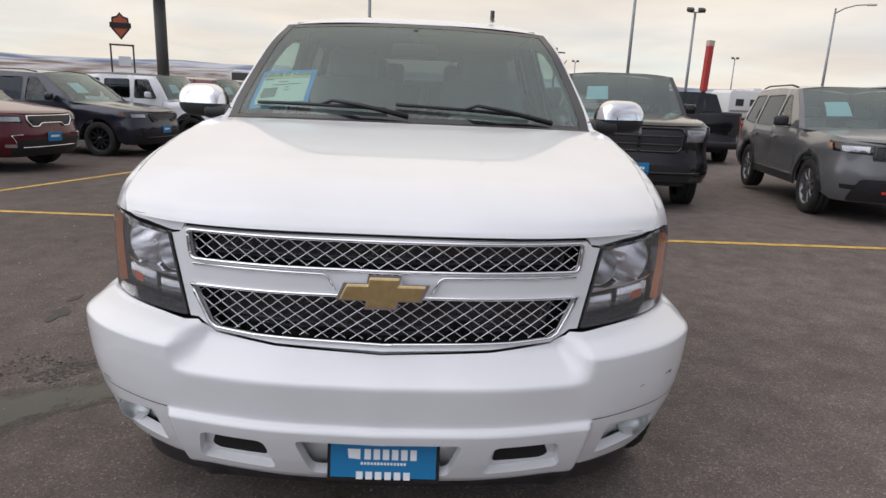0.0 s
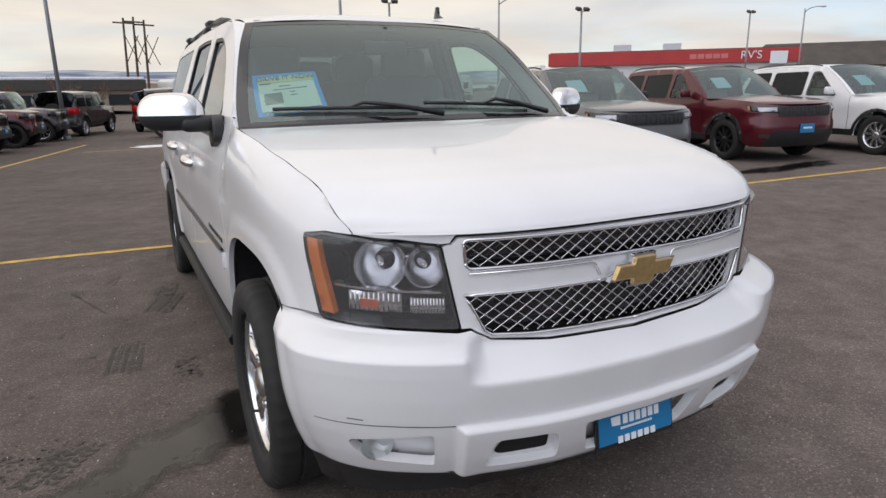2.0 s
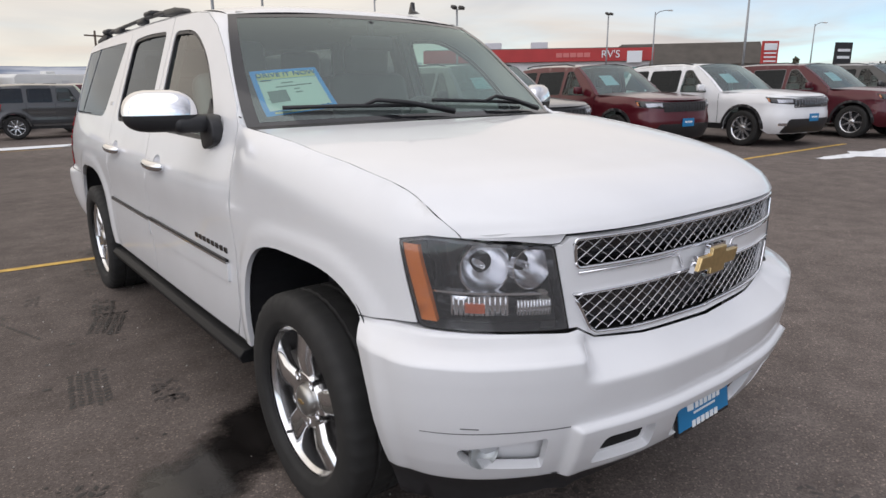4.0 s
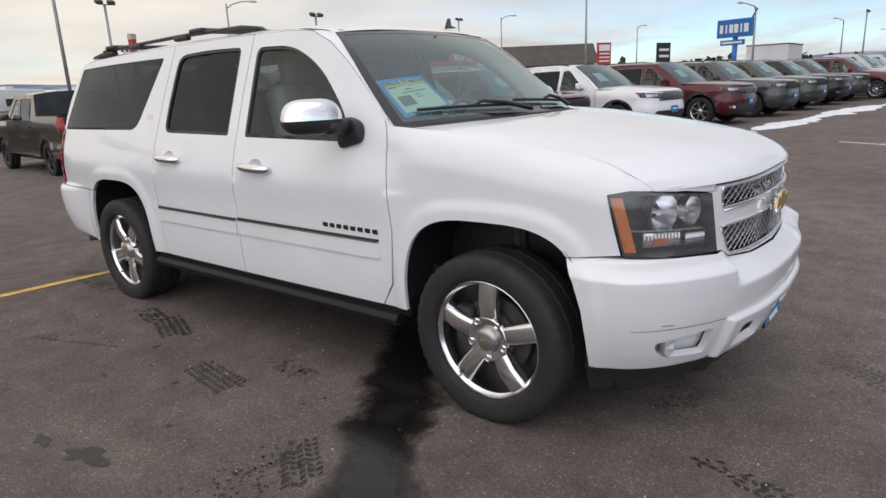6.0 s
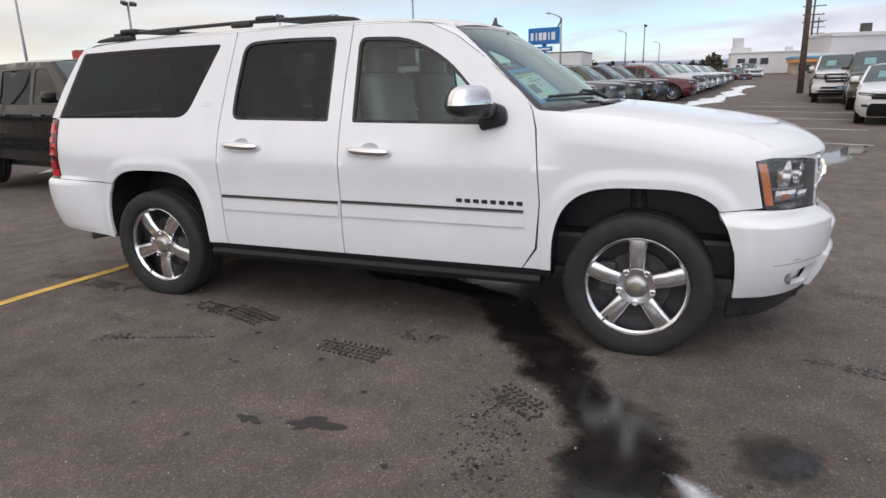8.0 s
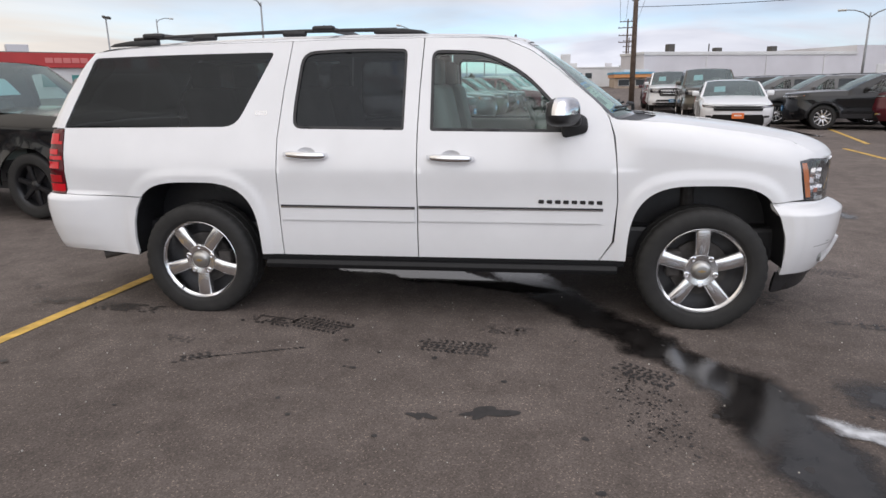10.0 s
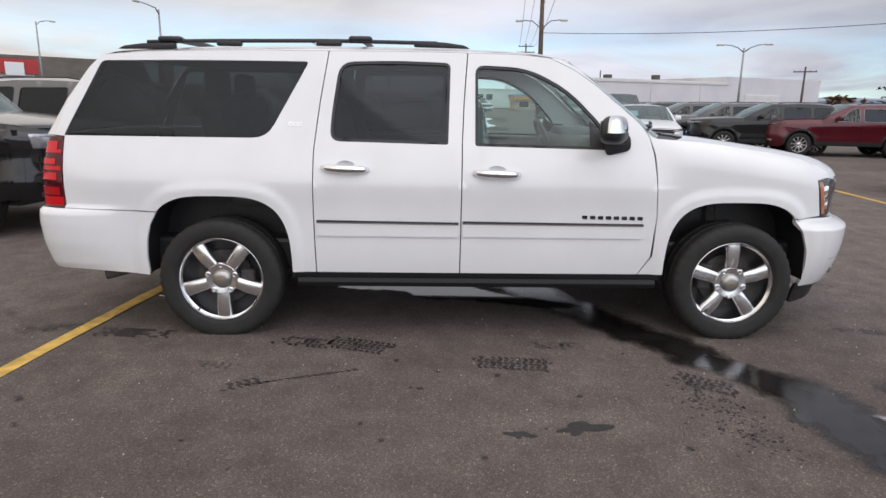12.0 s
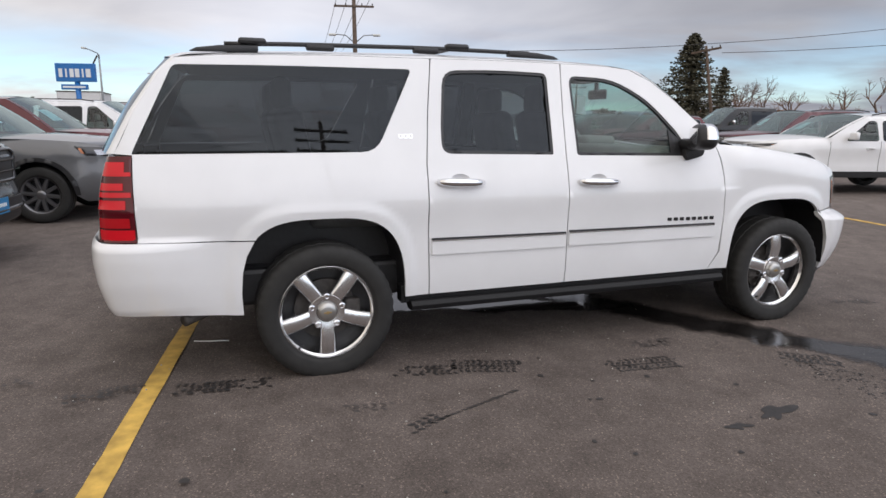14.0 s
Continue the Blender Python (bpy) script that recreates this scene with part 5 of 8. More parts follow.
# exhaust tip
part("exhaust", bm_tube([(-0.70, 3.75, 0.42), (-0.80, 3.95, 0.40), (-0.90, 4.06, 0.385)], 0.032, 12), DARKMET, suv, "dark exhaust tip", smooth=True)
# inner fender metal seen past the front wheel
for s in (-1, 1):
    part("suspension", bm_tube([(s * 0.62, 0.02, 0.36), (s * 0.60, 0.04, 0.85)], 0.045, 10), DARKMET, suv)
# scuffs and seam line on the bumper corner
SCUFF = mat("scuffed_paint", (0.16, 0.16, 0.16), 0.7)
for (xa, z, ln, hh) in ((0.785, 0.628, 0.03, 0.004), (0.80, 0.623, 0.012, 0.008), (0.70, 0.618, 0.015, 0.003), (0.86, 0.625, 0.014, 0.003)):
    w0 = HERO.wx(xa)
    panel("scuff", [[(w0, z), (w0 + ln, z + 0.004), (w0 + ln, z + 0.004 + hh), (w0, z + hh)]], HERO.on(0.0015), SCUFF, bumper, 0.05, 0)
panel("scuff", [[(-HERO.wx(0.77), 0.555), (-HERO.wx(0.80), 0.556), (-HERO.wx(0.80), 0.560), (-HERO.wx(0.77), 0.559)]], HERO.on(0.0015), SCUFF, bumper, 0.05, 0)

# ---- other vehicles ----
def bg_shell(s):
    fo, wb, ro, hw = s["fo"], s["wb"], s["ro"], s["hw"]
    k = s.get("corner", 1.0)
    end = wb + ro
    plan = [(0, -fo), (hw * 0.35, -fo + 0.015 * k), (hw * 0.62, -fo + 0.07 * k), (hw * 0.84, -fo + 0.20 * k), (hw * 0.955, -fo + 0.42 * k), (hw * 0.985, -fo + 0.70 * k), (hw, wb * 0.35), (hw, wb * 0.7), (hw * 0.985, end - 0.45 * k),
            (hw * 0.95, end - 0.22 * k), (hw * 0.84, end - 0.09 * k), (hw * 0.55, end - 0.02 * k), (hw * 0.3, end), (0, end)]
    lean, belt = s.get("lean", 0.32), s["belt"]
    prof_y = [-fo, s["y_cowl"], s["y_wt"], s["y_rt"], end]
    ra = s["rw"] + 0.075

    def off(x, y, z):
        d = 0.0
        if z < 0.55:
            d -= 0.45 * (0.55 - z) ** 2
        if z > belt - 0.08 and y > s["y_cowl"] - 0.6:
            q = lean * (z - belt)
            d -= 0.5 * (q + math.sqrt(q * q + 0.0004)) * sstep(s["y_cowl"] - 0.6, s["y_cowl"], y)
        if y < s["y_cowl"]:
            zt = float(np.interp(y, [-fo, -fo + 0.35, s["y_cowl"]], [s["hood_f"], s["hood_f"] + 0.04, s["hood_b"]]))
            t = min(1.0, max(0.0, (z - (zt - 0.14)) / 0.14))
            d -= 0.11 * (1 - math.sqrt(max(0.0, 1 - (0.95 * t) ** 2)))
        for yc in (0.0, wb):
            e = math.hypot(y - yc, z - s["rw"]) - ra
            d += s.get("flare", 0.022) * (1 - sstep(0.03, 0.12, e)) * (1 - sstep(0.4, 0.75, abs(y - yc)))
        d += 0.012 * math.exp(-(((z - belt * 0.86) / 0.07) ** 2))
        d -= 0.012 * math.exp(-(((z - belt * 0.62) / 0.10) ** 2))
        if y < -0.2 or y > wb + 0.2:
            b = float(np.interp(z, [0.22, 0.35, 0.55, 0.68, 0.74, 0.9], [-0.07, 0.0, 0.045, 0.05, 0.02, 0.0]))
            d += b * (sstep(-0.25, -0.6, y) + sstep(wb + 0.25, wb + 0.6, y))
        if y > end - 0.5 and z > s["z_rb"]:
            d -= s.get("gate", 0.55) * (z - s["z_rb"]) * sstep(end - 0.3, end - 0.05, y)
        return d

    return Shell(plan, off)


def bg_arch(yc, r, rw, zb, zf, n=14):
    out = []
    for i in range(n + 1):
        a = math.pi * i / n
        out.append((yc + r * math.cos(a), rw + r * math.sin(a) * 1.0))
    return [(out[0][0], zb)] + out + [(out[-1][0], zf)]


def bg_wheel(parent, at, sign, rw, rimmat, n, spin):
    w = new("wheel")
    w.parent = parent
    w.matrix_basis = Matrix.Translation(at) @ Matrix.Rotation(0 if sign > 0 else math.pi, 4, "Z") @ Matrix.Rotation(spin, 4, "X")
    rim = rw * 0.66
    part("tyre", tyre_bm(rw, rim, 0.24, 28), RUBBER, w, smooth=True)
    h = part("rim", bm_lathe([(rim, 0.105), (rim * 0.95, 0.095), (rim * 0.90, 0.06), (rim * 0.88, -0.08)], 28), rimmat, w, angle=40)
    part("spokes", bm_join(*spoke_bm(n, 0.05, rim * 0.95, 0.030, 0.024 if n > 6 else 0.032, 0.09, 0.05, 0.0), bm_lathe([(0, 0.095), (0.05, 0.09), (0.07, 0.07), (0.07, 0.03)], 16)), rimmat, w, angle=40)
    part("brake_disc", bm_lathe([(0.0, 0.0), (rim * 0.9, 0.0), (rim * 0.9, -0.05), (0, -0.05)], 20, closed=True), BLACKPL, w)
    return w


def make_car(name, label, category, s, body, rimmat=GREYALLOY, spokes=10, group=""):
    """One vehicle by its leading measures: y runs back from the front axle, its nose is at -y."""
    v = thing(name, label, category, group=group)
    sh = bg_shell(s)
    fo, wb, ro, hw, rw, belt = s["fo"], s["wb"], s["ro"], s["hw"], s["rw"], s["belt"]
    end = wb + ro
    pickup = s.get("bed", 0.0)
    zs = s.get("sill", 0.36)
    zb = s.get("under", 0.30)
    r = rw + 0.07
    W_, L_ = sh.w, sh.length
    za = s["roof"] - 0.06
    hf, hb = s["hood_f"], s["hood_b"]
    trim = s.get("trim", BLACKPL)
    low = [(0, zb)] + [(W_(y), z) for y, z in [(-r - 0.12, zb)] + bg_arch(0, r, rw, zs, zb)[::-1][1:-1] + [(r, zs), (wb - r, zs)] + bg_arch(wb, r, rw, zb, zs)[::-1][1:-1] + [(wb + r + 0.1, zb + 0.03)]] + [(L_, zb + 0.05)]
    if pickup:
        top = [(L_, pickup), (W_(end - 0.12), pickup), (W_(s["y_rb"] + 0.03), pickup), (W_(s["y_rb"]), pickup + 0.02), (W_(s["y_rt"]), za), (W_((s["y_rt"] + s["y_wt"]) / 2), za + 0.015), (W_(s["y_wt"]), za)]
    else:
        top = [(L_, s["z_rb"]), (W_(end - 0.16), s["z_rb"]), (W_(s["y_rb"]), s["z_rb"] + 0.01), (W_(s["y_rt"]), za - 0.03), (W_(s["y_rt"] * 0.6 + s["y_wt"] * 0.4), za + 0.02), (W_(s["y_wt"]), za)]
    top += [(W_(s["y_wt"] * 0.5 + s["y_cowl"] * 0.5), (za + hb) / 2 + 0.03), (W_(s["y_cowl"]), hb), (W_(s["y_cowl"] * 0.5 - fo * 0.25), hb * 0.55 + hf * 0.45 + 0.03), (W_(-fo + 0.45), hf + 0.055), (W_(-fo + 0.2), hf + 0.015), (0, hf)]
    loop = low + top
    wins = []
    zt, zl = s["roof"] - 0.15, belt + 0.015
    for i, (a, b) in enumerate(s["wins"]):
        la = a
        ta = max(a, s["y_cowl"] + (s["y_wt"] - s["y_cowl"]) * (zt - hb) / (za - hb) + 0.22) if i == 0 else a + 0.01
        tb = b - 0.02
        if i == len(s["wins"]) - 1:
            tb = min(b, s["y_rt"] - 0.06) if not pickup else b - 0.02
        zr = s.get("kick", 0.0) if i == len(s["wins"]) - 1 else 0.0
        wins.append(rounded([(la, zl), (b, zl + zr), (tb, zt - 0.01), (ta, zt)], 0.05, 3))
    for sg in (-1, 1):
        sl = [(sg * a, b) for a, b in loop]
        hl_ = [[(sg * W_(a), b) for a, b in w] for w in wins]
        panel("body_side", [sl] + hl_, sh.on(), body, v, 0.09, 0.02, centre=(0, wb / 2, 0.8))
        for i, w in enumerate(wins):
            q = [(sg * W_(a), b) for a, b in w]
            g = panel("side_window", [q], sh.on(-0.006), SIDEGLASS if i == 0 else DARKGLASS, v, 0.15, 0, centre=(0, wb / 2, 0.8))
            panel("window_trim", [inset(q, -0.009), inset(q, 0.003)], sh.on(0.003), s.get("wtrim", BLACKPL), g, 0.15, 0.006, centre=(0, wb / 2, 0.8))
        if s.get("cladding"):
            cl = [(sg * W_(a), b) for a, b in [(r + 0.02, zs), (wb - r - 0.02, zs), (wb - r - 0.02, zs + 0.12), (r + 0.02, zs + 0.12)]]
            panel("sill_cladding", [cl], sh.on(0.012), trim, v, 0.12, 0.015, centre=(0, wb / 2, 0.8))
            for yc in (0, wb):
                arc = [(yc + (r + 0.0) * math.cos(math.pi * i / 14), rw + (r + 0.0) * math.sin(math.pi * i / 14)) for i in range(15)]
                arc2 = [(yc + (r + 0.055) * math.cos(math.pi * i / 14), rw + (r + 0.055) * math.sin(math.pi * i / 14)) for i in range(15)]
                panel("arch_trim", [[(sg * W_(a), b) for a, b in arc + arc2[::-1]]], sh.on(0.016), trim, v, 0.10, 0.02, centre=(0, wb / 2, 0.8))
        for dy in s["doors"]:
            q = [(sg * W_(dy - 0.004), zs + 0.04), (sg * W_(dy + 0.004), zs + 0.04), (sg * W_(dy + 0.004), belt), (sg * W_(dy - 0.004), belt)]
            panel("door_seam", [q], sh.on(0.0025), GLOSSBLK, v, 0.1, 0.002, centre=(0, wb / 2, 0.8))
            hd = [(sg * W_(dy - 0.30), belt - 0.155), (sg * W_(dy - 0.10), belt - 0.150), (sg * W_(dy - 0.10), belt - 0.120), (sg * W_(dy - 0.30), belt - 0.125)]
            if dy > s["doors"][0]:
                panel("door_handle", [hd], sh.on(0.03), body, v, 0.2, 0.035, centre=(0, wb / 2, 0.8))
        # headlamps, tail lamps
        h0, h1 = hf - s.get("lamp_h", 0.14) - 0.03, hf - 0.03
        q = [(sg * sh.wx(hw * 0.58), h0 + 0.02), (sg * W_(-fo + 0.34), h0 + 0.05), (sg * W_(-fo + 0.46), h1 + 0.03), (sg * sh.wx(hw * 0.58), h1)]
        hlamp = panel("headlamp", [q], sh.on(0.006), GLOSSBLK, v, 0.06, 0.02, "slim headlamp")
        q2 = [(sg * sh.wx(hw * 0.62), h0 + 0.045), (sg * sh.wx(hw * 0.86), h0 + 0.05), (sg * sh.wx(hw * 0.88), h1 - 0.02), (sg * sh.wx(hw * 0.62), h1 - 0.02)]
        panel("lamp_reflector", [q2], sh.on(0.010), DIMLAMP, hlamp, 0.06, 0.004)
        q3 = [(sg * W_(-fo + 0.35), h0 + 0.075), (sg * W_(-fo + 0.38), h0 + 0.075), (sg * W_(-fo + 0.42), h1 + 0.005), (sg * W_(-fo + 0.385), h1 + 0.005)]
        if s.get("amber", True):
            panel("side_marker", [q3], sh.on(0.010), DULLAMBER, hlamp, 0.06, 0.004)
        z0, z1 = (belt - 0.28, belt - 0.02) if not pickup else (pickup - 0.32, pickup - 0.04)
        q = [(sg * sh.wr(hw * 0.60 if not pickup else hw * 0.84), z0), (sg * sh.wr(hw * 0.6 if not pickup else hw * 0.84), z1), (sg * W_(end - 0.34), z1), (sg * W_(end - 0.26), z0)]
        panel("tail_lamp", [q], sh.on(0.008), REDLENS, v, 0.08, 0.02, "red tail lamp")
        # mirrors
        mp = sh.p(sg * W_(s["y_cowl"] + 0.42), belt + 0.06)
        mm = bm_box((0.20, 0.10, 0.15), (mp[0] + sg * 0.13, mp[1], mp[2] + 0.05), 0.035)
        part("mirror", bm_join(mm, bm_box((0.10, 0.06, 0.03), (mp[0] + sg * 0.03, mp[1], mp[2] - 0.01), 0.008)), s.get("mirror", body), v, angle=50)
        for yc, sp in ((0, 0.2), (wb, 0.5)):
            bg_wheel(v, (sg * (hw - 0.125), yc, rw), sg, rw, rimmat, spokes, sp)
    # grille and lower intake
    gx, g0, g1 = hw * s.get("grille_w", 0.56), hf - s.get("grille_h", 0.17), hf - 0.035
    gq = rounded([(-sh.wx(gx) * 0.96, g0), (sh.wx(gx) * 0.96, g0), (sh.wx(gx), g1), (-sh.wx(gx), g1)], 0.02)
    face, gmat = s.get("face"), s.get("gmat", BLACKPL)
    if face == "notched":
        hq = [(gx, g1), (gx * 1.02, (g0 + g1) / 2 + 0.02), (gx * 0.86, g0), (gx * 0.58, g0), (gx * 0.46, g0 + 0.055)]
        gq = rounded([(sh.wx(a), b) for a, b in hq[::-1]][::-1] + [(-sh.wx(a), b) for a, b in hq[::-1]], 0.02)
    elif face == "truck":
        gq = rounded([(-sh.wx(gx) * 0.95, g0), (sh.wx(gx) * 0.95, g0), (sh.wx(gx), g1), (-sh.wx(gx), g1)], 0.075, 5)
    gp = panel("grille", [gq], sh.on(0.008), gmat, v, 0.08, 0.02, "black grille")
    if face == "notched":
        ring_ = refine(gq, 0.08)
        part("grille_rim", bm_tube([tuple(sh.p(a, b, 0.014)) for a, b in ring_ + ring_[:2]], 0.013, 6), s.get("gtrim", GLOSSBLK), gp, smooth=True)
        part("bumper_trim", bm_tube([tuple(sh.p(x, zb + 0.16, 0.012)) for x in np.linspace(-hw * 0.62, hw * 0.62, 11)], 0.011, 6), s.get("gtrim", GLOSSBLK), v, smooth=True)
        for sg in (-1, 1):
            part("fog_trim", bm_tube([tuple(sh.p(sg * hw * a, b, 0.012)) for a, b in ((0.62, g0 - 0.13), (0.78, g0 - 0.14), (0.72, g0 - 0.26))], 0.010, 6), s.get("gtrim", GLOSSBLK), v, smooth=True)
    elif face == "truck":
        ring_ = refine(gq, 0.08)
        part("grille_rim", bm_tube([tuple(sh.p(a, b, 0.012)) for a, b in ring_ + ring_[:2]], 0.020, 6), GLOSSBLK, gp, smooth=True)
        for f_ in (0.30, 0.66):
            part("grille_bar", bm_tube([tuple(sh.p(x, g0 + (g1 - g0) * f_, 0.016)) for x in np.linspace(-gx * 0.93, gx * 0.93, 9)], 0.013, 6), s.get("gtrim", GLOSSBLK), gp, smooth=True)
        part("grille_post", bm_tube([tuple(sh.p(0, z_, 0.014)) for z_ in np.linspace(g0, g1, 5)], 0.026, 6), GLOSSBLK, gp, smooth=True)
        part("bumper_step", bm_tube([tuple(sh.p(x, zb + 0.13, 0.004)) for x in np.linspace(-hw * 0.84, hw * 0.84, 13)], 0.022, 6), s.get("bumper", body), v, smooth=True)
    elif s.get("slots"):
        n = 7
        for i in range(n):
            c = -gx + gx * 2 * (i + 0.5) / n
            ww = gx / n * 0.62
            sq = [(c - ww, g0 + 0.02), (c + ww, g0 + 0.02), (c + ww, g1 - 0.015), (c - ww, g1 - 0.015)]
            panel("grille_slot", [sq, inset(sq, 0.011)], sh.on(0.016), s.get("gtrim", CHROME), gp, 0.08, 0.012)
    else:
        panel("grille_rim", [gq, inset(gq, 0.018)], sh.on(0.016), s.get("gtrim", GLOSSBLK), gp, 0.08, 0.012)
        part("grille_bar", bm_tube([tuple(sh.p(x, (g0 + g1) / 2, 0.018)) for x in np.linspace(-gx * 0.95, gx * 0.95, 9)], 0.016, 6), s.get("gtrim", GLOSSBLK), gp)
    il = rounded([(-sh.wx(hw * 0.80), zb + 0.01), (sh.wx(hw * 0.80), zb + 0.01), (sh.wx(hw * 0.66), zb + s.get("chin", 0.24)), (-sh.wx(hw * 0.66), zb + s.get("chin", 0.24))], 0.05)
    panel("lower_intake", [il], sh.on(0.006), gmat, v, 0.1, 0.02)
    for sg in (-1, 1):
        fq = [(sg * sh.wx(hw * 0.70), 0.44), (sg * sh.wx(hw * 0.84), 0.45), (sg * sh.wx(hw * 0.84), 0.50), (sg * sh.wx(hw * 0.70), 0.50)]
        panel("fog_lamp", [fq], sh.on(0.008), s.get("gtrim", BLACKPL), v, 0.1, 0.012)
    if s.get("plate", True):
        pz = s.get("plate_z", 0.60)
        pl = part("dealer_plate", bm_box((0.31, 0.012, 0.155), (0, sh.p(0, pz)[1] - 0.012, pz), 0.004), s.get("platemat", PLATEBLUE), v, "dealer plate with pale lettering bars")
        bars("lettering", 0.2, 0.035, 6, pl, (0, sh.p(0, pz)[1] - 0.020, pz + 0.01), WHITEINK)
    # bonnet, screen, roof, rear glass
    P = sh.p
    def E(y, z, inn=0.0):
        e = P(W_(y), z)
        return (e[0] - inn, e[1], e[2])
    hs = [(E(-fo + 0.2, hf + 0.015), (0, -fo + 0.005, hf)), (E(-fo + 0.45, hf + 0.055), (0, -fo + 0.18, hf + 0.055)), (E(s["y_cowl"] * 0.5 - fo * 0.25, hb * 0.55 + hf * 0.45 + 0.03), (0, s["y_cowl"] * 0.5 - fo * 0.3, hb * 0.5 + hf * 0.5 + 0.085)), (E(s["y_cowl"], hb), (0, s["y_cowl"] - 0.16, hb + 0.045))]
    strip("bonnet", hs, body, v, 18, 4, power=2.8)
    ws_ = [(E(s["y_cowl"], hb), (0, s["y_cowl"] - 0.16, hb + 0.03)), (E(s["y_wt"] * 0.5 + s["y_cowl"] * 0.5, (za + hb) / 2 + 0.03), (0, s["y_wt"] * 0.5 + s["y_cowl"] * 0.5 - 0.13, (s["roof"] + hb) / 2 + 0.03)), (E(s["y_wt"], za), (0, s["y_wt"] - 0.05, s["roof"] - 0.015))]
    wsc = strip("windscreen", ws_, SCREEN, v, 16, 4, power=2.2)
    for sg in (-1, 1):
        strip("pillar", ws_, body, wsc, 2, 4, s0=sg * 0.93, s1=sg * 1.0, lift=0.004)
    if s.get("sheet", True):
        mid_st = [lerp_st(ws_[0], ws_[1], 0.55), lerp_st(ws_[0], ws_[1], 0.99), lerp_st(ws_[1], ws_[2], 0.22)]
        strip("price_sheet", mid_st, SHEETCARD, wsc, 3, 2, s0=-0.62, s1=-0.26, lift=-0.012)
    rfs = [(E(s["y_wt"], za), (0, s["y_wt"] - 0.05, s["roof"] - 0.015))]
    if pickup:
        rfs += [(E((s["y_rt"] + s["y_wt"]) / 2, za + 0.015), (0, (s["y_rt"] + s["y_wt"]) / 2, s["roof"] + 0.012)), (E(s["y_rt"], za), (0, s["y_rt"], s["roof"]))]
        rg = [(E(s["y_rt"], za), (0, s["y_rt"], s["roof"])), (E(s["y_rb"], pickup + 0.02), (0, s["y_rb"], pickup))]
    else:
        rfs += [(E(s["y_rt"] * 0.6 + s["y_wt"] * 0.4, za + 0.02), (0, s["y_rt"] * 0.6 + s["y_wt"] * 0.4, s["roof"] + 0.02)), (E(s["y_rt"], za - 0.03), (0, s["y_rt"] + 0.06, s["roof"] - 0.02))]
        rg = [(E(s["y_rt"], za - 0.03), (0, s["y_rt"] + 0.06, s["roof"] - 0.02)), (E(s["y_rb"], s["z_rb"] + 0.01), (0, end - 0.1, s["z_rb"] + 0.01)), (E(end - 0.16, s["z_rb"]), (0, end, s["z_rb"]))]
    strip("roof", rfs, s.get("roofmat", body), v, 16, 4, power=3.0)
    strip("rear_window", rg, DARKGLASS, v, 12, 3)
    if s.get("rails"):
        for sg in (-1, 1):
            ys = np.linspace(s["y_wt"] + 0.15, s["y_rt"] - 0.1, 7)
            part("roof_rail", bm_tube([(sg * (P(W_(y), za)[0] - 0.05), y, s["roof"] + (0.008 if 0 < i < 6 else -0.03)) for i, y in enumerate(ys)], 0.014, 6), s.get("railmat", BLACKPL), v, smooth=True)
    # cabin inside, with seats
    part("cabin_floor", bm_join(bm_box((hw * 1.72, s["y_rt"] - s["y_cowl"] + 0.1, 0.25), (0, (s["y_rt"] + s["y_cowl"]) / 2, 0.55)), bm_box((hw * 1.6, 0.35, 0.22), (0, s["y_cowl"] + 0.35, belt - 0.09), 0.04)), CABIN, v)
    rows_ = (s["y_cowl"] + 1.25, s["y_cowl"] + 2.1)
    for yy in rows_:
        if yy < s["y_rt"] - 0.1:
            for xx in (-0.38, 0.38):
                part("seat", bm_join(bm_box((0.48, 0.14, 0.62), (xx, yy, belt - 0.16), 0.05), bm_box((0.26, 0.09, 0.16), (xx, yy + 0.02, belt + 0.25), 0.03), bm_box((0.5, 0.5, 0.16), (xx, yy - 0.25, belt - 0.42), 0.04)), CABIN, v, angle=50)
    part("underbody", bm_join(bm_box((hw * 1.5, end - 0.2, 0.2), (0, wb / 2, 0.42)), bm_box((hw * 1.25, fo * 0.9, 0.5), (0, -0.05, 0.62)), bm_box((hw * 1.2, 0.95, 0.45), (0, wb, 0.58))), BLACKPL, v)
    if pickup:
        y0, y1 = s["y_rb"] + 0.02, end - 0.03
        part("bed", bm_join(bm_box((hw * 1.7, y1 - y0, 0.06), (0, (y0 + y1) / 2, pickup - 0.5)), bm_box((0.05, y1 - y0, 0.5), (hw * 0.86, (y0 + y1) / 2, pickup - 0.25)), bm_box((0.05, y1 - y0, 0.5), (-hw * 0.86, (y0 + y1) / 2, pickup - 0.25)),
                            bm_box((hw * 1.75, 0.06, 0.6), (0, y1 - 0.04, pickup - 0.3), 0.02), bm_box((0.09, y1 - y0 - 0.1, 0.03), (hw * 0.90, (y0 + y1) / 2 - 0.05, pickup + 0.002)), bm_box((0.09, y1 - y0 - 0.1, 0.03), (-hw * 0.90, (y0 + y1) / 2 - 0.05, pickup + 0.002))), BLACKPL, v)
        part("rear_bumper", bm_box((hw * 1.75, 0.14, 0.16), (0, end + 0.04, 0.58), 0.04), s.get("bumper", CHROME), v, angle=50)
        part("rear_plate", bm_box((0.31, 0.01, 0.155), (0, end + 0.0, pickup - 0.42), 0.004), PLATEBLUE, v)
    return v


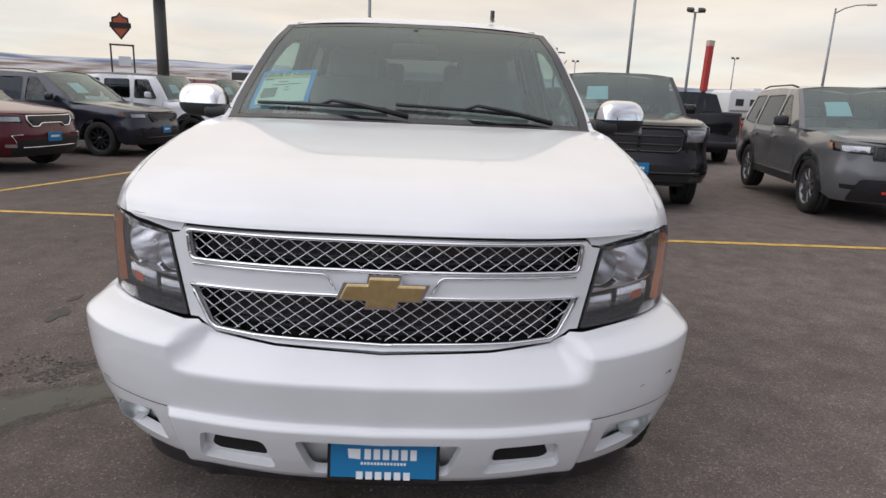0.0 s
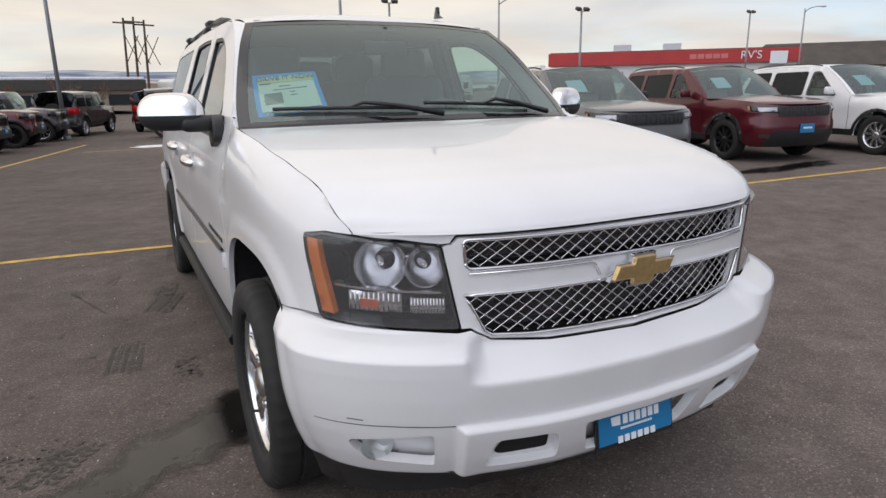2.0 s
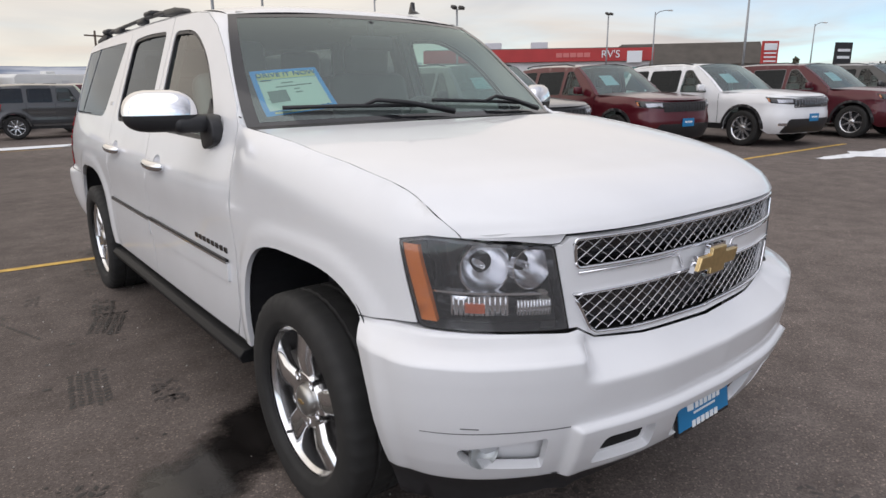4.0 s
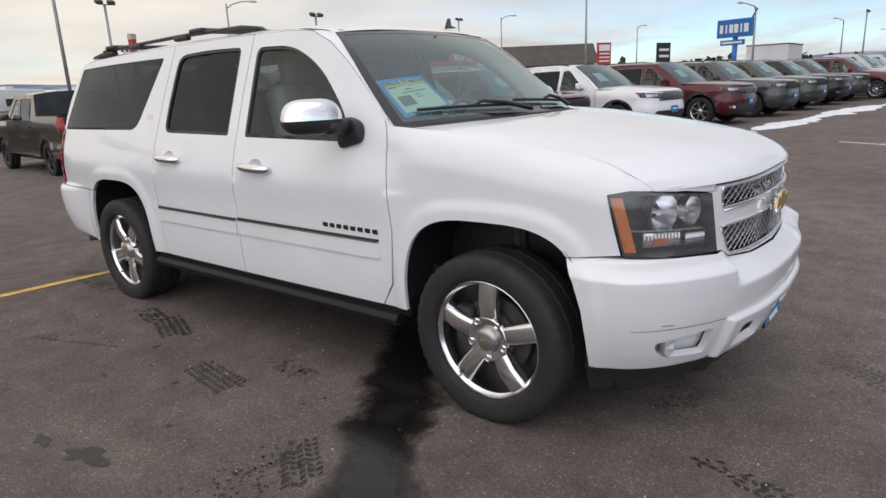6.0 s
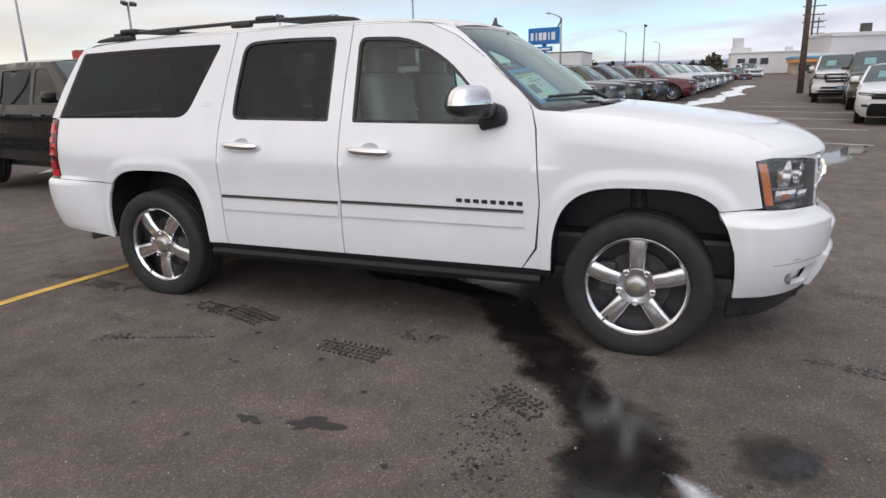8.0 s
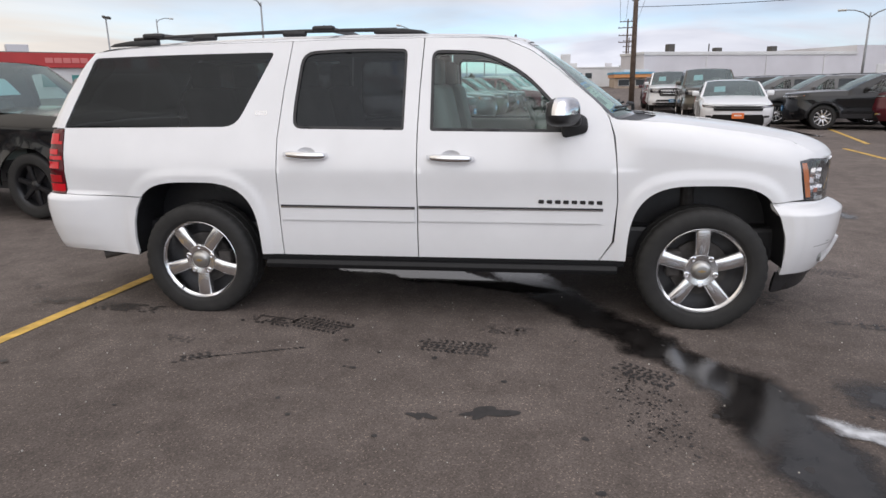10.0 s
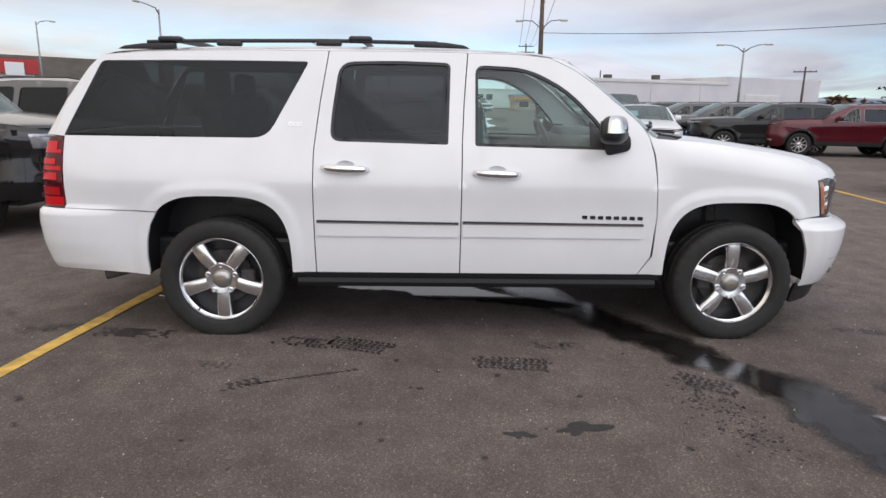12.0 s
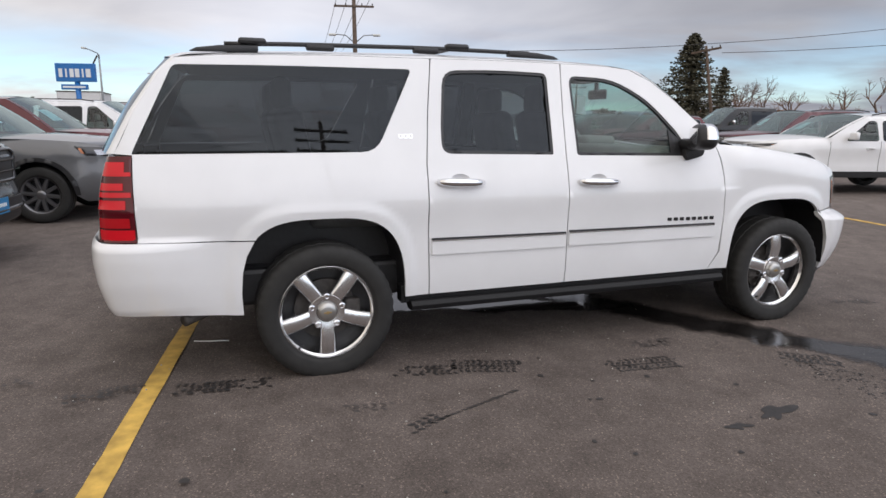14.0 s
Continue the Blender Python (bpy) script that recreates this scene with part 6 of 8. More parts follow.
DIMLAMP = mat("clear_lamp", (0.42, 0.42, 0.44), 0.25, 0.8)
DULLAMBER = mat("dull_amber_lens", (0.42, 0.13, 0.03), 0.2, coat=0.5)
SHEETCARD = mat("price_sheet_paper", (0.62, 0.84, 0.95), 0.5)
SPEC_SUV = dict(fo=0.93, wb=2.915, ro=0.98, hw=0.955, rw=0.375, belt=1.10, roof=1.745, hood_f=1.02, hood_b=1.12, y_cowl=0.60, y_wt=1.40, y_rt=3.40, y_rb=3.68, z_rb=1.12,
                wins=[(0.95, 1.68), (1.78, 2.68), (2.78, 3.46)], doors=[0.62, 1.73, 2.73], kick=0.05, slots=True, cladding=True, rails=True, sill=0.34, under=0.28, grille_w=0.60, grille_h=0.215, chin=0.30)
SPEC_MUSCLE_SUV = dict(SPEC_SUV, wb=3.04, ro=1.10, fo=0.96, roof=1.78, belt=1.13, hood_f=0.99, hood_b=1.14, y_rt=3.55, y_rb=3.95, wins=[(0.98, 1.72), (1.82, 2.72), (2.82, 3.62)], doors=[0.62, 1.77, 2.77], slots=False, face="notched", grille_w=0.50, grille_h=0.21, cladding=False)
SPEC_PICKUP = dict(fo=1.02, wb=3.57, ro=1.25, hw=0.99, rw=0.40, belt=1.27, roof=1.93, hood_f=1.17, hood_b=1.29, y_cowl=0.72, y_wt=1.40, y_rt=2.85, y_rb=3.12, z_rb=1.35, bed=1.38,
                   wins=[(1.02, 1.80), (1.90, 2.72)], doors=[0.74, 1.85, 2.82], sill=0.46, under=0.42, grille_w=0.58, grille_h=0.34, lamp_h=0.22, corner=0.8, lean=0.26, plate_z=0.60, flare=0.03, face="truck")
SPEC_SEDAN = dict(fo=0.98, wb=3.05, ro=1.02, hw=0.945, rw=0.345, belt=0.97, roof=1.47, hood_f=0.80, hood_b=0.98, y_cowl=0.70, y_wt=1.62, y_rt=2.65, y_rb=3.55, z_rb=1.03, wins=[(1.15, 1.85), (1.95, 2.95)],
                  doors=[0.75, 1.90, 2.80], sill=0.28, under=0.20, grille_w=0.66, grille_h=0.17, lamp_h=0.09, lean=0.40, plate_z=0.50, kick=0.04, gate=0.1, gmat=INKBLACK, chin=0.33)
SPEC_WRANGLER = dict(fo=0.62, wb=2.95, ro=0.66, hw=0.86, rw=0.40, belt=1.22, roof=1.86, hood_f=1.14, hood_b=1.20, y_cowl=0.72, y_wt=1.05, y_rt=3.50, y_rb=3.58, z_rb=1.22, wins=[(0.98, 1.62), (1.75, 2.50), (2.62, 3.42)],
                     doors=[0.80, 1.68, 2.56], sill=0.52, under=0.46, corner=0.45, lean=0.10, slots=True, grille_w=0.42, grille_h=0.34, cladding=True, flare=0.05, lamp_h=0.20, plate_z=0.66, gate=0.05)


def nosed(x, y, turn):
    """A place for a vehicle's front axle; turn 0 points its nose to the south (-y), positive turns it to the east."""
    c, s_ = math.cos(radians(turn)), math.sin(radians(turn))
    z = ground_z(x, y)
    return pose(x, y, z, 0, 0, turn) @ pose(0, 0, 0, 0, math.degrees(math.atan(-0.015 * math.exp(-max(0.0, x - 1.5) / 10))) * c if x > 3 else 0, 0)


RED_P = paint("dark_red_paint", (0.085, 0.006, 0.013), 0.28, 0.2, 0.3)
RED2_P = paint("maroon_paint", (0.075, 0.006, 0.013), 0.3, 0.2, 0.3)
GREY_P = paint("cement_grey_paint", (0.105, 0.107, 0.113), 0.35)
DGREY_P = paint("granite_grey_paint", (0.060, 0.060, 0.062), 0.3, 0.4)
GREEN_P = paint("olive_green_paint", (0.045, 0.055, 0.035), 0.32, 0.3)
BLACK_P = paint("black_paint", (0.007, 0.007, 0.008), 0.25, 0.0, 0.15)
NAVY_P = paint("slate_blue_paint", (0.020, 0.023, 0.036), 0.28, 0.4)
SILVER_P = paint("silver_paint", (0.42, 0.42, 0.44), 0.3, 0.6)
BROWN_P = paint("bronze_brown_paint", (0.07, 0.06, 0.045), 0.3, 0.5)
BRIGHTRIM = mat("bright_alloy", (0.62, 0.62, 0.63), 0.25, 0.9)
BLACKRIM = mat("black_alloy", (0.02, 0.02, 0.022), 0.3, 0.4)
ORANGEPL = mat("orange_plate", (0.70, 0.16, 0.03), 0.4)

GC = dict(SPEC_SUV)
EAST = "vehicles in the east row"
suv_grey = make_car("suv", "cement grey SUV with black cladding and grey wheels", "car", dict(GC, gtrim=GLOSSBLK, mirror=BLACKPL), GREY_P, GREYALLOY, 10, EAST)
suv_grey.matrix_world = nosed(6.18, 5.90, -11)
for sg in (-1, 1):
    sh_ = bg_shell(GC)
    hk = part("tow_hook", bm_box((0.10, 0.03, 0.035), (sg * 0.36, sh_.p(0.36, 0.42)[1] - 0.01, 0.42), 0.01), mat("red_hook", (0.5, 0.02, 0.02), 0.4), suv_grey, "red tow hook")
suv_red = make_car("suv", "dark red SUV with black wheels and a black grille", "car", dict(GC, gtrim=DARKMET, mirror=RED_P), RED_P, BLACKRIM, 10, EAST)
suv_red.matrix_world = nosed(9.75, 5.85, -10)
suv_white = make_car("suv", "white SUV with black arches and bright alloy wheels", "car", dict(GC, gtrim=CHROME), WHITE, BRIGHTRIM, 10, EAST)
suv_white.matrix_world = nosed(12.6, 4.75, -9)
suv_red2 = make_car("suv", "maroon SUV with chrome grille slots and bright wheels", "car", dict(GC, gtrim=CHROME, wtrim=GREYALLOY), RED2_P, BRIGHTRIM, 7, EAST)
suv_red2.matrix_world = nosed(15.9, 3.85, -8)
suv_dgrey = make_car("suv", "granite grey SUV with dark wheels", "car", dict(GC, gtrim=DARKMET), DGREY_P, GREYALLOY, 10, EAST)
suv_dgrey.matrix_world = nosed(19.0, 3.35, -7)
suv_green = make_car("suv", "olive green SUV with dark wheels", "car", dict(GC, gtrim=DARKMET), GREEN_P, BLACKRIM, 10, EAST)
suv_green.matrix_world = nosed(22.2, 3.05, -7)
suv_black = make_car("suv", "black SUV with chrome grille slots", "car", dict(GC, gtrim=CHROME), BLACK_P, BRIGHTRIM, 7, EAST)
suv_black.matrix_world = nosed(25.4, 2.7, -7)
copy_thing(suv_dgrey, nosed(28.4, 2.4, -7))
big_red = make_car("suv", "dark red three-row SUV with silver wheels", "car", dict(SPEC_MUSCLE_SUV), RED_P, BRIGHTRIM, 10, EAST)
big_red.matrix_world = nosed(30.6, 1.2, -6)

# pickups
PK = dict(SPEC_PICKUP, amber=False)
ram = make_car("pickup", "glossy black crew-cab pickup with a large black grille", "pickup", dict(PK, gtrim=DARKMET), BLACK_P, BLACKRIM, 6, EAST)
ram.matrix_world = nosed(2.98, 6.93, -8)
back = make_car("pickup", "dark brown crew-cab pickup parked tail to tail", "pickup", dict(PK, gtrim=CHROME, sheet=False), BROWN_P, BLACKRIM, 6, "pickups in the back row")
back.matrix_world = nosed(3.96, 18.24, 176)
back2 = make_car("pickup", "black crew-cab pickup with red tail lamps, tail outward", "pickup", dict(PK, gtrim=CHROME, sheet=False, bumper=BLACKPL), BLACK_P, BLACKRIM, 6, "pickups in the back row")
back2.matrix_world = nosed(7.65, 18.98, 174)
white_pk = make_car("pickup", "white crew-cab pickup facing the aisle", "pickup", dict(PK, gtrim=CHROME), WHITE, BRIGHTRIM, 6, "pickups by the warehouse")
white_pk.matrix_world = nosed(26.5, -5.3, -98)
grey_pk = make_car("pickup", "bronze grey crew-cab pickup facing the aisle", "pickup", dict(PK, gtrim=CHROME), BROWN_P, BRIGHTRIM, 6, "pickups by the warehouse")
grey_pk.matrix_world = nosed(20.9, -5.6, -98)
silver_pk = make_car("pickup", "silver crew-cab pickup in a long row", "pickup", dict(PK, gtrim=CHROME), SILVER_P, BRIGHTRIM, 6, EAST)
silver_pk.matrix_world = nosed(33.8, 1.0, -6)
# the row runs on to the east: lighter cars and pickups
line = [suv_white, silver_pk, white_pk, suv_dgrey, white_pk, silver_pk, suv_black, white_pk, silver_pk, suv_red2, white_pk, silver_pk, suv_dgrey]
for i, c in enumerate(line):
    x = 36.8 + 2.95 * i
    copy_thing(c, nosed(x, 1.0 - 0.075 * (x - 33.8), -6))
copy_thing(suv_red, nosed(74.0, -3.6, -70))
copy_thing(white_pk, nosed(80.0, -5.0, -70))
copy_thing(suv_red2, nosed(33.0, -6.0, -98))

# west row: nose to the aisle
durango = make_car("suv", "dark red three-row SUV with a chrome grille rim", "car", dict(SPEC_MUSCLE_SUV, gtrim=CHROME), RED_P, BLACKRIM, 10, "vehicles in the west row")
durango.matrix_world = nosed(-7.45, 8.84, 80)
navy = make_car("suv", "slate blue three-row SUV with black wheels", "car", dict(SPEC_MUSCLE_SUV, gtrim=GLOSSBLK), NAVY_P, BLACKRIM, 10, "vehicles in the west row")
navy.matrix_world = nosed(-6.96, 12.33, 80)
WR = dict(SPEC_WRANGLER)
wr_white = make_car("off_roader", "white boxy off-roader with a black hard top", "car", dict(WR, gtrim=GLOSSBLK, roofmat=BLACKPL), WHITE, BLACKRIM, 8, "vehicles in the west row")
wr_white.matrix_world = nosed(-6.09, 15.27, 80)
wr_red = make_car("off_roader", "dark red boxy off-roader", "car", dict(WR, gtrim=GLOSSBLK), RED_P, BLACKRIM, 8, "vehicles in the west row")
wr_red.matrix_world = nosed(-5.52, 18.06, 80)
wr_grey = make_car("off_roader", "granite grey boxy off-roader with bright wheels", "car", dict(WR, gtrim=GLOSSBLK), DGREY_P, BRIGHTRIM, 8, "vehicles in the west row")
wr_grey.matrix_world = nosed(-4.8, 20.86, 80)
copy_thing(wr_red, nosed(-4.1, 23.7, 80))
copy_thing(wr_grey, nosed(-3.5, 26.5, 80))
copy_thing(wr_red, nosed(1.3, 33.4, 165))
copy_thing(wr_grey, nosed(3.5, 25.2, 82))
copy_thing(wr_red, nosed(5.6, 27.9, 82))
far_w = copy_thing(wr_grey, nosed(-2.1, 31.9, 160))
part("spare_wheel", (lambda b: (bmesh.ops.translate(b, vec=(0, 3.72, 0.98), verts=b.verts), b)[1])(bm_lathe([(0.0, 0.10), (0.24, 0.10), (0.27, 0.09), (0.38, 0.11), (0.40, 0.05), (0.40, -0.05), (0.38, -0.1), (0, -0.1)], 28, "y")), RUBBER, far_w, "black spare wheel on the tail", angle=40)
far_w["label"] = "granite grey boxy off-roader seen from its spare wheel"

# south row: nose to the north
CH = dict(GC, fo=0.93, wb=2.72, ro=0.97, roof=1.61, rw=0.355, belt=1.06, wins=[(0.95, 1.62), (1.72, 2.50), (2.58, 3.16)], doors=[0.62, 1.67, 2.55], y_rt=3.10, y_rb=3.42, lamp_h=0.08, grille_h=0.12)
SOUTH = "vehicles in the south row"
ch_red = make_car("crossover", "dark red crossover with chrome window trim", "car", dict(CH, gtrim=CHROME, wtrim=GREYALLOY), RED_P, BRIGHTRIM, 10, SOUTH)
ch_red.matrix_world = nosed(15.6, -9.6, 168)
ch_black = make_car("crossover", "black crossover with bright wheels", "car", dict(CH, gtrim=CHROME), BLACK_P, BRIGHTRIM, 10, SOUTH)
ch_black.matrix_world = nosed(16.4, -7.6, 168)
ch_grey = make_car("crossover", "granite grey crossover with bright wheels", "car", dict(CH, gtrim=DARKMET), DGREY_P, BRIGHTRIM, 10, SOUTH)
ch_grey.matrix_world = nosed(19.0, -7.2, 168)
copy_thing(ch_grey, nosed(21.8, -6.9, 168))
copy_thing(ch_black, nosed(24.6, -6.6, 168))
copy_thing(ch_grey, nosed(27.5, -6.4, 168))
ch_white = make_car("crossover", "white crossover with dark glass and chrome grille slots", "car", dict(CH, gtrim=CHROME, wtrim=BLACKPL), WHITE, BRIGHTRIM, 10, SOUTH)
ch_white.matrix_world = nosed(6.15, -7.4, 164)
copy_thing(suv_red2, nosed(10.3, -10.6, 166))
black_pk = make_car("pickup", "black crew-cab pickup with chrome mirrors", "pickup", dict(PK, gtrim=CHROME, mirror=CHROME), BLACK_P, BRIGHTRIM, 6, SOUTH)
black_pk.matrix_world = nosed(15.6, -13.2, 164)
sedan = make_car("sedan", "white sedan with a black grille and an orange plate", "car", dict(SPEC_SEDAN, platemat=ORANGEPL, gtrim=BLACKPL), WHITE, BLACKRIM, 7)
sedan.matrix_world = nosed(14.9, -4.75, -101)

# ---- painted lines, water, snow and tyre prints on the lot ----
YELLOW = mat("worn_yellow_paint", (0.52, 0.33, 0.07), 0.75, var=0.35, vscale=9, bump=0.4, bscale=150, bdist=0.003)
WHITELINE = mat("worn_white_paint", (0.55, 0.54, 0.52), 0.75, var=0.3, vscale=6)
SNOW = mat("old_snow", (0.78, 0.80, 0.83), 0.6, var=0.12, vscale=5, bump=0.8, bscale=14, bdist=0.05)
WET = mat("wet_asphalt", (0.013, 0.0115, 0.011), 0.15, spec=0.45, var=0.45, vscale=9, bump=0.14, bscale=70, bdist=0.003)
WATER = mat("puddle_water", (0.030, 0.028, 0.027), 0.04, spec=0.5, bump=0.05, bscale=3, bdist=0.01)
DRYING = mat("drying_print", (0.060, 0.051, 0.047), 0.75, var=0.3, vscale=30)
DAMP = mat("damp_print", (0.022, 0.019, 0.018), 0.55, var=0.3, vscale=30)


def flat_patch(name, outline, material, z, label="", category="", kind="structure", step=0.25):
    return tagged(panel(name, [outline], lambda a, b: np.array((a, b, ground_z(a, b) + z)), material, None, step, 0, centre=(0, 0, -50)), label, category, kind=kind)


def soft_edge(m_):
    """Lets a patch thin out raggedly towards its rim."""
    nt = m_.node_tree
    out = next(n for n in nt.nodes if n.type == "OUTPUT_MATERIAL")
    b_ = nt.nodes["Principled BSDF"]
    at = nt.nodes.new("ShaderNodeAttribute")
    at.attribute_name = "core"
    tcn = nt.nodes.new("ShaderNodeTexCoord")
    no = nt.nodes.new("ShaderNodeTexNoise")
    no.inputs["Scale"].default_value, no.inputs["Detail"].default_value, no.inputs["Roughness"].default_value = 9.0, 8, 0.7
    nt.links.new(tcn.outputs["Object"], no.inputs["Vector"])
    su = nt.nodes.new("ShaderNodeMath")
    su.operation = "MULTIPLY_ADD"
    nt.links.new(no.outputs["Fac"], su.inputs[0])
    su.inputs[1].default_value = 1.6
    nt.links.new(at.outputs["Fac"], su.inputs[2])
    mr = nt.nodes.new("ShaderNodeMapRange")
    mr.inputs[1].default_value, mr.inputs[2].default_value = 0.9, 1.6
    nt.links.new(su.outputs[0], mr.inputs[0])
    tr = nt.nodes.new("ShaderNodeBsdfTransparent")
    mx = nt.nodes.new("ShaderNodeMixShader")
    nt.links.new(mr.outputs[0], mx.inputs[0])
    nt.links.new(tr.outputs[0], mx.inputs[1])
    nt.links.new(b_.outputs[0], mx.inputs[2])
    nt.links.new(mx.outputs[0], out.inputs[0])
    return m_


def add_core(ob, outline, width):
    """Stores how far inside its outline each corner of a patch lies."""
    b_ = np.array(refine(outline, 0.05))
    co = np.array([v.co[:2] for v in ob.data.vertices])
    d = np.full(len(co), 9.0)
    for s_ in range(0, len(b_), 100):
        d = np.minimum(d, np.sqrt(((co[:, None] - b_[None, s_ : s_ + 100]) ** 2).sum(2)).min(1))
    at = ob.data.attributes.new("core", "FLOAT", "POINT")
    at.data.foreach_set("value", np.clip(d / width, 0, 1).astype(np.float32))
    return ob


def wet_patch(name, outline, material, z, label, width=0.10, step=0.05):
    return add_core(flat_patch(name, outline, material, z, label, "water", step=step), outline, width)


def stripe(x0, y0, x1, y1, w, material=None, z=0.004):
    d = np.array((x1 - x0, y1 - y0))
    n = np.array((-d[1], d[0])) / np.linalg.norm(d) * w / 2
    rs = random.Random(int(x0 * 17 + y0 * 31))
    k = max(2, int(np.linalg.norm(d) / 0.12))
    a = [(x0 + d[0] * i / k + n[0] * (1 + 0.06 * rs.uniform(-1, 1)), y0 + d[1] * i / k + n[1] * (1 + 0.06 * rs.uniform(-1, 1))) for i in range(k + 1)]
    b = [(x0 + d[0] * i / k - n[0] * (1 + 0.06 * rs.uniform(-1, 1)), y0 + d[1] * i / k - n[1] * (1 + 0.06 * rs.uniform(-1, 1))) for i in range(k + 1)]
    return flat_patch("bay_line", a + b[::-1], material or YELLOW, z, "worn yellow painted bay line" if material is None else "worn white painted line", "road marking", step=0.3)


stripe(-7.0, 4.66, -1.9, 4.40, 0.105)
stripe(-1.9, 4.40, 0.3, 4.085, 0.105)
stripe(0.3, 4.085, 13.5, 3.50, 0.105)
stripe(-5.95, 5.2, -4.2, 13.8, 0.11)
stripe(-4.2, 13.8, -2.2, 23.0, 0.11)
stripe(-2.2, 19.5, 6.0, 20.2, 0.10)
stripe(0.5, -5.15, 10.0, -5.65, 0.11)
stripe(11.0, -6.6, 24.5, -9.9, 0.11)
for i in range(6):
    stripe(11.2 + 3.2 * i, 0.2 - 0.5 * i, 9.6 + 3.2 * i, -3.2 - 0.5 * i, 0.10, WHITELINE)


def blot(cx, cy, rx, ry, turn, seed, rough=0.35, n=40):
    rs = np.random.RandomState(seed)
    ph = rs.uniform(0, 6.28, 6)
    am = rs.uniform(0.3, 1.0, 6) * rough / np.array([1.2, 1.6, 2.2, 3, 4, 5])
    out = []
    for i in range(n):
        a = 2 * math.pi * i / n
        k = 1 + sum(am[j] * math.sin((j + 2) * a + ph[j]) for j in range(6))
        x, y = rx * k * math.cos(a), ry * k * math.sin(a)
        c, s_ = math.cos(radians(turn)), math.sin(radians(turn))
        out.append((cx + x * c - y * s_, cy + x * s_ + y * c))
    return out


def ragged(points, widths, seed, rough=0.3, n=8):
    """A wandering band through points, with a ragged edge."""
    c = smooth_line(points, n)
    w = smooth_line([[k] for k in widths], n)[:, 0]
    rs = np.random.RandomState(seed)
    t = np.gradient(c, axis=0)
    t /= np.linalg.norm(t, axis=1)[:, None]
    nn = np.stack([-t[:, 1], t[:, 0]], 1)
    noise1 = np.convolve(rs.uniform(-1, 1, len(c) + 4), [0.25, 0.5, 0.5, 0.5, 0.25], "valid")[: len(c)] * rough
    noise2 = np.convolve(rs.uniform(-1, 1, len(c) + 4), [0.25, 0.5, 0.5, 0.5, 0.25], "valid")[: len(c)] * rough
    a = c + nn * (w * (1 + noise1))[:, None]
    b = c - nn * (w * (1 + noise2))[:, None]
    return [tuple(v) for v in a] + [tuple(v) for v in b[::-1]]


soft_edge(WET)
soft_edge(WATER)
ICE = soft_edge(mat("thin_slush", (0.46, 0.47, 0.49), 0.35, var=0.35, vscale=14, bump=0.4, bscale=40))
def frayed(points, seed, amp=0.03, step=0.05):
    """A closed outline with a fine uneven edge."""
    rs_ = np.random.RandomState(seed)
    b_ = np.array(refine([tuple(p) for p in smooth_line(points + points[:1], 6)[:-1]], step))
    k = np.convolve(np.r_[rs_.uniform(-1, 1, len(b_) + 2)], [0.3, 0.4, 0.3], "valid")
    t_ = np.roll(b_, -1, 0) - np.roll(b_, 1, 0)
    t_ /= np.linalg.norm(t_, axis=1)[:, None] + 1e-9
    return [tuple(p) for p in b_ + np.stack([-t_[:, 1], t_[:, 0]], 1) * (k * amp)[:, None]]


STREAK = [(0.75, 1.75), (0.10, 1.42), (-0.55, 1.08), (-0.92, 0.85), (-1.22, 0.64), (-1.43, 0.53), (-1.53, 0.37), (-1.70, 0.31), (-1.85, 0.21), (-2.08, 0.23), (-2.30, 0.17), (-2.55, 0.12), (-2.80, -0.05), (-2.75, -0.35), (-2.40, -0.40),
          (-2.03, -0.34), (-1.78, -0.325), (-1.58, -0.21), (-1.45, -0.06), (-1.30, 0.05), (-0.98, 0.22), (-0.50, 0.55), (0.10, 0.85), (0.75, 1.05)]
wet_patch("wet_streak", frayed(STREAK, 5, 0.035), WET, 0.0022, "dark wet streak of run-off water across the asphalt", 0.16, 0.04)
wet_patch("slush_patch", frayed([(-2.04, -0.22), (-2.04, -0.34), (-2.12, -0.47), (-2.17, -0.62), (-2.30, -0.85), (-2.52, -0.88), (-2.40, -0.60), (-2.26, -0.36), (-2.14, -0.25)], 3, 0.02, 0.03), ICE, 0.009, "thin pale slush at the rim of the puddle", 0.08, 0.02)
wet_patch("wet_patch", frayed([(-1.62, -0.48), (-1.60, -0.66), (-1.68, -0.86), (-1.95, -0.78), (-2.02, -0.52), (-1.82, -0.45)], 29, 0.03), WET, 0.0026, "grey damp patch beside the streak", 0.20, 0.04)
wet_patch("puddle", frayed([(0.75, 2.45), (0.15, 2.75), (0.02, 2.25), (-0.16, 2.0), (-0.26, 1.5), (-0.40, 1.10), (-0.28, 0.82), (0.10, 1.50), (0.5, 1.8)], 11, 0.03), WATER, 0.004, "narrow strip of water under the SUV", 0.06, 0.05)
flat_patch("wet_blot", blot(-2.17, 1.235, 0.105, 0.055, 110, 2, 0.6), DAMP, 0.003, "small wet blot on the asphalt", "stain")
flat_patch("wet_blot", blot(-2.235, 1.545, 0.055, 0.030, 60, 4, 0.6), DAMP, 0.003, "small wet blot on the asphalt", "stain")
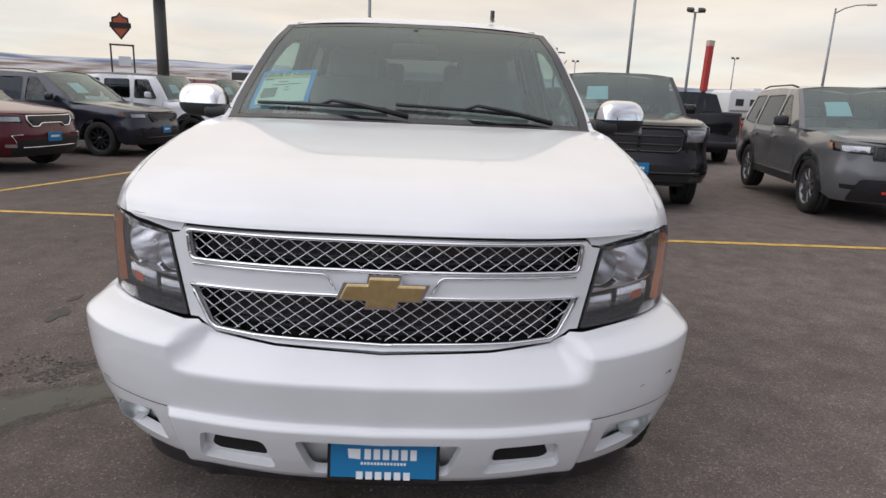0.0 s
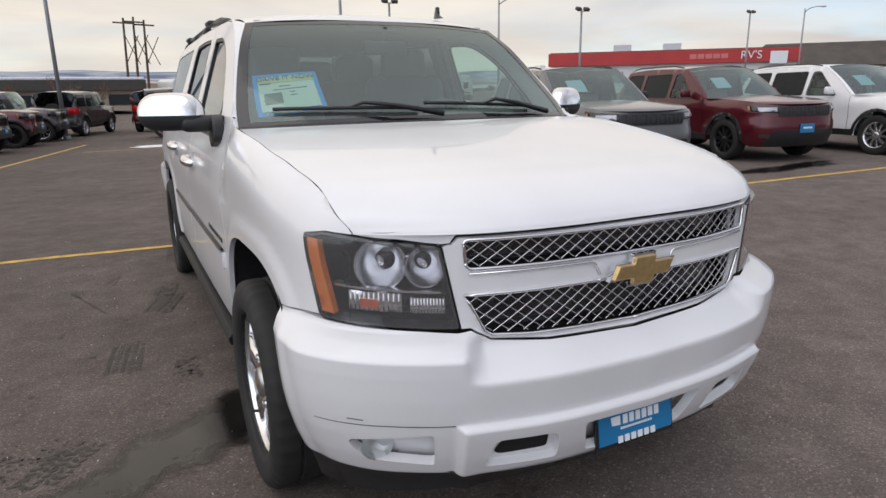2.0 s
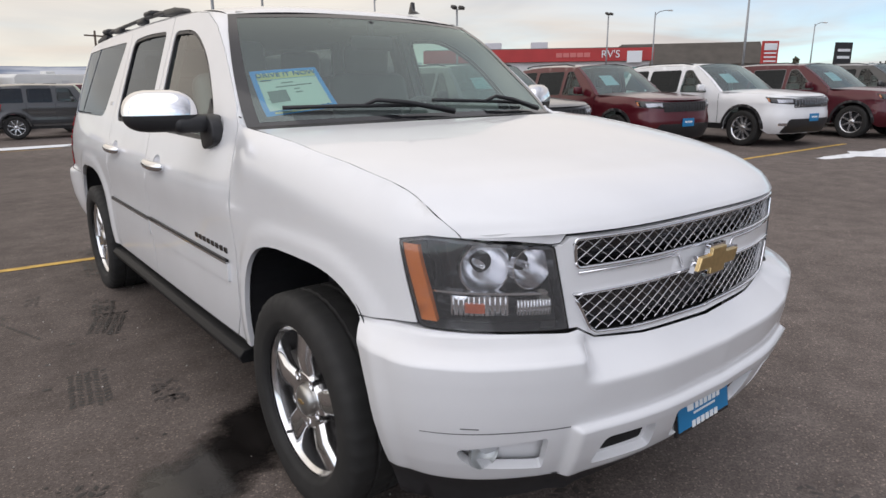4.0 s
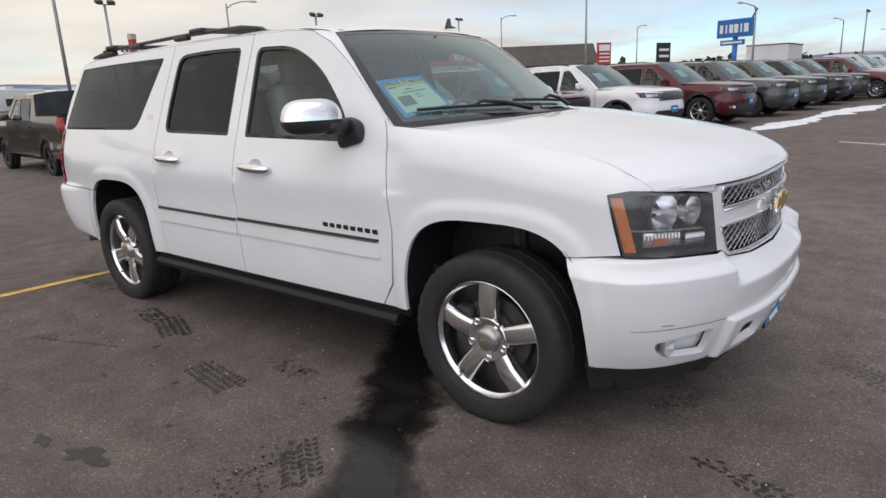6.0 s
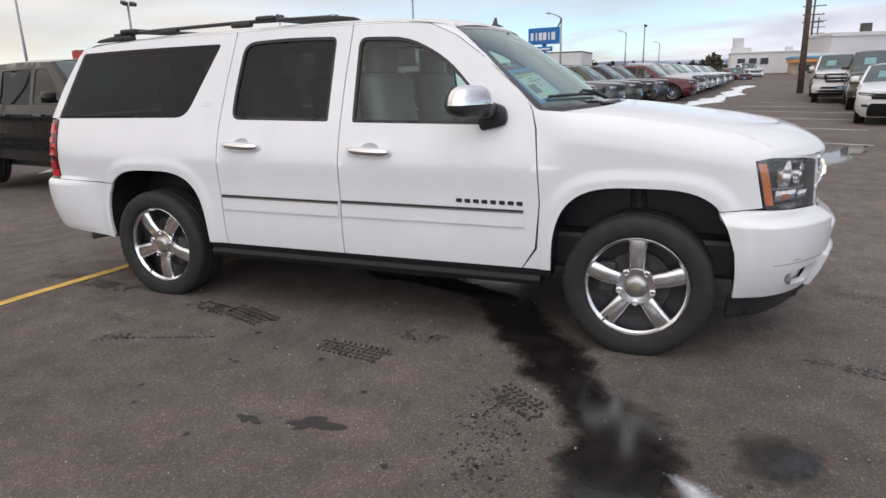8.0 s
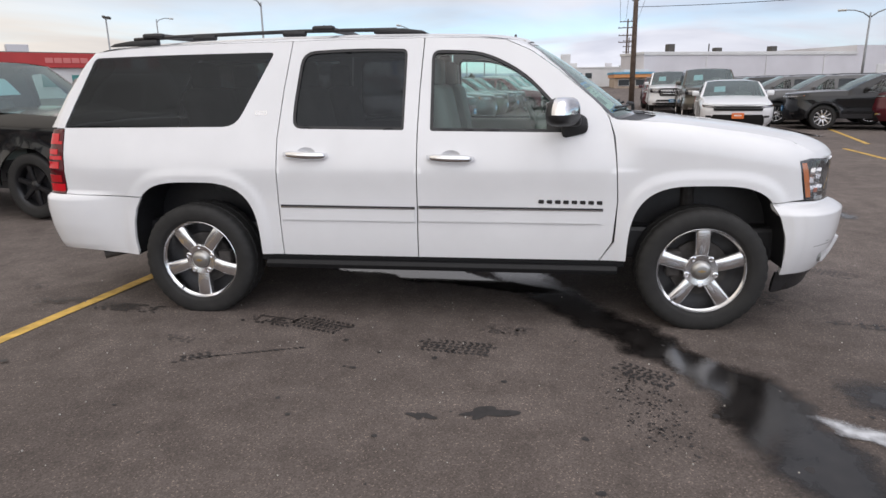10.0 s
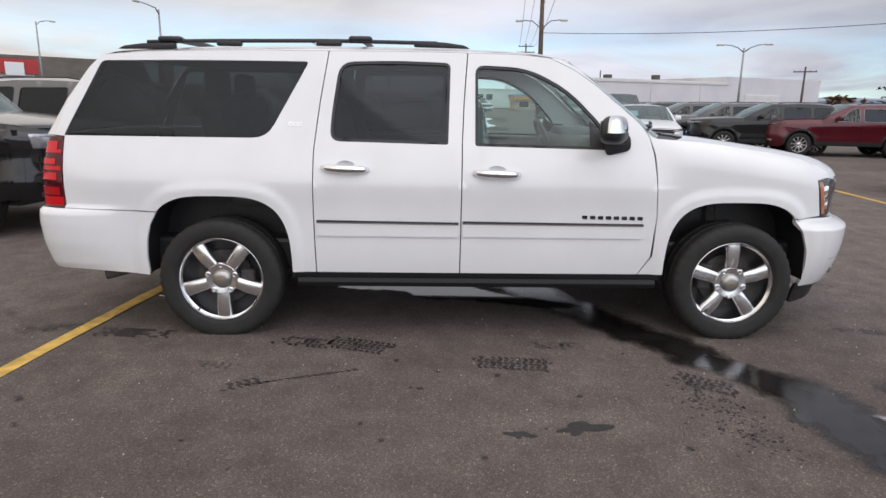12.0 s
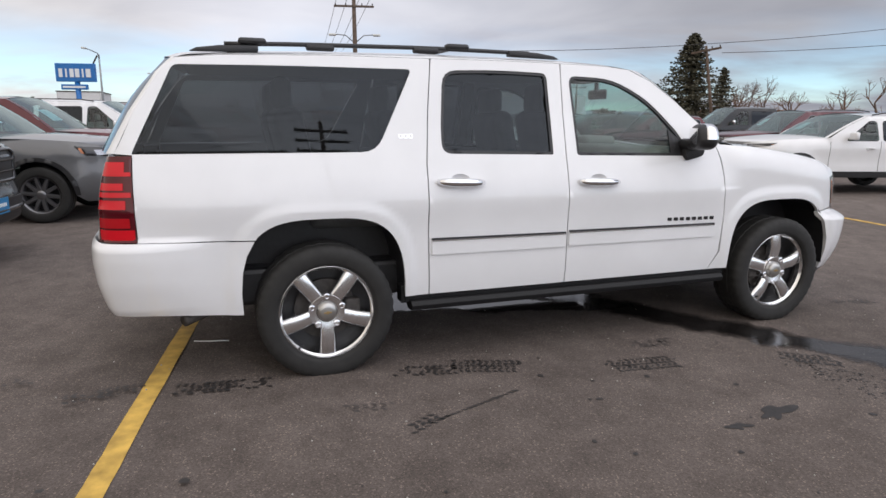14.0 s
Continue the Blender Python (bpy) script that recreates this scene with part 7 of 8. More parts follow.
for pts_, wd_, sd_ in (([(4.5, -1.3), (5.4, -1.3), (6.4, -1.6), (8.0, -2.3), (9.6, -3.0)], [0.10, 0.26, 0.32, 0.34, 0.2], 21), ([(7.0, -3.4), (8.6, -3.9), (10.5, -4.4)], [0.12, 0.26, 0.16], 23), ([(13, -6.4), (16, -6.2), (20, -5.8)], [0.2, 0.35, 0.25], 25), ([(10.5, -0.6), (12.5, -1.0), (14.5, -1.2)], [0.15, 0.25, 0.15], 27)):
    wet_patch("puddle", ragged(pts_, wd_, sd_, 0.4, 8), WATER, 0.004, "long pale puddle on the lot", 0.2, 0.15)
for cx_, cy_, rx_, ry_, sd_ in ((8.8, 4.6, 1.2, 0.4, 31), (3.0, -2.4, 0.5, 0.25, 45), (6.5, 4.4, 0.9, 0.35, 46)):
    wet_patch("wet_patch", blot(cx_, cy_, rx_, ry_, 5, sd_), WET, 0.0022, "dark damp patch on the asphalt", 0.2, 0.12)
flat_patch("snow_patch", blot(5.0, 11.6, 0.9, 0.25, 10, 14), SNOW, 0.012, "thin patch of old snow", "snow")
flat_patch("snow_patch", blot(0.5, 20.5, 1.6, 0.5, 4, 15), SNOW, 0.02, "thin patch of old snow", "snow")
def snow_heap(outline, height, seed):
    """Old snow with a crusted, lumpy top that thins to nothing at its rim."""
    rs_ = np.random.RandomState(seed)
    edge = np.array(refine(outline, 0.15))
    ph = rs_.uniform(0, 6.28, 6)

    def top(a, b_):
        d = math.sqrt(((edge - (a, b_)) ** 2).sum(1).min())
        lump = 0.55 + 0.25 * math.sin(2.1 * a + ph[0]) * math.sin(2.7 * b_ + ph[1]) + 0.2 * math.sin(5.3 * a + ph[2]) * math.sin(4.9 * b_ + ph[3]) + 0.12 * math.sin(11 * a + ph[4]) * math.sin(13 * b_ + ph[5])
        return np.array((a, b_, ground_z(a, b_) + 0.004 + height * lump * (1 - math.exp(-d / 0.16))))

    return tagged(panel("snow_bank", [outline], top, SNOW, None, 0.16, 0, centre=(0, 0, -50)), "low crusted bank of old snow along the parked row", "snow", kind="structure")


for k, (pts_, wd_) in enumerate((([(10.4, 2.75), (11.2, 2.60), (12.2, 2.35), (13.3, 2.2)], [0.08, 0.28, 0.30, 0.08]), ([(13.6, 2.25), (15.0, 1.95), (16.6, 1.75), (17.8, 1.6)], [0.08, 0.40, 0.34, 0.08]), ([(17.6, 1.75), (19.5, 1.35), (22, 1.0), (24.5, 0.5)], [0.1, 0.42, 0.45, 0.1]),
                                ([(24.2, 0.55), (27, 0.0), (30, -0.5), (34, -1.0)], [0.1, 0.5, 0.55, 0.15]), ([(33.5, -0.95), (38, -1.5), (44, -2.0), (50, -2.5)], [0.15, 0.6, 0.6, 0.2]), ([(49, -2.45), (56, -3.0), (64, -3.9), (72, -4.6)], [0.2, 0.6, 0.5, 0.2]))):
    snow_heap(ragged(pts_, wd_, 70 + k, 0.5, 12), 0.10, 80 + k)

def tread(cx, cy, ln, wd, turn, seed, rows=5, fill=0.75, material=None):
    """A damp tyre print: rows of small slanted blocks."""
    rs = random.Random(seed)
    bm = bmesh.new()
    c, s_ = math.cos(radians(turn)), math.sin(radians(turn))
    n = int(ln / 0.034)
    for i in range(n):
        for j in range(rows):
            t = i / max(1, n - 1)
            if rs.random() > fill * (1 - 0.6 * abs(2 * t - 1) ** 2):
                continue
            x, y = (t - 0.5) * ln, ((j + 0.5) / rows - 0.5) * wd
            l, w = 0.024 * rs.uniform(0.6, 1.3), wd / rows * 0.42 * rs.uniform(0.6, 1.1)
            sk = 0.008 * (1 if j % 2 else -1)
            q = []
            for a, b in ((-1, -1), (1, -1), (1.1, 0.2), (0.8, 1), (-1, 1.1)):
                px, py = x + a * l / 2 + b * sk, y + b * w
                q.append(bm.verts.new((cx + px * c - py * s_, cy + px * s_ + py * c, 0.0022)))
            bm.faces.new(q)
    bmesh.ops.recalc_face_normals(bm, faces=bm.faces)
    for f in bm.faces:
        if f.normal.z < 0:
            f.normal_flip()
    return tagged(part("tyre_print", bm, material or DAMP), "damp tyre tread print on the asphalt", "tyre print", kind="stuff")


# each print: its two ends, its width, rows of blocks, how full it is
for k, (xa, ya, xb, yb, wd, rw_, fl) in enumerate([
        (-1.06, 2.94, -1.14, 2.56, 0.15, 4, 0.85), (-1.08, 2.58, -1.21, 2.21, 0.20, 5, 1.3), (-1.77, 3.06, -1.66, 2.86, 0.10, 3, 1.3), (-1.74, 2.98, -1.52, 2.39, 0.030, 1, 1.5), (-1.385, 1.70, -1.44, 1.25, 0.19, 5, 1.25),
        (-1.10, 1.32, -1.15, 1.00, 0.14, 4, 0.7), (-1.45, 3.30, -1.49, 3.07, 0.09, 3, 0.7), (-0.93, 4.12, -0.98, 3.64, 0.15, 4, 1.0), (-0.885, 4.66, -0.83, 4.30, 0.12, 4, 0.8), (-0.54, 5.05, -0.56, 4.80, 0.10, 3, 0.6),
        (-1.58, 0.56, -1.76, 0.31, 0.17, 5, 1.2), (-0.75, -0.86, -0.86, -1.26, 0.11, 4, 0.9), (2.85, -0.29, 2.62, -0.60, 0.20, 5, 1.0), (2.05, -0.48, 1.66, -0.82, 0.21, 5, 1.0),
        (0.52, -1.15, 0.30, -1.50, 0.20, 5, 1.0), (-0.47, -0.66, -0.10, -0.63, 0.19, 5, 0.8), (3.58, -0.27, 3.60, -0.55, 0.20, 5, 0.8), (4.27, -0.40, 4.20, -0.70, 0.22, 5, 0.8), (2.00, -0.15, 2.16, -0.25, 0.14, 3, 0.7), (-1.12, 1.34, -1.11, 1.04, 0.12, 3, 0.6)]):
    tread((xa + xb) / 2, (ya + yb) / 2, math.hypot(xb - xa, yb - ya), wd, math.degrees(math.atan2(yb - ya, xb - xa)), 100 + k, rw_, fl, DRYING if xa > -0.6 or fl < 0.75 else DAMP)
# spatter beside the wet streak
rs = random.Random(21)
bm = bmesh.new()
for k in range(260):
    f = rs.random()
    a, b, r = -1.62 - 0.75 * f + rs.gauss(0, 0.06), 0.52 - 0.10 * f + rs.gauss(0, 0.10), rs.uniform(0.002, 0.008)
    bm.faces.new([bm.verts.new((a + r * math.cos(i) * rs.uniform(0.6, 1.6), b + r * math.sin(i) * rs.uniform(0.6, 1.6), 0.0024)) for i in np.linspace(0, 2 * math.pi, 7)[:-1]])
tagged(part("water_spatter", bm, DAMP), "spatter of small wet specks beside the streak", "stain", kind="stuff")
rs = random.Random(8)
bm = bmesh.new()
for k in range(70):
    a, b, r = rs.uniform(-3.6, -1.1), rs.uniform(-1.5, 4.6), rs.uniform(0.006, 0.022)
    bm.faces.new([bm.verts.new((a + r * math.cos(i) * rs.uniform(0.7, 1.4), b + r * math.sin(i) * rs.uniform(0.7, 1.4), 0.0024)) for i in np.linspace(0, 2 * math.pi, 9)[:-1]])
tagged(part("drip_spots", bm, DAMP), "small dark drip spots on the asphalt", "stain", kind="stuff")
bm = bmesh.new()
for k in range(480):
    a, b, r = rs.uniform(-4.0, 3.0), rs.uniform(-2.2, 5.0), rs.uniform(0.0018, 0.0055)
    m = Matrix.Translation((a, b, r * 0.5)) @ Euler((rs.random() * 6, rs.random() * 6, rs.random() * 6)).to_matrix().to_4x4()
    bmesh.ops.create_icosphere(bm, subdivisions=1, radius=r, matrix=m)
tagged(part("grit", bm, mat("pale_grit", (0.36, 0.34, 0.31), 0.9, var=0.4, vscale=3)), "loose pale grit and small stones", "gravel", kind="stuff")

tie_ = bm_tube([(-0.150, 4.056, 0.004), (-0.172, 4.010, 0.006), (-0.186, 3.960, 0.005), (-0.200, 3.90, 0.007), (-0.209, 3.839, 0.004)], 0.0045, 6)
tagged(part("cable_tie", tie_, mat("white_nylon", (0.7, 0.7, 0.68), 0.5), None, smooth=True), "white nylon cable tie lying on the asphalt", "litter")

# ---- lamp posts ----
STEEL = mat("galvanised_steel", (0.28, 0.29, 0.30), 0.5, 0.6, var=0.12, vscale=3)
DARKPOLE = mat("dark_pole_paint", (0.06, 0.055, 0.05), 0.6, var=0.15, vscale=2)
LAMPGLASS = mat("lamp_glass", (0.55, 0.55, 0.52), 0.3)


def flood_post(x, y, top):
    z = ground_z(x, y)
    t = thing("flood_lamp_post", "grey steel lamp post with two flood heads", "street lamp", pose(x, y, z), "lamp posts")
    h = top - z
    part("post", bm_tube([(0, 0, 0), (0, 0, h * 0.5), (0, 0, h)], [0.10, 0.085, 0.07], 10), STEEL, t, smooth=True)
    part("base", bm_lathe([(0, 0.45), (0.22, 0.45), (0.25, 0.40), (0.25, 0.0)], 16, "z"), mat("concrete_base", (0.35, 0.34, 0.32), 0.9), t, angle=40)
    part("cross_arm", bm_tube([(-0.35, 0, h), (0.35, 0, h)], 0.035, 8), STEEL, t)
    for s_ in (-1, 1):
        part("flood_head", bm_box((0.42, 0.34, 0.24), (s_ * 0.36, -0.1, h + 0.12), 0.06, rot=Matrix.Rotation(radians(28), 4, "X")), DARKPOLE, t, angle=50)
    return t


def arm_post(x, y, top, side=-1, double=False, reach=2.0):
    z = ground_z(x, y)
    t = thing("street_lamp", "galvanised street lamp with a curved arm" if not double else "galvanised street lamp with two curved arms", "street lamp", pose(x, y, z, 0, 0, 70 if double else -15), "street lamps")
    h = top - z - 0.35
    part("post", bm_tube([(0, 0, 0), (0, 0, h * 0.5), (0, 0, h + 0.1)], [0.11, 0.09, 0.06], 10), STEEL, t, smooth=True)
    for s_ in ((-1, 1) if double else (side,)):
        part("arm", bm_tube([(0, 0, h - 0.25), (s_ * reach * 0.3, s_ * reach * 0.3 * 0.3, h + 0.12), (s_ * reach * 0.65, 0.1, h + 0.32), (s_ * reach, 0.12, h + 0.36)], [0.05, 0.045, 0.04, 0.035], 8), STEEL, t, smooth=True)
        part("lamp_head", bm_box((0.62, 0.26, 0.15), (s_ * (reach + 0.25), 0.12, h + 0.36), 0.06), LAMPGLASS, t, angle=50)
    return t


for x, y, top in ((16.2, 39.5, 7.1), (45.4, 97.7, 8.5), (22.6, 105.1, 7.5), (59.0, 45.0, 8.7), (86.0, 7.8, 7.4), (29.9, 36.3, 6.8)):
    flood_post(x, y, top)
for x, y, top, sd in ((28.0, 44.5, 8.7, 1), (64.0, 42.4, 9.3, 1), (99.0, 39.7, 9.4, 1), (56.9, 12.6, 6.9, -1), (95.5, 11.2, 7.5, -1), (116.2, 7.9, 6.7, -1), (46.3, 22.7, 8.4, -1)):
    arm_post(x, y, top, sd)
arm_post(49.2, -23.8, 6.7, 1, True, 1.6)
for x, y, h in ((9.6, 30.1, 9.5), (-3.0, 27.5, 9.0)):
    t = thing("tall_pole", "tall plain grey steel pole", "pole", pose(x, y, ground_z(x, y)), "tall poles")
    part("post", bm_tube([(0, 0, 0), (0, 0, h * 0.5), (0, 0, h)], [0.085, 0.075, 0.055], 10), STEEL, t, smooth=True)
    part("base", bm_lathe([(0, 0.12), (0.15, 0.12), (0.18, 0.0)], 14, "z"), STEEL, t, angle=40)

# ---- utility poles and wires ----
TIMBER = mat("weathered_timber", (0.105, 0.075, 0.057), 0.85, var=0.3, vscale=4, bump=0.5, bscale=40)
WIRE = mat("wire", (0.03, 0.03, 0.03), 0.6)


def utility_pole(x, y, h, r, arms, lamps=False, turn=0, lean=0):
    z = ground_z(x, y)
    t = thing("utility_pole", "weathered timber utility pole with cross arms", "utility pole", pose(x, y, z, 0, lean, turn), "utility poles")
    part("pole", bm_tube([(0, 0, 0), (0, 0, h / 2), (0, 0, h)], [r, r * 0.85, r * 0.65], 12), TIMBER, t, smooth=True)
    for zz, ln in arms:
        a = part("cross_arm", bm_box((ln, 0.10, 0.13), (0, 0.12, zz), 0.01), TIMBER, t)
        for k in (-0.46, -0.2, 0.2, 0.46):
            part("insulator", bm_box((0.07, 0.07, 0.14), (k * ln, 0.12, zz + 0.13), 0.02), DARKPOLE, a)
    if lamps:
        for s_ in (-1, 1):
            part("lamp_arm", bm_tube([(0, 0, 6.3), (s_ * 0.6, 0, 6.8), (s_ * 1.25, 0, 6.85)], 0.035, 8), STEEL, t, smooth=True)
            part("lamp_head", bm_box((0.5, 0.24, 0.14), (s_ * 1.45, 0, 6.82), 0.05), LAMPGLASS, t, angle=50)
    return t


utility_pole(38.8, -5.3, 10.2, 0.18, [(8.6, 2.6), (9.4, 2.6)], True, 80, 0.6)
utility_pole(100.5, -13.1, 10.0, 0.17, [(6.6, 2.6), (7.6, 2.6), (8.7, 2.8), (9.6, 2.4)], False, 80)
utility_pole(150.0, -20.2, 10.5, 0.17, [(7.4, 2.6), (8.6, 2.6), (9.8, 2.6)], False, 80)
utility_pole(28.8, -26.5, 6.2, 0.115, [(5.9, 1.8)], False, 40, 9)
# across the road to the west, mirrored in the side glass
utility_pole(-23.0, -0.4, 17.6, 0.17, [(17.1, 2.8), (16.4, 2.8), (15.7, 2.8)], False, 85)
utility_pole(75.0, -44.0, 6.6, 0.16, [(6.0, 2.6)], False, 60)


def wire(a, b, sag, r=0.018):
    pts = [(a[0] + (b[0] - a[0]) * i / 16, a[1] + (b[1] - a[1]) * i / 16, a[2] + (b[2] - a[2]) * i / 16 - sag * 4 * (i / 16) * (1 - i / 16)) for i in range(17)]
    return tagged(part("overhead_wire", bm_tube(pts, r, 5), WIRE, None, smooth=True), "thin black sagging overhead wire", "cable")


for k in (-1.2, -0.5, 0.6, 1.2):
    wire((-23.0 + k, -0.3, 17.3), (-25.0 + k, -42.0, 15.5), 0.9, 0.010)
    wire((-23.0 + k, -0.3, 17.3), (-22.0 + k, 44.0, 15.5), 0.9, 0.010)
wire((38.8, -5.3, 6.2), (28.8, -26.5, 6.4), 0.35)
wire((28.8, -26.5, 5.8), (20.0, -60.0, 9.5), 0.6)
wire((28.8, -26.5, 6.4), (24.0, -60.0, 11.5), 0.6)
for k in (-1.1, -0.4, 0.4, 1.1):
    wire((38.8 + 0.2 * k, -5.3 + k, 9.6), (100.5, -13.1 + k, 10.7), 0.9)

# ---- signs ----
SIGNBLUE = mat("sign_blue", (0.012, 0.14, 0.42), 0.4, var=0.06)
SIGNWHITE = mat("sign_white", (0.72, 0.74, 0.76), 0.4)
SIGNRED = mat("sign_red", (0.42, 0.035, 0.03), 0.5, var=0.1)
sg_ = thing("dealer_sign", "blue dealer sign on a blue pole with pale letter bars", "sign", pose(60.3, 15.0, 0.0, 0, 0, -14))
part("board", bm_box((0.35, 3.3, 1.55), (0, 0, 5.32), 0.03), SIGNBLUE, sg_)
for i, w in enumerate((0.30, 0.14, 0.34, 0.36, 0.14, 0.40)):
    part("letter_bar", bm_box((0.04, w, 0.72), (-0.20, 1.2 - 0.46 * i, 5.28), 0.01), SIGNWHITE, sg_)
part("pole", bm_tube([(0.1, 0.0, 0.7), (0.1, 0.0, 4.6)], 0.22, 12), SIGNBLUE, sg_, smooth=True)
part("lower_board", bm_box((0.25, 2.2, 0.45), (0, 0.2, 4.1), 0.02), SIGNBLUE, sg_)
part("lower_lettering", bm_box((0.02, 1.9, 0.16), (-0.14, 0.2, 4.1)), SIGNWHITE, sg_)
part("cable_arm", bm_tube([(0, -1.5, 6.1), (0, -1.9, 6.8)], 0.07, 6), DARKPOLE, sg_)
py = thing("pylon_sign", "tall red pylon sign with a pale top", "sign", pose(16.7, 38.0, 0.15, 0, 1.5, 20))
part("face", bm_box((0.38, 0.30, 2.9), (0, 0, 3.6), 0.03), SIGNRED, py)
part("top_cap", bm_box((0.42, 0.32, 0.35), (0, 0, 5.0), 0.03), mat("sign_pale", (0.5, 0.40, 0.34), 0.5), py)
part("post", bm_box((0.22, 0.18, 2.2), (0, 0, 1.1)), DARKPOLE, py)
js = thing("sign_board", "small red and white sign board on posts", "sign", pose(70.0, 32.0, 0.8, 0, 0, -30))
part("board", bm_box((1.9, 0.2, 2.9), (0, 0, 3.3), 0.03), SIGNRED, js)
part("panel", bm_box((1.5, 0.04, 0.7), (0, -0.12, 4.15), 0.02), SIGNWHITE, js)
for k in range(3):
    part("lettering", bm_box((1.4, 0.03, 0.16), (0, -0.12, 3.5 - 0.42 * k)), SIGNWHITE, js)
for s_ in (-0.7, 0.7):
    part("post", bm_box((0.14, 0.14, 2.2), (s_, 0, 1.0)), DARKPOLE, js)
bs = thing("sign_board", "small black sign board with pale bars", "sign", pose(84.0, 30.0, 1.0, 0, 0, -20))
part("board", bm_box((2.6, 0.2, 2.6), (0, 0, 3.4), 0.03), BLACKPL, bs)
part("post", bm_box((0.3, 0.2, 2.3), (0, 0, 1.0)), DARKPOLE, bs)
for k in range(2):
    part("lettering", bm_box((1.9, 0.03, 0.3), (0, -0.12, 3.8 - 0.8 * k)), SIGNWHITE, bs)
hs_ = thing("shield_sign", "orange and black shield-shaped sign on a steel frame", "sign", pose(-25.3, 51.0, 0.0, 0, 0, 25))
shd = [(-0.60, 6.35), (-0.25, 6.45), (0, 6.75), (0.25, 6.45), (0.60, 6.35), (0.68, 5.5), (0, 4.65), (-0.68, 5.5)]
part("shield", bm_prism(shd, 0.3, "y", 0, 0.03), BLACKPL, hs_)
part("shield_face", bm_prism([(a * 0.82, 5.7 + (b - 5.7) * 0.82) for a, b in shd], -0.03, "y", 0), mat("sign_orange", (0.45, 0.11, 0.05), 0.5), hs_)
part("shield_bar", bm_box((1.55, 0.1, 0.40), (0, -0.05, 5.75), 0.02), BLACKPL, hs_)
for s_ in (-1.0, 1.0):
    part("post", bm_box((0.13, 0.16, 4.3), (s_ * 0.82, 0.15, 2.15)), DARKPOLE, hs_)
part("frame_bar", bm_box((1.8, 0.14, 0.14), (0, 0.15, 4.25)), DARKPOLE, hs_)
part("notice", bm_box((0.9, 0.1, 0.75), (0.15, 0.05, 3.0)), SIGNWHITE, hs_)
bb = thing("billboard", "dark steel billboard post with a catwalk on top", "billboard", pose(-11.8, 26.2, 0.0, 0, 0, 20))
part("post", bm_tube([(0, 0, -0.4), (0, 0, 6.2)], 0.245, 20), DARKPOLE, bb, smooth=True)
part("beam", bm_box((4.6, 0.5, 0.25), (0.4, 0, 5.55), 0.02), DARKPOLE, bb)
part("catwalk", bm_box((4.8, 0.9, 0.08), (0.4, -0.6, 5.75)), DARKPOLE, bb)
for i in range(6):
    part("strut", bm_box((0.08, 1.2, 0.08), (-1.7 + 0.85 * i, -0.4, 5.62)), DARKPOLE, bb)
for i, (x, y, h) in enumerate(((2.8, 150.0, 16.6), (4.7, 150.5, 16.9), (6.7, 151.0, 16.4), (27.0, 150.0, 13.0))):
    t = thing("power_mast", "tall timber power mast with cross bracing", "pylon", pose(x, y, 0, 0, 2), "power masts")
    part("mast", bm_tube([(0, 0, 0), (0, 0, h)], [0.28, 0.2], 8), TIMBER, t)
    part("cross_arm", bm_box((4.0, 0.25, 0.3), (0, 0, h - 1.0)), TIMBER, t)
    part("brace", bm_tube([(0, 0, h * 0.45), (2.6, 0, h * 0.8)], 0.10, 6), TIMBER, t)
    part("brace", bm_tube([(2.6, 0, h * 0.45), (0, 0, h * 0.8)], 0.10, 6), TIMBER, t)

# ---- buildings ----
BWHITE = mat("off_white_wall", (0.62, 0.62, 0.62), 0.8, var=0.08, vscale=0.4, bump=0.2, bscale=6)
BRED = mat("red_fascia", (0.40, 0.035, 0.035), 0.6, var=0.1, vscale=0.5)
TEAL = mat("teal_window", (0.05, 0.20, 0.19), 0.2)
BGREY = mat("pale_grey_metal_wall", (0.58, 0.57, 0.60), 0.6, var=0.06, vscale=0.3)
BROOF = mat("dark_brown_roof", (0.075, 0.065, 0.055), 0.85, var=0.2, vscale=0.6)
BTAN = mat("tan_stucco", (0.42, 0.34, 0.27), 0.85, var=0.08, vscale=0.4)
BDARK = mat("dark_window_glass", (0.03, 0.035, 0.04), 0.1)
BORANGE = mat("orange_band", (0.60, 0.27, 0.10), 0.6)
BBLUE = mat("sky_blue_band", (0.10, 0.30, 0.45), 0.6)


def along(x0, y0, x1, y1, z0=None):
    """A frame at one corner of a building: x runs along its front, y into it."""
    z = ground_z((x0 + x1) / 2, (y0 + y1) / 2) if z0 is None else z0
    return pose(x0, y0, z, 0, 0, math.degrees(math.atan2(y1 - y0, x1 - x0))), math.hypot(x1 - x0, y1 - y0)


m, ln = along(49.5, 66.0, 69.5, 46.5)
b = thing("red_building", "long low showroom with a red fascia and teal windows", "building", m)
part("wall", bm_box((ln, 14, 3.4), (ln / 2, 7, 1.7)), BWHITE, b)
part("fascia", bm_box((ln + 0.8, 15, 1.55), (ln / 2, 7, 4.1), 0.04), BRED, b)
part("roof", bm_box((ln + 0.4, 14.5, 0.12), (ln / 2, 7, 4.92)), BROOF, b)
for i in range(9):
    w = part("window", bm_box((2.0, 0.12, 1.5), (2.0 + i * 2.95, -0.04, 1.9), 0.02), BWHITE, b)
    part("pane", bm_box((1.8, 0.06, 1.3), (2.0 + i * 2.95, -0.11, 1.9)), TEAL, w)
for i in range(5):
    part("name_bar", bm_box((0.75, 0.06, 0.55), (ln * 0.60 + i * 0.86, -0.53, 4.1), 0.02), mat("faded_red_letter", (0.55, 0.16, 0.15), 0.5), b)
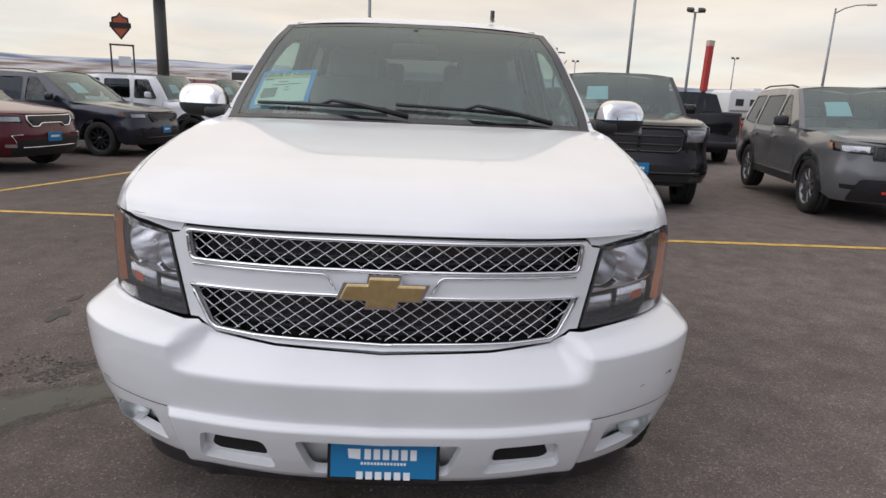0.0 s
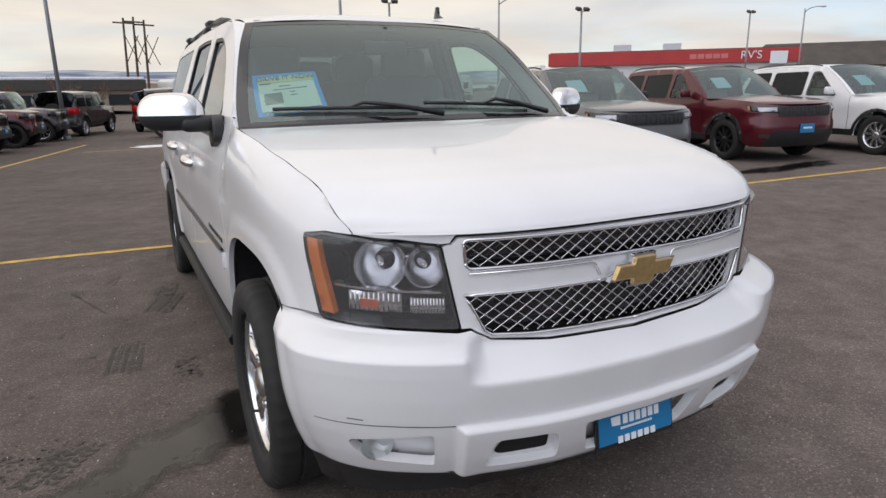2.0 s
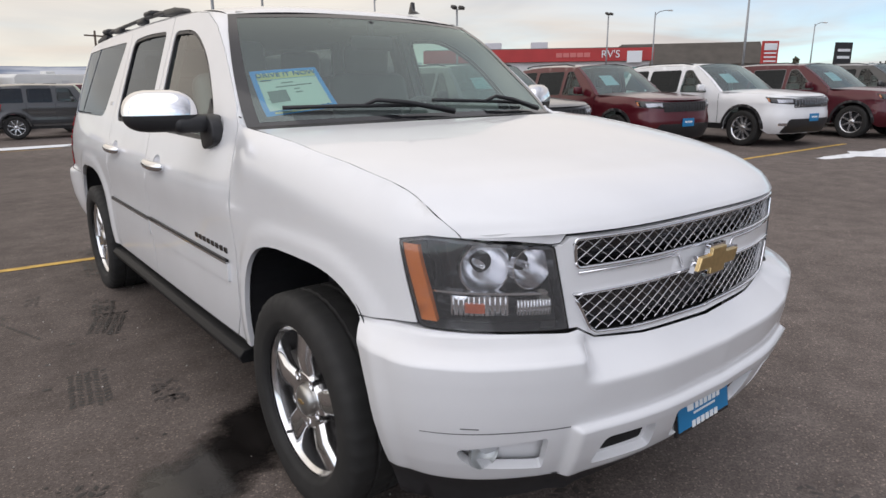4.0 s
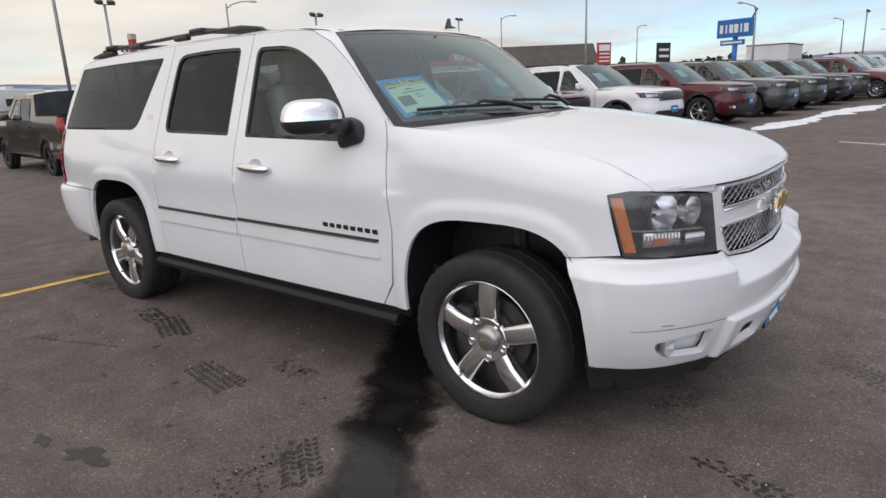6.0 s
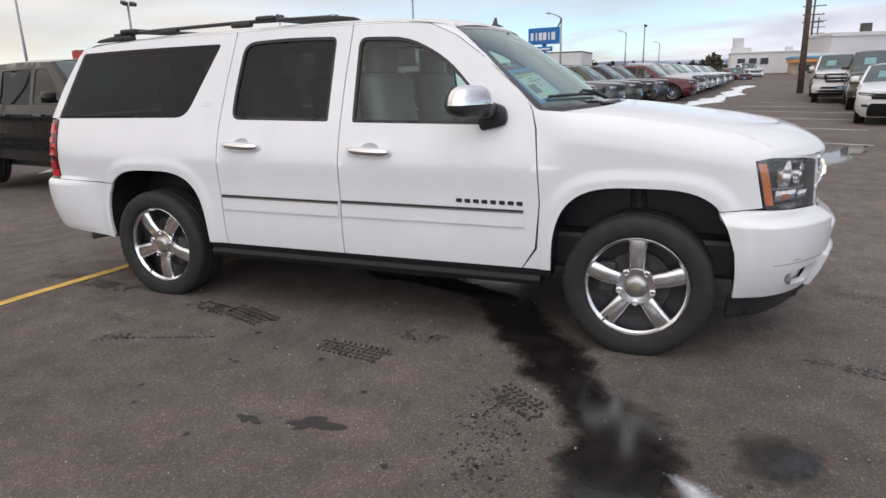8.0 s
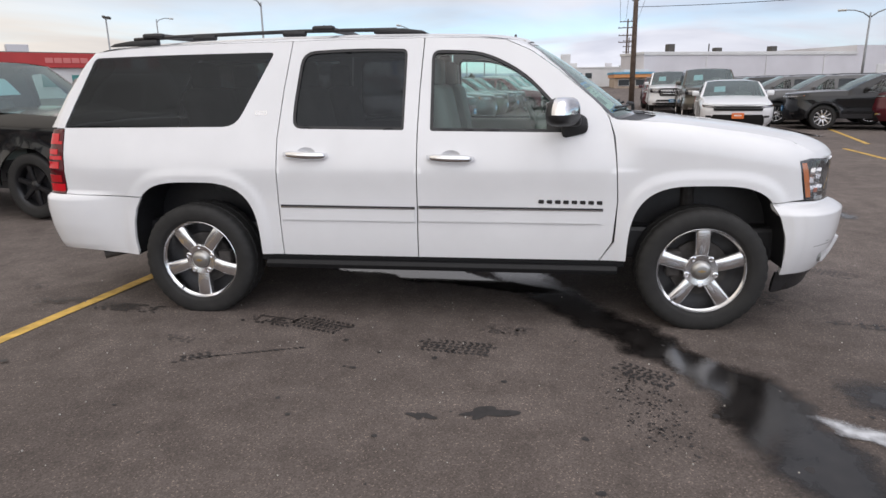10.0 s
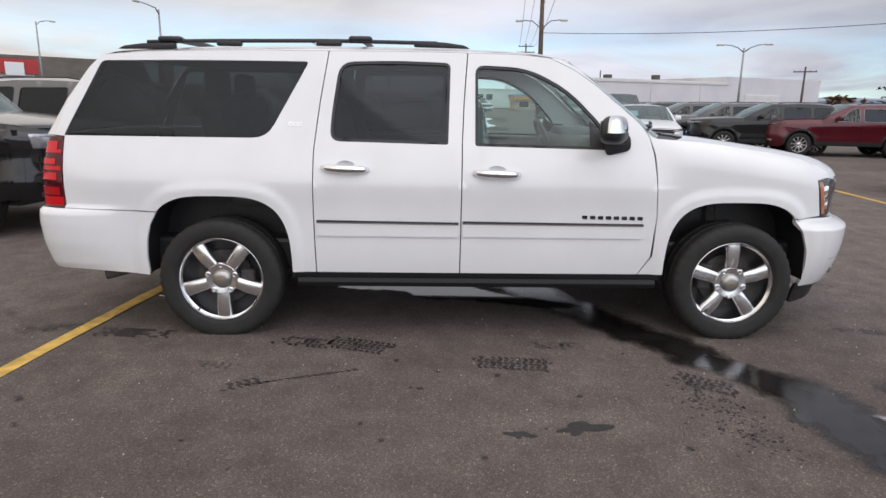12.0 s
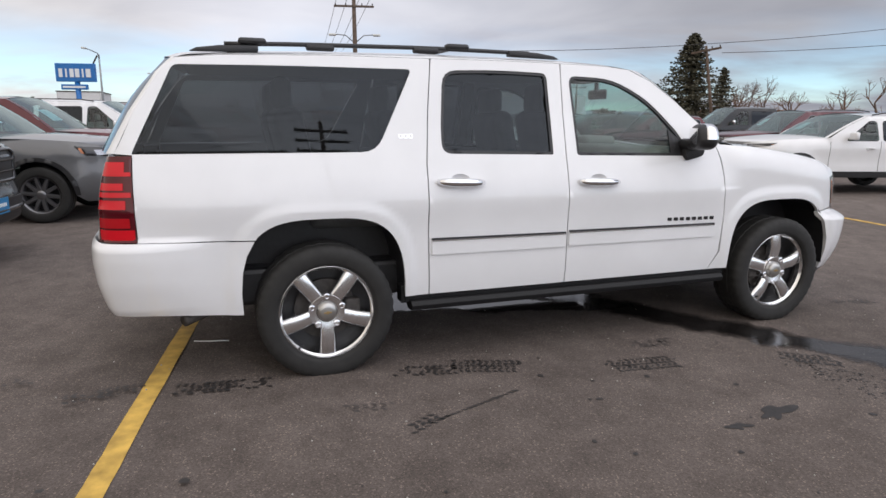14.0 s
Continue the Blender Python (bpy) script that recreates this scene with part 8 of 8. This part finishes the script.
fr_ = Matrix.Translation((ln * 0.60 + 6.3, -0.60, 4.12)) @ Matrix.Rotation(radians(90), 4, "X")
lettering("sign_words", "RV'S", 1.25, fr_, SIGNWHITE, b, 0.02)
part("notice_board", bm_box((1.8, 0.1, 1.4), (ln * 0.93, -0.60, 3.8), 0.02), SIGNWHITE, b)
for xx in (ln * 0.30, ln * 0.52):
    part("roof_unit", bm_box((2.2, 1.8, 1.1), (xx, 6, 5.5), 0.05), BGREY, b)
m, ln = along(84.0, 60.0, 96.0, 46.0)
b = thing("brown_building", "brown building with a long dark sloping roof", "building", m)
part("wall", bm_box((ln, 12, 3.2), (ln / 2, 6, 1.6)), BTAN, b)
rf = bm_prism([(-1.2, 3.0), (13.2, 3.0), (9.0, 6.3), (3.0, 6.3)], ln + 2.0, "x", -1.0, 0.05)
part("roof", rf, BROOF, b)
for i in range(4):
    w = part("window", bm_box((1.6, 0.1, 1.2), (2.5 + i * 4.2, -0.03, 1.7), 0.02), BWHITE, b)
    part("pane", bm_box((1.4, 0.05, 1.0), (2.5 + i * 4.2, -0.09, 1.7)), BDARK, w)
m, ln = along(89.0, -14.0, 100.0, -46.0)
b = thing("warehouse", "large pale grey metal warehouse with a flat roof", "building", m)
part("wall", bm_box((ln, 7, 4.3), (ln / 2, 3.5, 2.15)), BGREY, b)
part("parapet", bm_box((ln + 0.3, 7.3, 0.35), (ln / 2, 3.5, 4.45), 0.03), BWHITE, b)
part("gutter", bm_box((ln + 0.2, 0.14, 0.12), (ln / 2, -0.08, 4.22), 0.02), BWHITE, b)
for xx in (9.5, 19.0, 28.5):
    part("downpipe", bm_tube([(xx, -0.07, 0.0), (xx, -0.07, 4.2)], 0.05, 8), BWHITE, b, smooth=True)
for xx, hh in ((5.5, 1.0), (22.0, 0.7), (13.0, 0.5)):
    part("roof_vent", bm_box((1.0, 1.0, hh + 0.4), (xx, 3, 4.6 + hh / 2), 0.06), DARKPOLE, b)
part("vent_pipe", bm_tube([(11, 2, 4.5), (11, 2, 5.8)], 0.09, 8), DARKPOLE, b)
m, ln = along(100.0, -46.0, 108.0, -66.0)
b = thing("warehouse_annex", "lower pale grey warehouse wing with a wide shutter", "building", m)
part("wall", bm_box((ln, 26, 5.5), (ln / 2, 13, 2.75)), BGREY, b)
part("shutter", bm_box((8.0, 0.1, 2.6), (8, -0.04, 1.5), 0.02), BWHITE, b)
for i in range(8):
    part("shutter_slat", bm_box((7.8, 0.06, 0.26), (8, -0.10, 0.36 + i * 0.32), 0.02), BWHITE, b)
b = thing("service_station", "small stucco shop with an orange band and blue roof edge", "building", along(84.0, -9.5, 84.0, -14.4)[0])
part("wall", bm_box((4.7, 6, 1.5), (2.45, 3.2, 0.75)), BTAN, b)
part("band", bm_box((5.1, 7, 0.42), (2.45, 3, 1.70), 0.02), BORANGE, b)
part("roof_edge", bm_box((5.3, 7.2, 0.26), (2.45, 3, 2.05), 0.02), BBLUE, b)
part("upper_wall", bm_box((3.2, 4, 0.4), (3.2, 4.5, 2.36), 0.02), BWHITE, b)
for i in range(2):
    w = part("window", bm_box((1.5, 0.1, 0.9), (1.3 + i * 2.2, 0.17, 0.85), 0.02), BWHITE, b)
    part("pane", bm_box((1.35, 0.05, 0.75), (1.3 + i * 2.2, 0.11, 0.85)), BDARK, w)
b = thing("tower_building", "white stepped building with a square tower", "building", along(104.0, -3.2, 104.0, -12.8)[0])
part("wall", bm_box((9.6, 10, 2.95), (4.8, 5, 1.48)), BWHITE, b)
part("cornice", bm_box((9.8, 10.2, 0.22), (4.8, 5, 2.98), 0.03), BWHITE, b)
part("tower", bm_box((1.5, 2.0, 5.2), (0.95, 2.2, 2.6), 0.05), BWHITE, b)
part("tower_shoulder", bm_box((2.7, 2.4, 3.75), (1.45, 2.3, 1.88), 0.05), BWHITE, b)
for i in range(3):
    w = part("window", bm_box((1.2, 0.1, 1.0), (1.5 + i * 1.55, -0.03, 1.75), 0.02), BWHITE, b)
    part("pane", bm_box((1.05, 0.05, 0.85), (1.5 + i * 1.55, -0.10, 1.75)), BDARK, w)
part("roof_unit", bm_box((1.0, 1.2, 0.7), (8.0, 3, 3.4), 0.05), BGREY, b)
b = thing("white_hall", "plain white hall with a blank wall beyond the lot", "building", along(120.0, 28.5, 120.0, 21.9)[0])
part("wall", bm_box((6.6, 12, 4.6), (3.30, 6, 2.31), 0.05), BWHITE, b)
part("roof", bm_box((6.8, 12.2, 0.15), (3.30, 6, 4.69)), BROOF, b)
part("door", bm_box((2.4, 0.1, 2.2), (1.8, -0.04, 1.1), 0.02), BGREY, b)
m, ln = along(-19.0, 60.0, 1.5, 62.0, 0.0)
b = thing("flat_roof_building", "long low building with dark fascia and a snow-covered roof", "building", m)
part("wall", bm_box((ln, 16, 1.9), (ln / 2, 8, 0.95)), BTAN, b)
part("fascia", bm_box((ln + 0.6, 17, 0.9), (ln / 2, 8, 2.2), 0.03), DARKPOLE, b)
part("roof_snow", bm_box((ln + 0.4, 16.6, 0.25), (ln / 2, 8, 2.75), 0.08), SNOW, b)
for xx in (3.5, 8.0):
    part("roof_unit", bm_box((1.8, 1.5, 0.9), (xx, 5, 3.2), 0.05), BGREY, b)
for i in range(6):
    part("window", bm_box((1.8, 0.1, 0.9), (2.2 + i * 3.3, -0.03, 0.95), 0.02), BDARK, b)

# ---- travel trailers ----
RVW = mat("trailer_white", (0.66, 0.66, 0.64), 0.4, var=0.05, vscale=0.8)


def trailer(x, y, turn, lift=0.0, first=None):
    m_ = pose(x, y, ground_z(x, y), 0, 0, turn)
    if first is not None:
        return copy_thing(first, m_)
    t = thing("travel_trailer", "white travel trailer with dark windows and grey stripes", "caravan", m_, "travel trailers")
    part("body", bm_prism([(-3.6, 0.55), (3.4, 0.55), (3.7, 1.2), (3.45, 2.4), (3.1, 2.95), (-3.3, 2.95), (-3.6, 2.7)], 2.3, "y", -1.15, 0.06), RVW, t, angle=40)
    for xx, zz, w, h in ((-2.4, 1.9, 0.9, 0.6), (-0.6, 1.9, 1.2, 0.6), (2.5, 1.9, 0.7, 0.6)):
        for s_ in (-1, 1):
            part("window", bm_box((w, 0.04, h), (xx, s_ * 1.17, zz), 0.01), BDARK, t)
    for s_ in (-1, 1):
        part("stripe", bm_box((6.6, 0.03, 0.16), (-0.1, s_ * 1.165, 1.15)), mat("trailer_stripe", (0.22, 0.20, 0.19), 0.5), t)
        part("door", bm_box((0.65, 0.05, 1.8), (1.0, s_ * 1.165, 1.55), 0.02), BWHITE, t)
    for xx in (-0.9, -0.05):
        for s_ in (-1, 1):
            bmw = bm_lathe([(0.0, 0.08), (0.2, 0.09), (0.33, 0.08), (0.34, -0.08), (0.0, -0.09)], 20, "y")
            bmesh.ops.translate(bmw, vec=(xx, s_ * 1.05, 0.34), verts=bmw.verts)
            part("wheel", bmw, RUBBER, t, angle=40)
    part("tow_bar", bm_box((1.4, 0.12, 0.12), (4.1, 0, 0.5)), DARKPOLE, t)
    part("roof_unit", bm_box((0.9, 0.7, 0.3), (0.3, 0, 3.08), 0.06), RVW, t, angle=40)
    part("underside", bm_box((6.4, 2.0, 0.2), (-0.1, 0, 0.5)), DARKPOLE, t)
    return t


rv = trailer(29.0, 57.0, 20)
for x, y, tn in ((29.5, 41.0, 15), (13.0, 47.0, 28), (36.5, 52.0, 10), (20.0, 54.0, 24), (28.0, 58.0, 60), (11.0, 56.0, 70), (44.0, 57.0, 20), (33.0, 47.0, 100), (5.0, 49.0, 30), (52.0, 52.0, 30), (25.0, 50.0, 12)):
    trailer(x * 1.32, y * 1.32, tn, first=rv)

# ---- trees ----
BARK = mat("grey_bark", (0.11, 0.085, 0.07), 0.9, var=0.3, vscale=5, bump=0.6, bscale=30)
NEEDLE = mat("dark_spruce_needles", (0.060, 0.056, 0.034), 0.75, var=0.35, vscale=3)
TWIG = mat("bare_twigs", (0.19, 0.155, 0.14), 0.9, var=0.25, vscale=2)
RUST = mat("rusty_bare_brush", (0.16, 0.095, 0.065), 0.9, var=0.3, vscale=2)


def spruce(x, y, h, r, seed, clumps=900):
    rs = np.random.RandomState(seed)
    t = thing("spruce_tree", "tall dark brown-green spruce tree", "tree", pose(x, y, ground_z(x, y)), "trees")
    part("trunk", bm_tube([(0, 0, 0), (0.05, 0, h * 0.5), (0, 0, h * 0.97)], [0.24, 0.15, 0.03], 9), BARK, t, smooth=True)
    V, F = [], []
    limbs = bmesh.new()
    n = int(clumps / 9)
    for i in range(n):
        z = h * (0.07 + 0.90 * (i / n) ** 0.9)
        rr = r * (1 - z / h) ** 0.95 * rs.uniform(0.70, 1.12) + 0.08
        a = i * 2.39996 + rs.uniform(-0.3, 0.3)
        droop = rs.uniform(0.05, 0.28)
        for k in range(10):
            f = (k + 0.6) / 10
            cx, cy, cz = rr * f * math.cos(a), rr * f * math.sin(a), z - droop * rr * f + 0.10 * rr * f * f
            w = 0.40 * (1 - 0.6 * f) * (0.35 + rr / r)
            for _ in range(4):
                ox, oy, oz = rs.normal(0, w * 0.45, 3)
                d = rs.normal(0, 1, 3)
                d[2] = abs(d[2]) * 0.4 - 0.25
                d /= np.linalg.norm(d)
                e = np.cross(d, rs.normal(0, 1, 3))
                e /= np.linalg.norm(e) + 1e-6
                ln, wd = rs.uniform(0.16, 0.34) * (0.6 + 0.5 * rr / r), rs.uniform(0.03, 0.07)
                p = np.array((cx + ox, cy + oy, cz + oz * 0.6))
                b0 = len(V)
                V.extend([p - e * wd, p + d * ln * 0.5 - e * wd * 1.2, p + d * ln, p + d * ln * 0.5 + e * wd * 1.2, p + e * wd])
                F.append((b0, b0 + 1, b0 + 2, b0 + 3, b0 + 4))
    mesh_ob("crown", V, F, NEEDLE, t, False)
    return t


def bare_tree(x, y, h, seed, material=None, depth=5, name="bare_tree", label="leafless grey-brown winter tree"):
    rs = np.random.RandomState(seed)
    t = thing(name, label, "tree", pose(x, y, ground_z(x, y)), "trees")
    segs = []

    def grow(p, d, ln, r, lv):
        q = p + d * ln
        segs.append((p, q, r, r * 0.68, lv))
        if lv >= depth:
            return
        for _ in range(3 if lv < 2 else rs.randint(2, 4)):
            nd = d + rs.normal(0, 0.48, 3)
            nd[2] = max(nd[2], -0.05) + 0.12
            nd /= np.linalg.norm(nd)
            grow(q if rs.rand() < 0.6 else p + d * ln * rs.uniform(0.5, 0.95), nd, ln * rs.uniform(0.60, 0.80), r * 0.62, lv + 1)

    grow(np.zeros(3), np.array((0.03, 0.02, 1.0)), h * 0.28, h * 0.022, 0)
    for nm, lo, hi in (("trunk", 0, 1), ("twig_mass", 2, 99)):
        V, F = [], []
        for p, q, r0, r1, lv in segs:
            if not lo <= lv <= hi:
                continue
            d = (q - p) / (np.linalg.norm(q - p) + 1e-9)
            a = np.cross(d, (0.3, 0.5, 0.1))
            a /= np.linalg.norm(a)
            b = np.cross(d, a)
            k = 5 if lv < 2 else 3
            b0 = len(V)
            for c, r in ((p, r0), (q, r1)):
                for i in range(k):
                    th = 2 * math.pi * i / k
                    V.append(c + max(r, 0.008) * (math.cos(th) * a + math.sin(th) * b))
            for i in range(k):
                F.append((b0 + i, b0 + (i + 1) % k, b0 + k + (i + 1) % k, b0 + k + i))
        o_ = mesh_ob(nm, V, F, (BARK if nm == "trunk" else material or TWIG), t, False)
        if nm == "twig_mass":
            tagged(o_, kind="stuff")
    return t


spruce(36.8, -31.1, 8.2, 5.0, 4, 2800)
spruce(42.5, -39.5, 6.4, 2.6, 6, 800)
bare_tree(36.5, -36.5, 6.2, 11, None, 6)
bare_tree(40.0, -43.0, 3.6, 12, RUST)
bare_tree(33.0, -44.0, 3.4, 13, RUST)
bare_tree(-18.0, 66.0, 4.6, 21, RUST)
for i, (x, y, h) in enumerate(((-8.0, 58.0, 4.2), (-5.0, 59.0, 4.4), (-2.0, 58.5, 3.8), (-27.0, 62.0, 4.0), (-16.0, 58.0, 4.2))):
    bare_tree(x, y, h, 30 + i, RUST, 5, "bare_shrub", "round leafless reddish-brown winter shrub")
for i in range(12):
    az = radians(-44.0 - 1.9 * i)
    d = 52.0 + 7 * math.sin(i * 2.3)
    bare_tree(-4.4 + d * math.cos(az), 3.8 + d * math.sin(az), 4.6 + 1.3 * math.sin(i * 1.7), 150 + i, RUST, 5, "bare_shrub", "leafless reddish-brown winter shrub")
for i in range(9):
    bare_tree(17.0 - 2.5 * i + 2 * math.sin(i * 3.0), -48.0 + 1.2 * i, 3.4 + 0.8 * math.sin(i * 2.1), 50 + i, RUST, 5, "bare_shrub", "leafless reddish-brown winter shrub")

# far line of dark conifers and brush, one sheet of many small crowns
rs = np.random.RandomState(77)
V, F = [], []


def crown(x, y, z, w, h):
    for k in range(60):
        f = rs.rand() ** 0.8
        a = rs.uniform(0, 6.28)
        rr = w * (1 - f) * rs.uniform(0.3, 1.0)
        p = np.array((x + rr * math.cos(a), y + rr * math.sin(a), z + h * f * 0.95))
        d = rs.normal(0, 1, 3) * (w * 0.17, w * 0.17, h * 0.07)
        e = rs.normal(0, 1, 3) * (w * 0.15, w * 0.15, h * 0.08)
        b0 = len(V)
        V.extend([p - d, p + e, p + d, p - e * 0.7])
        F.append((b0, b0 + 1, b0 + 2, b0 + 3))


for i in range(330):
    a = radians(rs.uniform(62, 100))
    d = rs.uniform(150, 240)
    x, y = d * math.sin(a), d * math.cos(a)
    crown(x, y, ground_z(x, y), rs.uniform(1.5, 3.0), rs.uniform(1.5, 4.2) * (0.7 + 0.5 * math.sin(a * 23) ** 2))
tagged(mesh_ob("far_conifers", V, F, NEEDLE, None, False), "far line of dark conifers", "trees", kind="stuff")
V, F = [], []
for i in range(420):
    a = radians(rs.uniform(-40, 62)) if i < 260 else radians(rs.uniform(122, 165))
    d = rs.uniform(170, 300) if i < 260 else rs.uniform(75, 130)
    x, y = d * math.sin(a), d * math.cos(a)
    crown(x, y, ground_z(x, y) * (1 if d < 150 else 0.4), rs.uniform(1.5, 3.5), rs.uniform(1.0, 3.2))
tagged(mesh_ob("far_brush", V, F, RUST, None, False), "far band of bare reddish-brown brush", "trees", kind="stuff")

# ---- far plain and hills round the horizon ----
def hill_mat(name, c0, c1, scale):
    m_ = bpy.data.materials.new(name)
    m_.use_nodes = True
    nt = m_.node_tree
    b_ = nt.nodes["Principled BSDF"]
    b_.inputs["Roughness"].default_value = 1.0
    b_.inputs["Specular IOR Level"].default_value = 0.0
    tcn = nt.nodes.new("ShaderNodeTexCoord")
    mp = nt.nodes.new("ShaderNodeMapping")
    mp.inputs["Scale"].default_value = (1, 1, 4)
    no = nt.nodes.new("ShaderNodeTexNoise")
    no.inputs["Scale"].default_value, no.inputs["Detail"].default_value = scale, 8
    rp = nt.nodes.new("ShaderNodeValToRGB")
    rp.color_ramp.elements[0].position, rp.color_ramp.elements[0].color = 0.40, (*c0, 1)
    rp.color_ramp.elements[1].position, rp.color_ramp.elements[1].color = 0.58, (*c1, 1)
    nt.links.new(tcn.outputs["Object"], mp.inputs[0])
    nt.links.new(mp.outputs[0], no.inputs["Vector"])
    nt.links.new(no.outputs["Fac"], rp.inputs[0])
    nt.links.new(rp.outputs[0], b_.inputs["Base Color"])
    return m_


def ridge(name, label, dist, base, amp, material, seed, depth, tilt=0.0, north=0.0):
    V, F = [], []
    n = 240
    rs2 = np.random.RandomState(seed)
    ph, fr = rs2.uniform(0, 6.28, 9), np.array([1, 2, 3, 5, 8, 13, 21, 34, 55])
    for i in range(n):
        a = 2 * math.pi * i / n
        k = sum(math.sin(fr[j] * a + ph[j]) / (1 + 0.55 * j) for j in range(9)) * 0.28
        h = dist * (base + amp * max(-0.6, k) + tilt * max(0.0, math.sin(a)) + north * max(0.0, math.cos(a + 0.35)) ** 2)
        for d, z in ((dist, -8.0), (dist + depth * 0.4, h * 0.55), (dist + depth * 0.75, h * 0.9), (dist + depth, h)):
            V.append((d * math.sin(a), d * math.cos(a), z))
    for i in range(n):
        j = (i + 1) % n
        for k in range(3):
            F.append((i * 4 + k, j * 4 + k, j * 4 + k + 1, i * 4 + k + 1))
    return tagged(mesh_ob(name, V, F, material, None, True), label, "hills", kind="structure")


ridge("backdrop_plain", "far brown and snowy plain", 420, 0.011, 0.004, hill_mat("brown_snowy_plain", (0.19, 0.15, 0.13), (0.46, 0.45, 0.46), 0.03), 3, 260, 0.006, 0.030)
# the blue-grey of these hills is distance haze put into their colour
ridge("backdrop_hills", "far snowy hills with blue-grey haze in their colour", 1500, 0.019, 0.014, hill_mat("haze_blue_snowy_hills", (0.15, 0.185, 0.255), (0.46, 0.48, 0.52), 0.006), 8, 500, 0.004, 0.029)
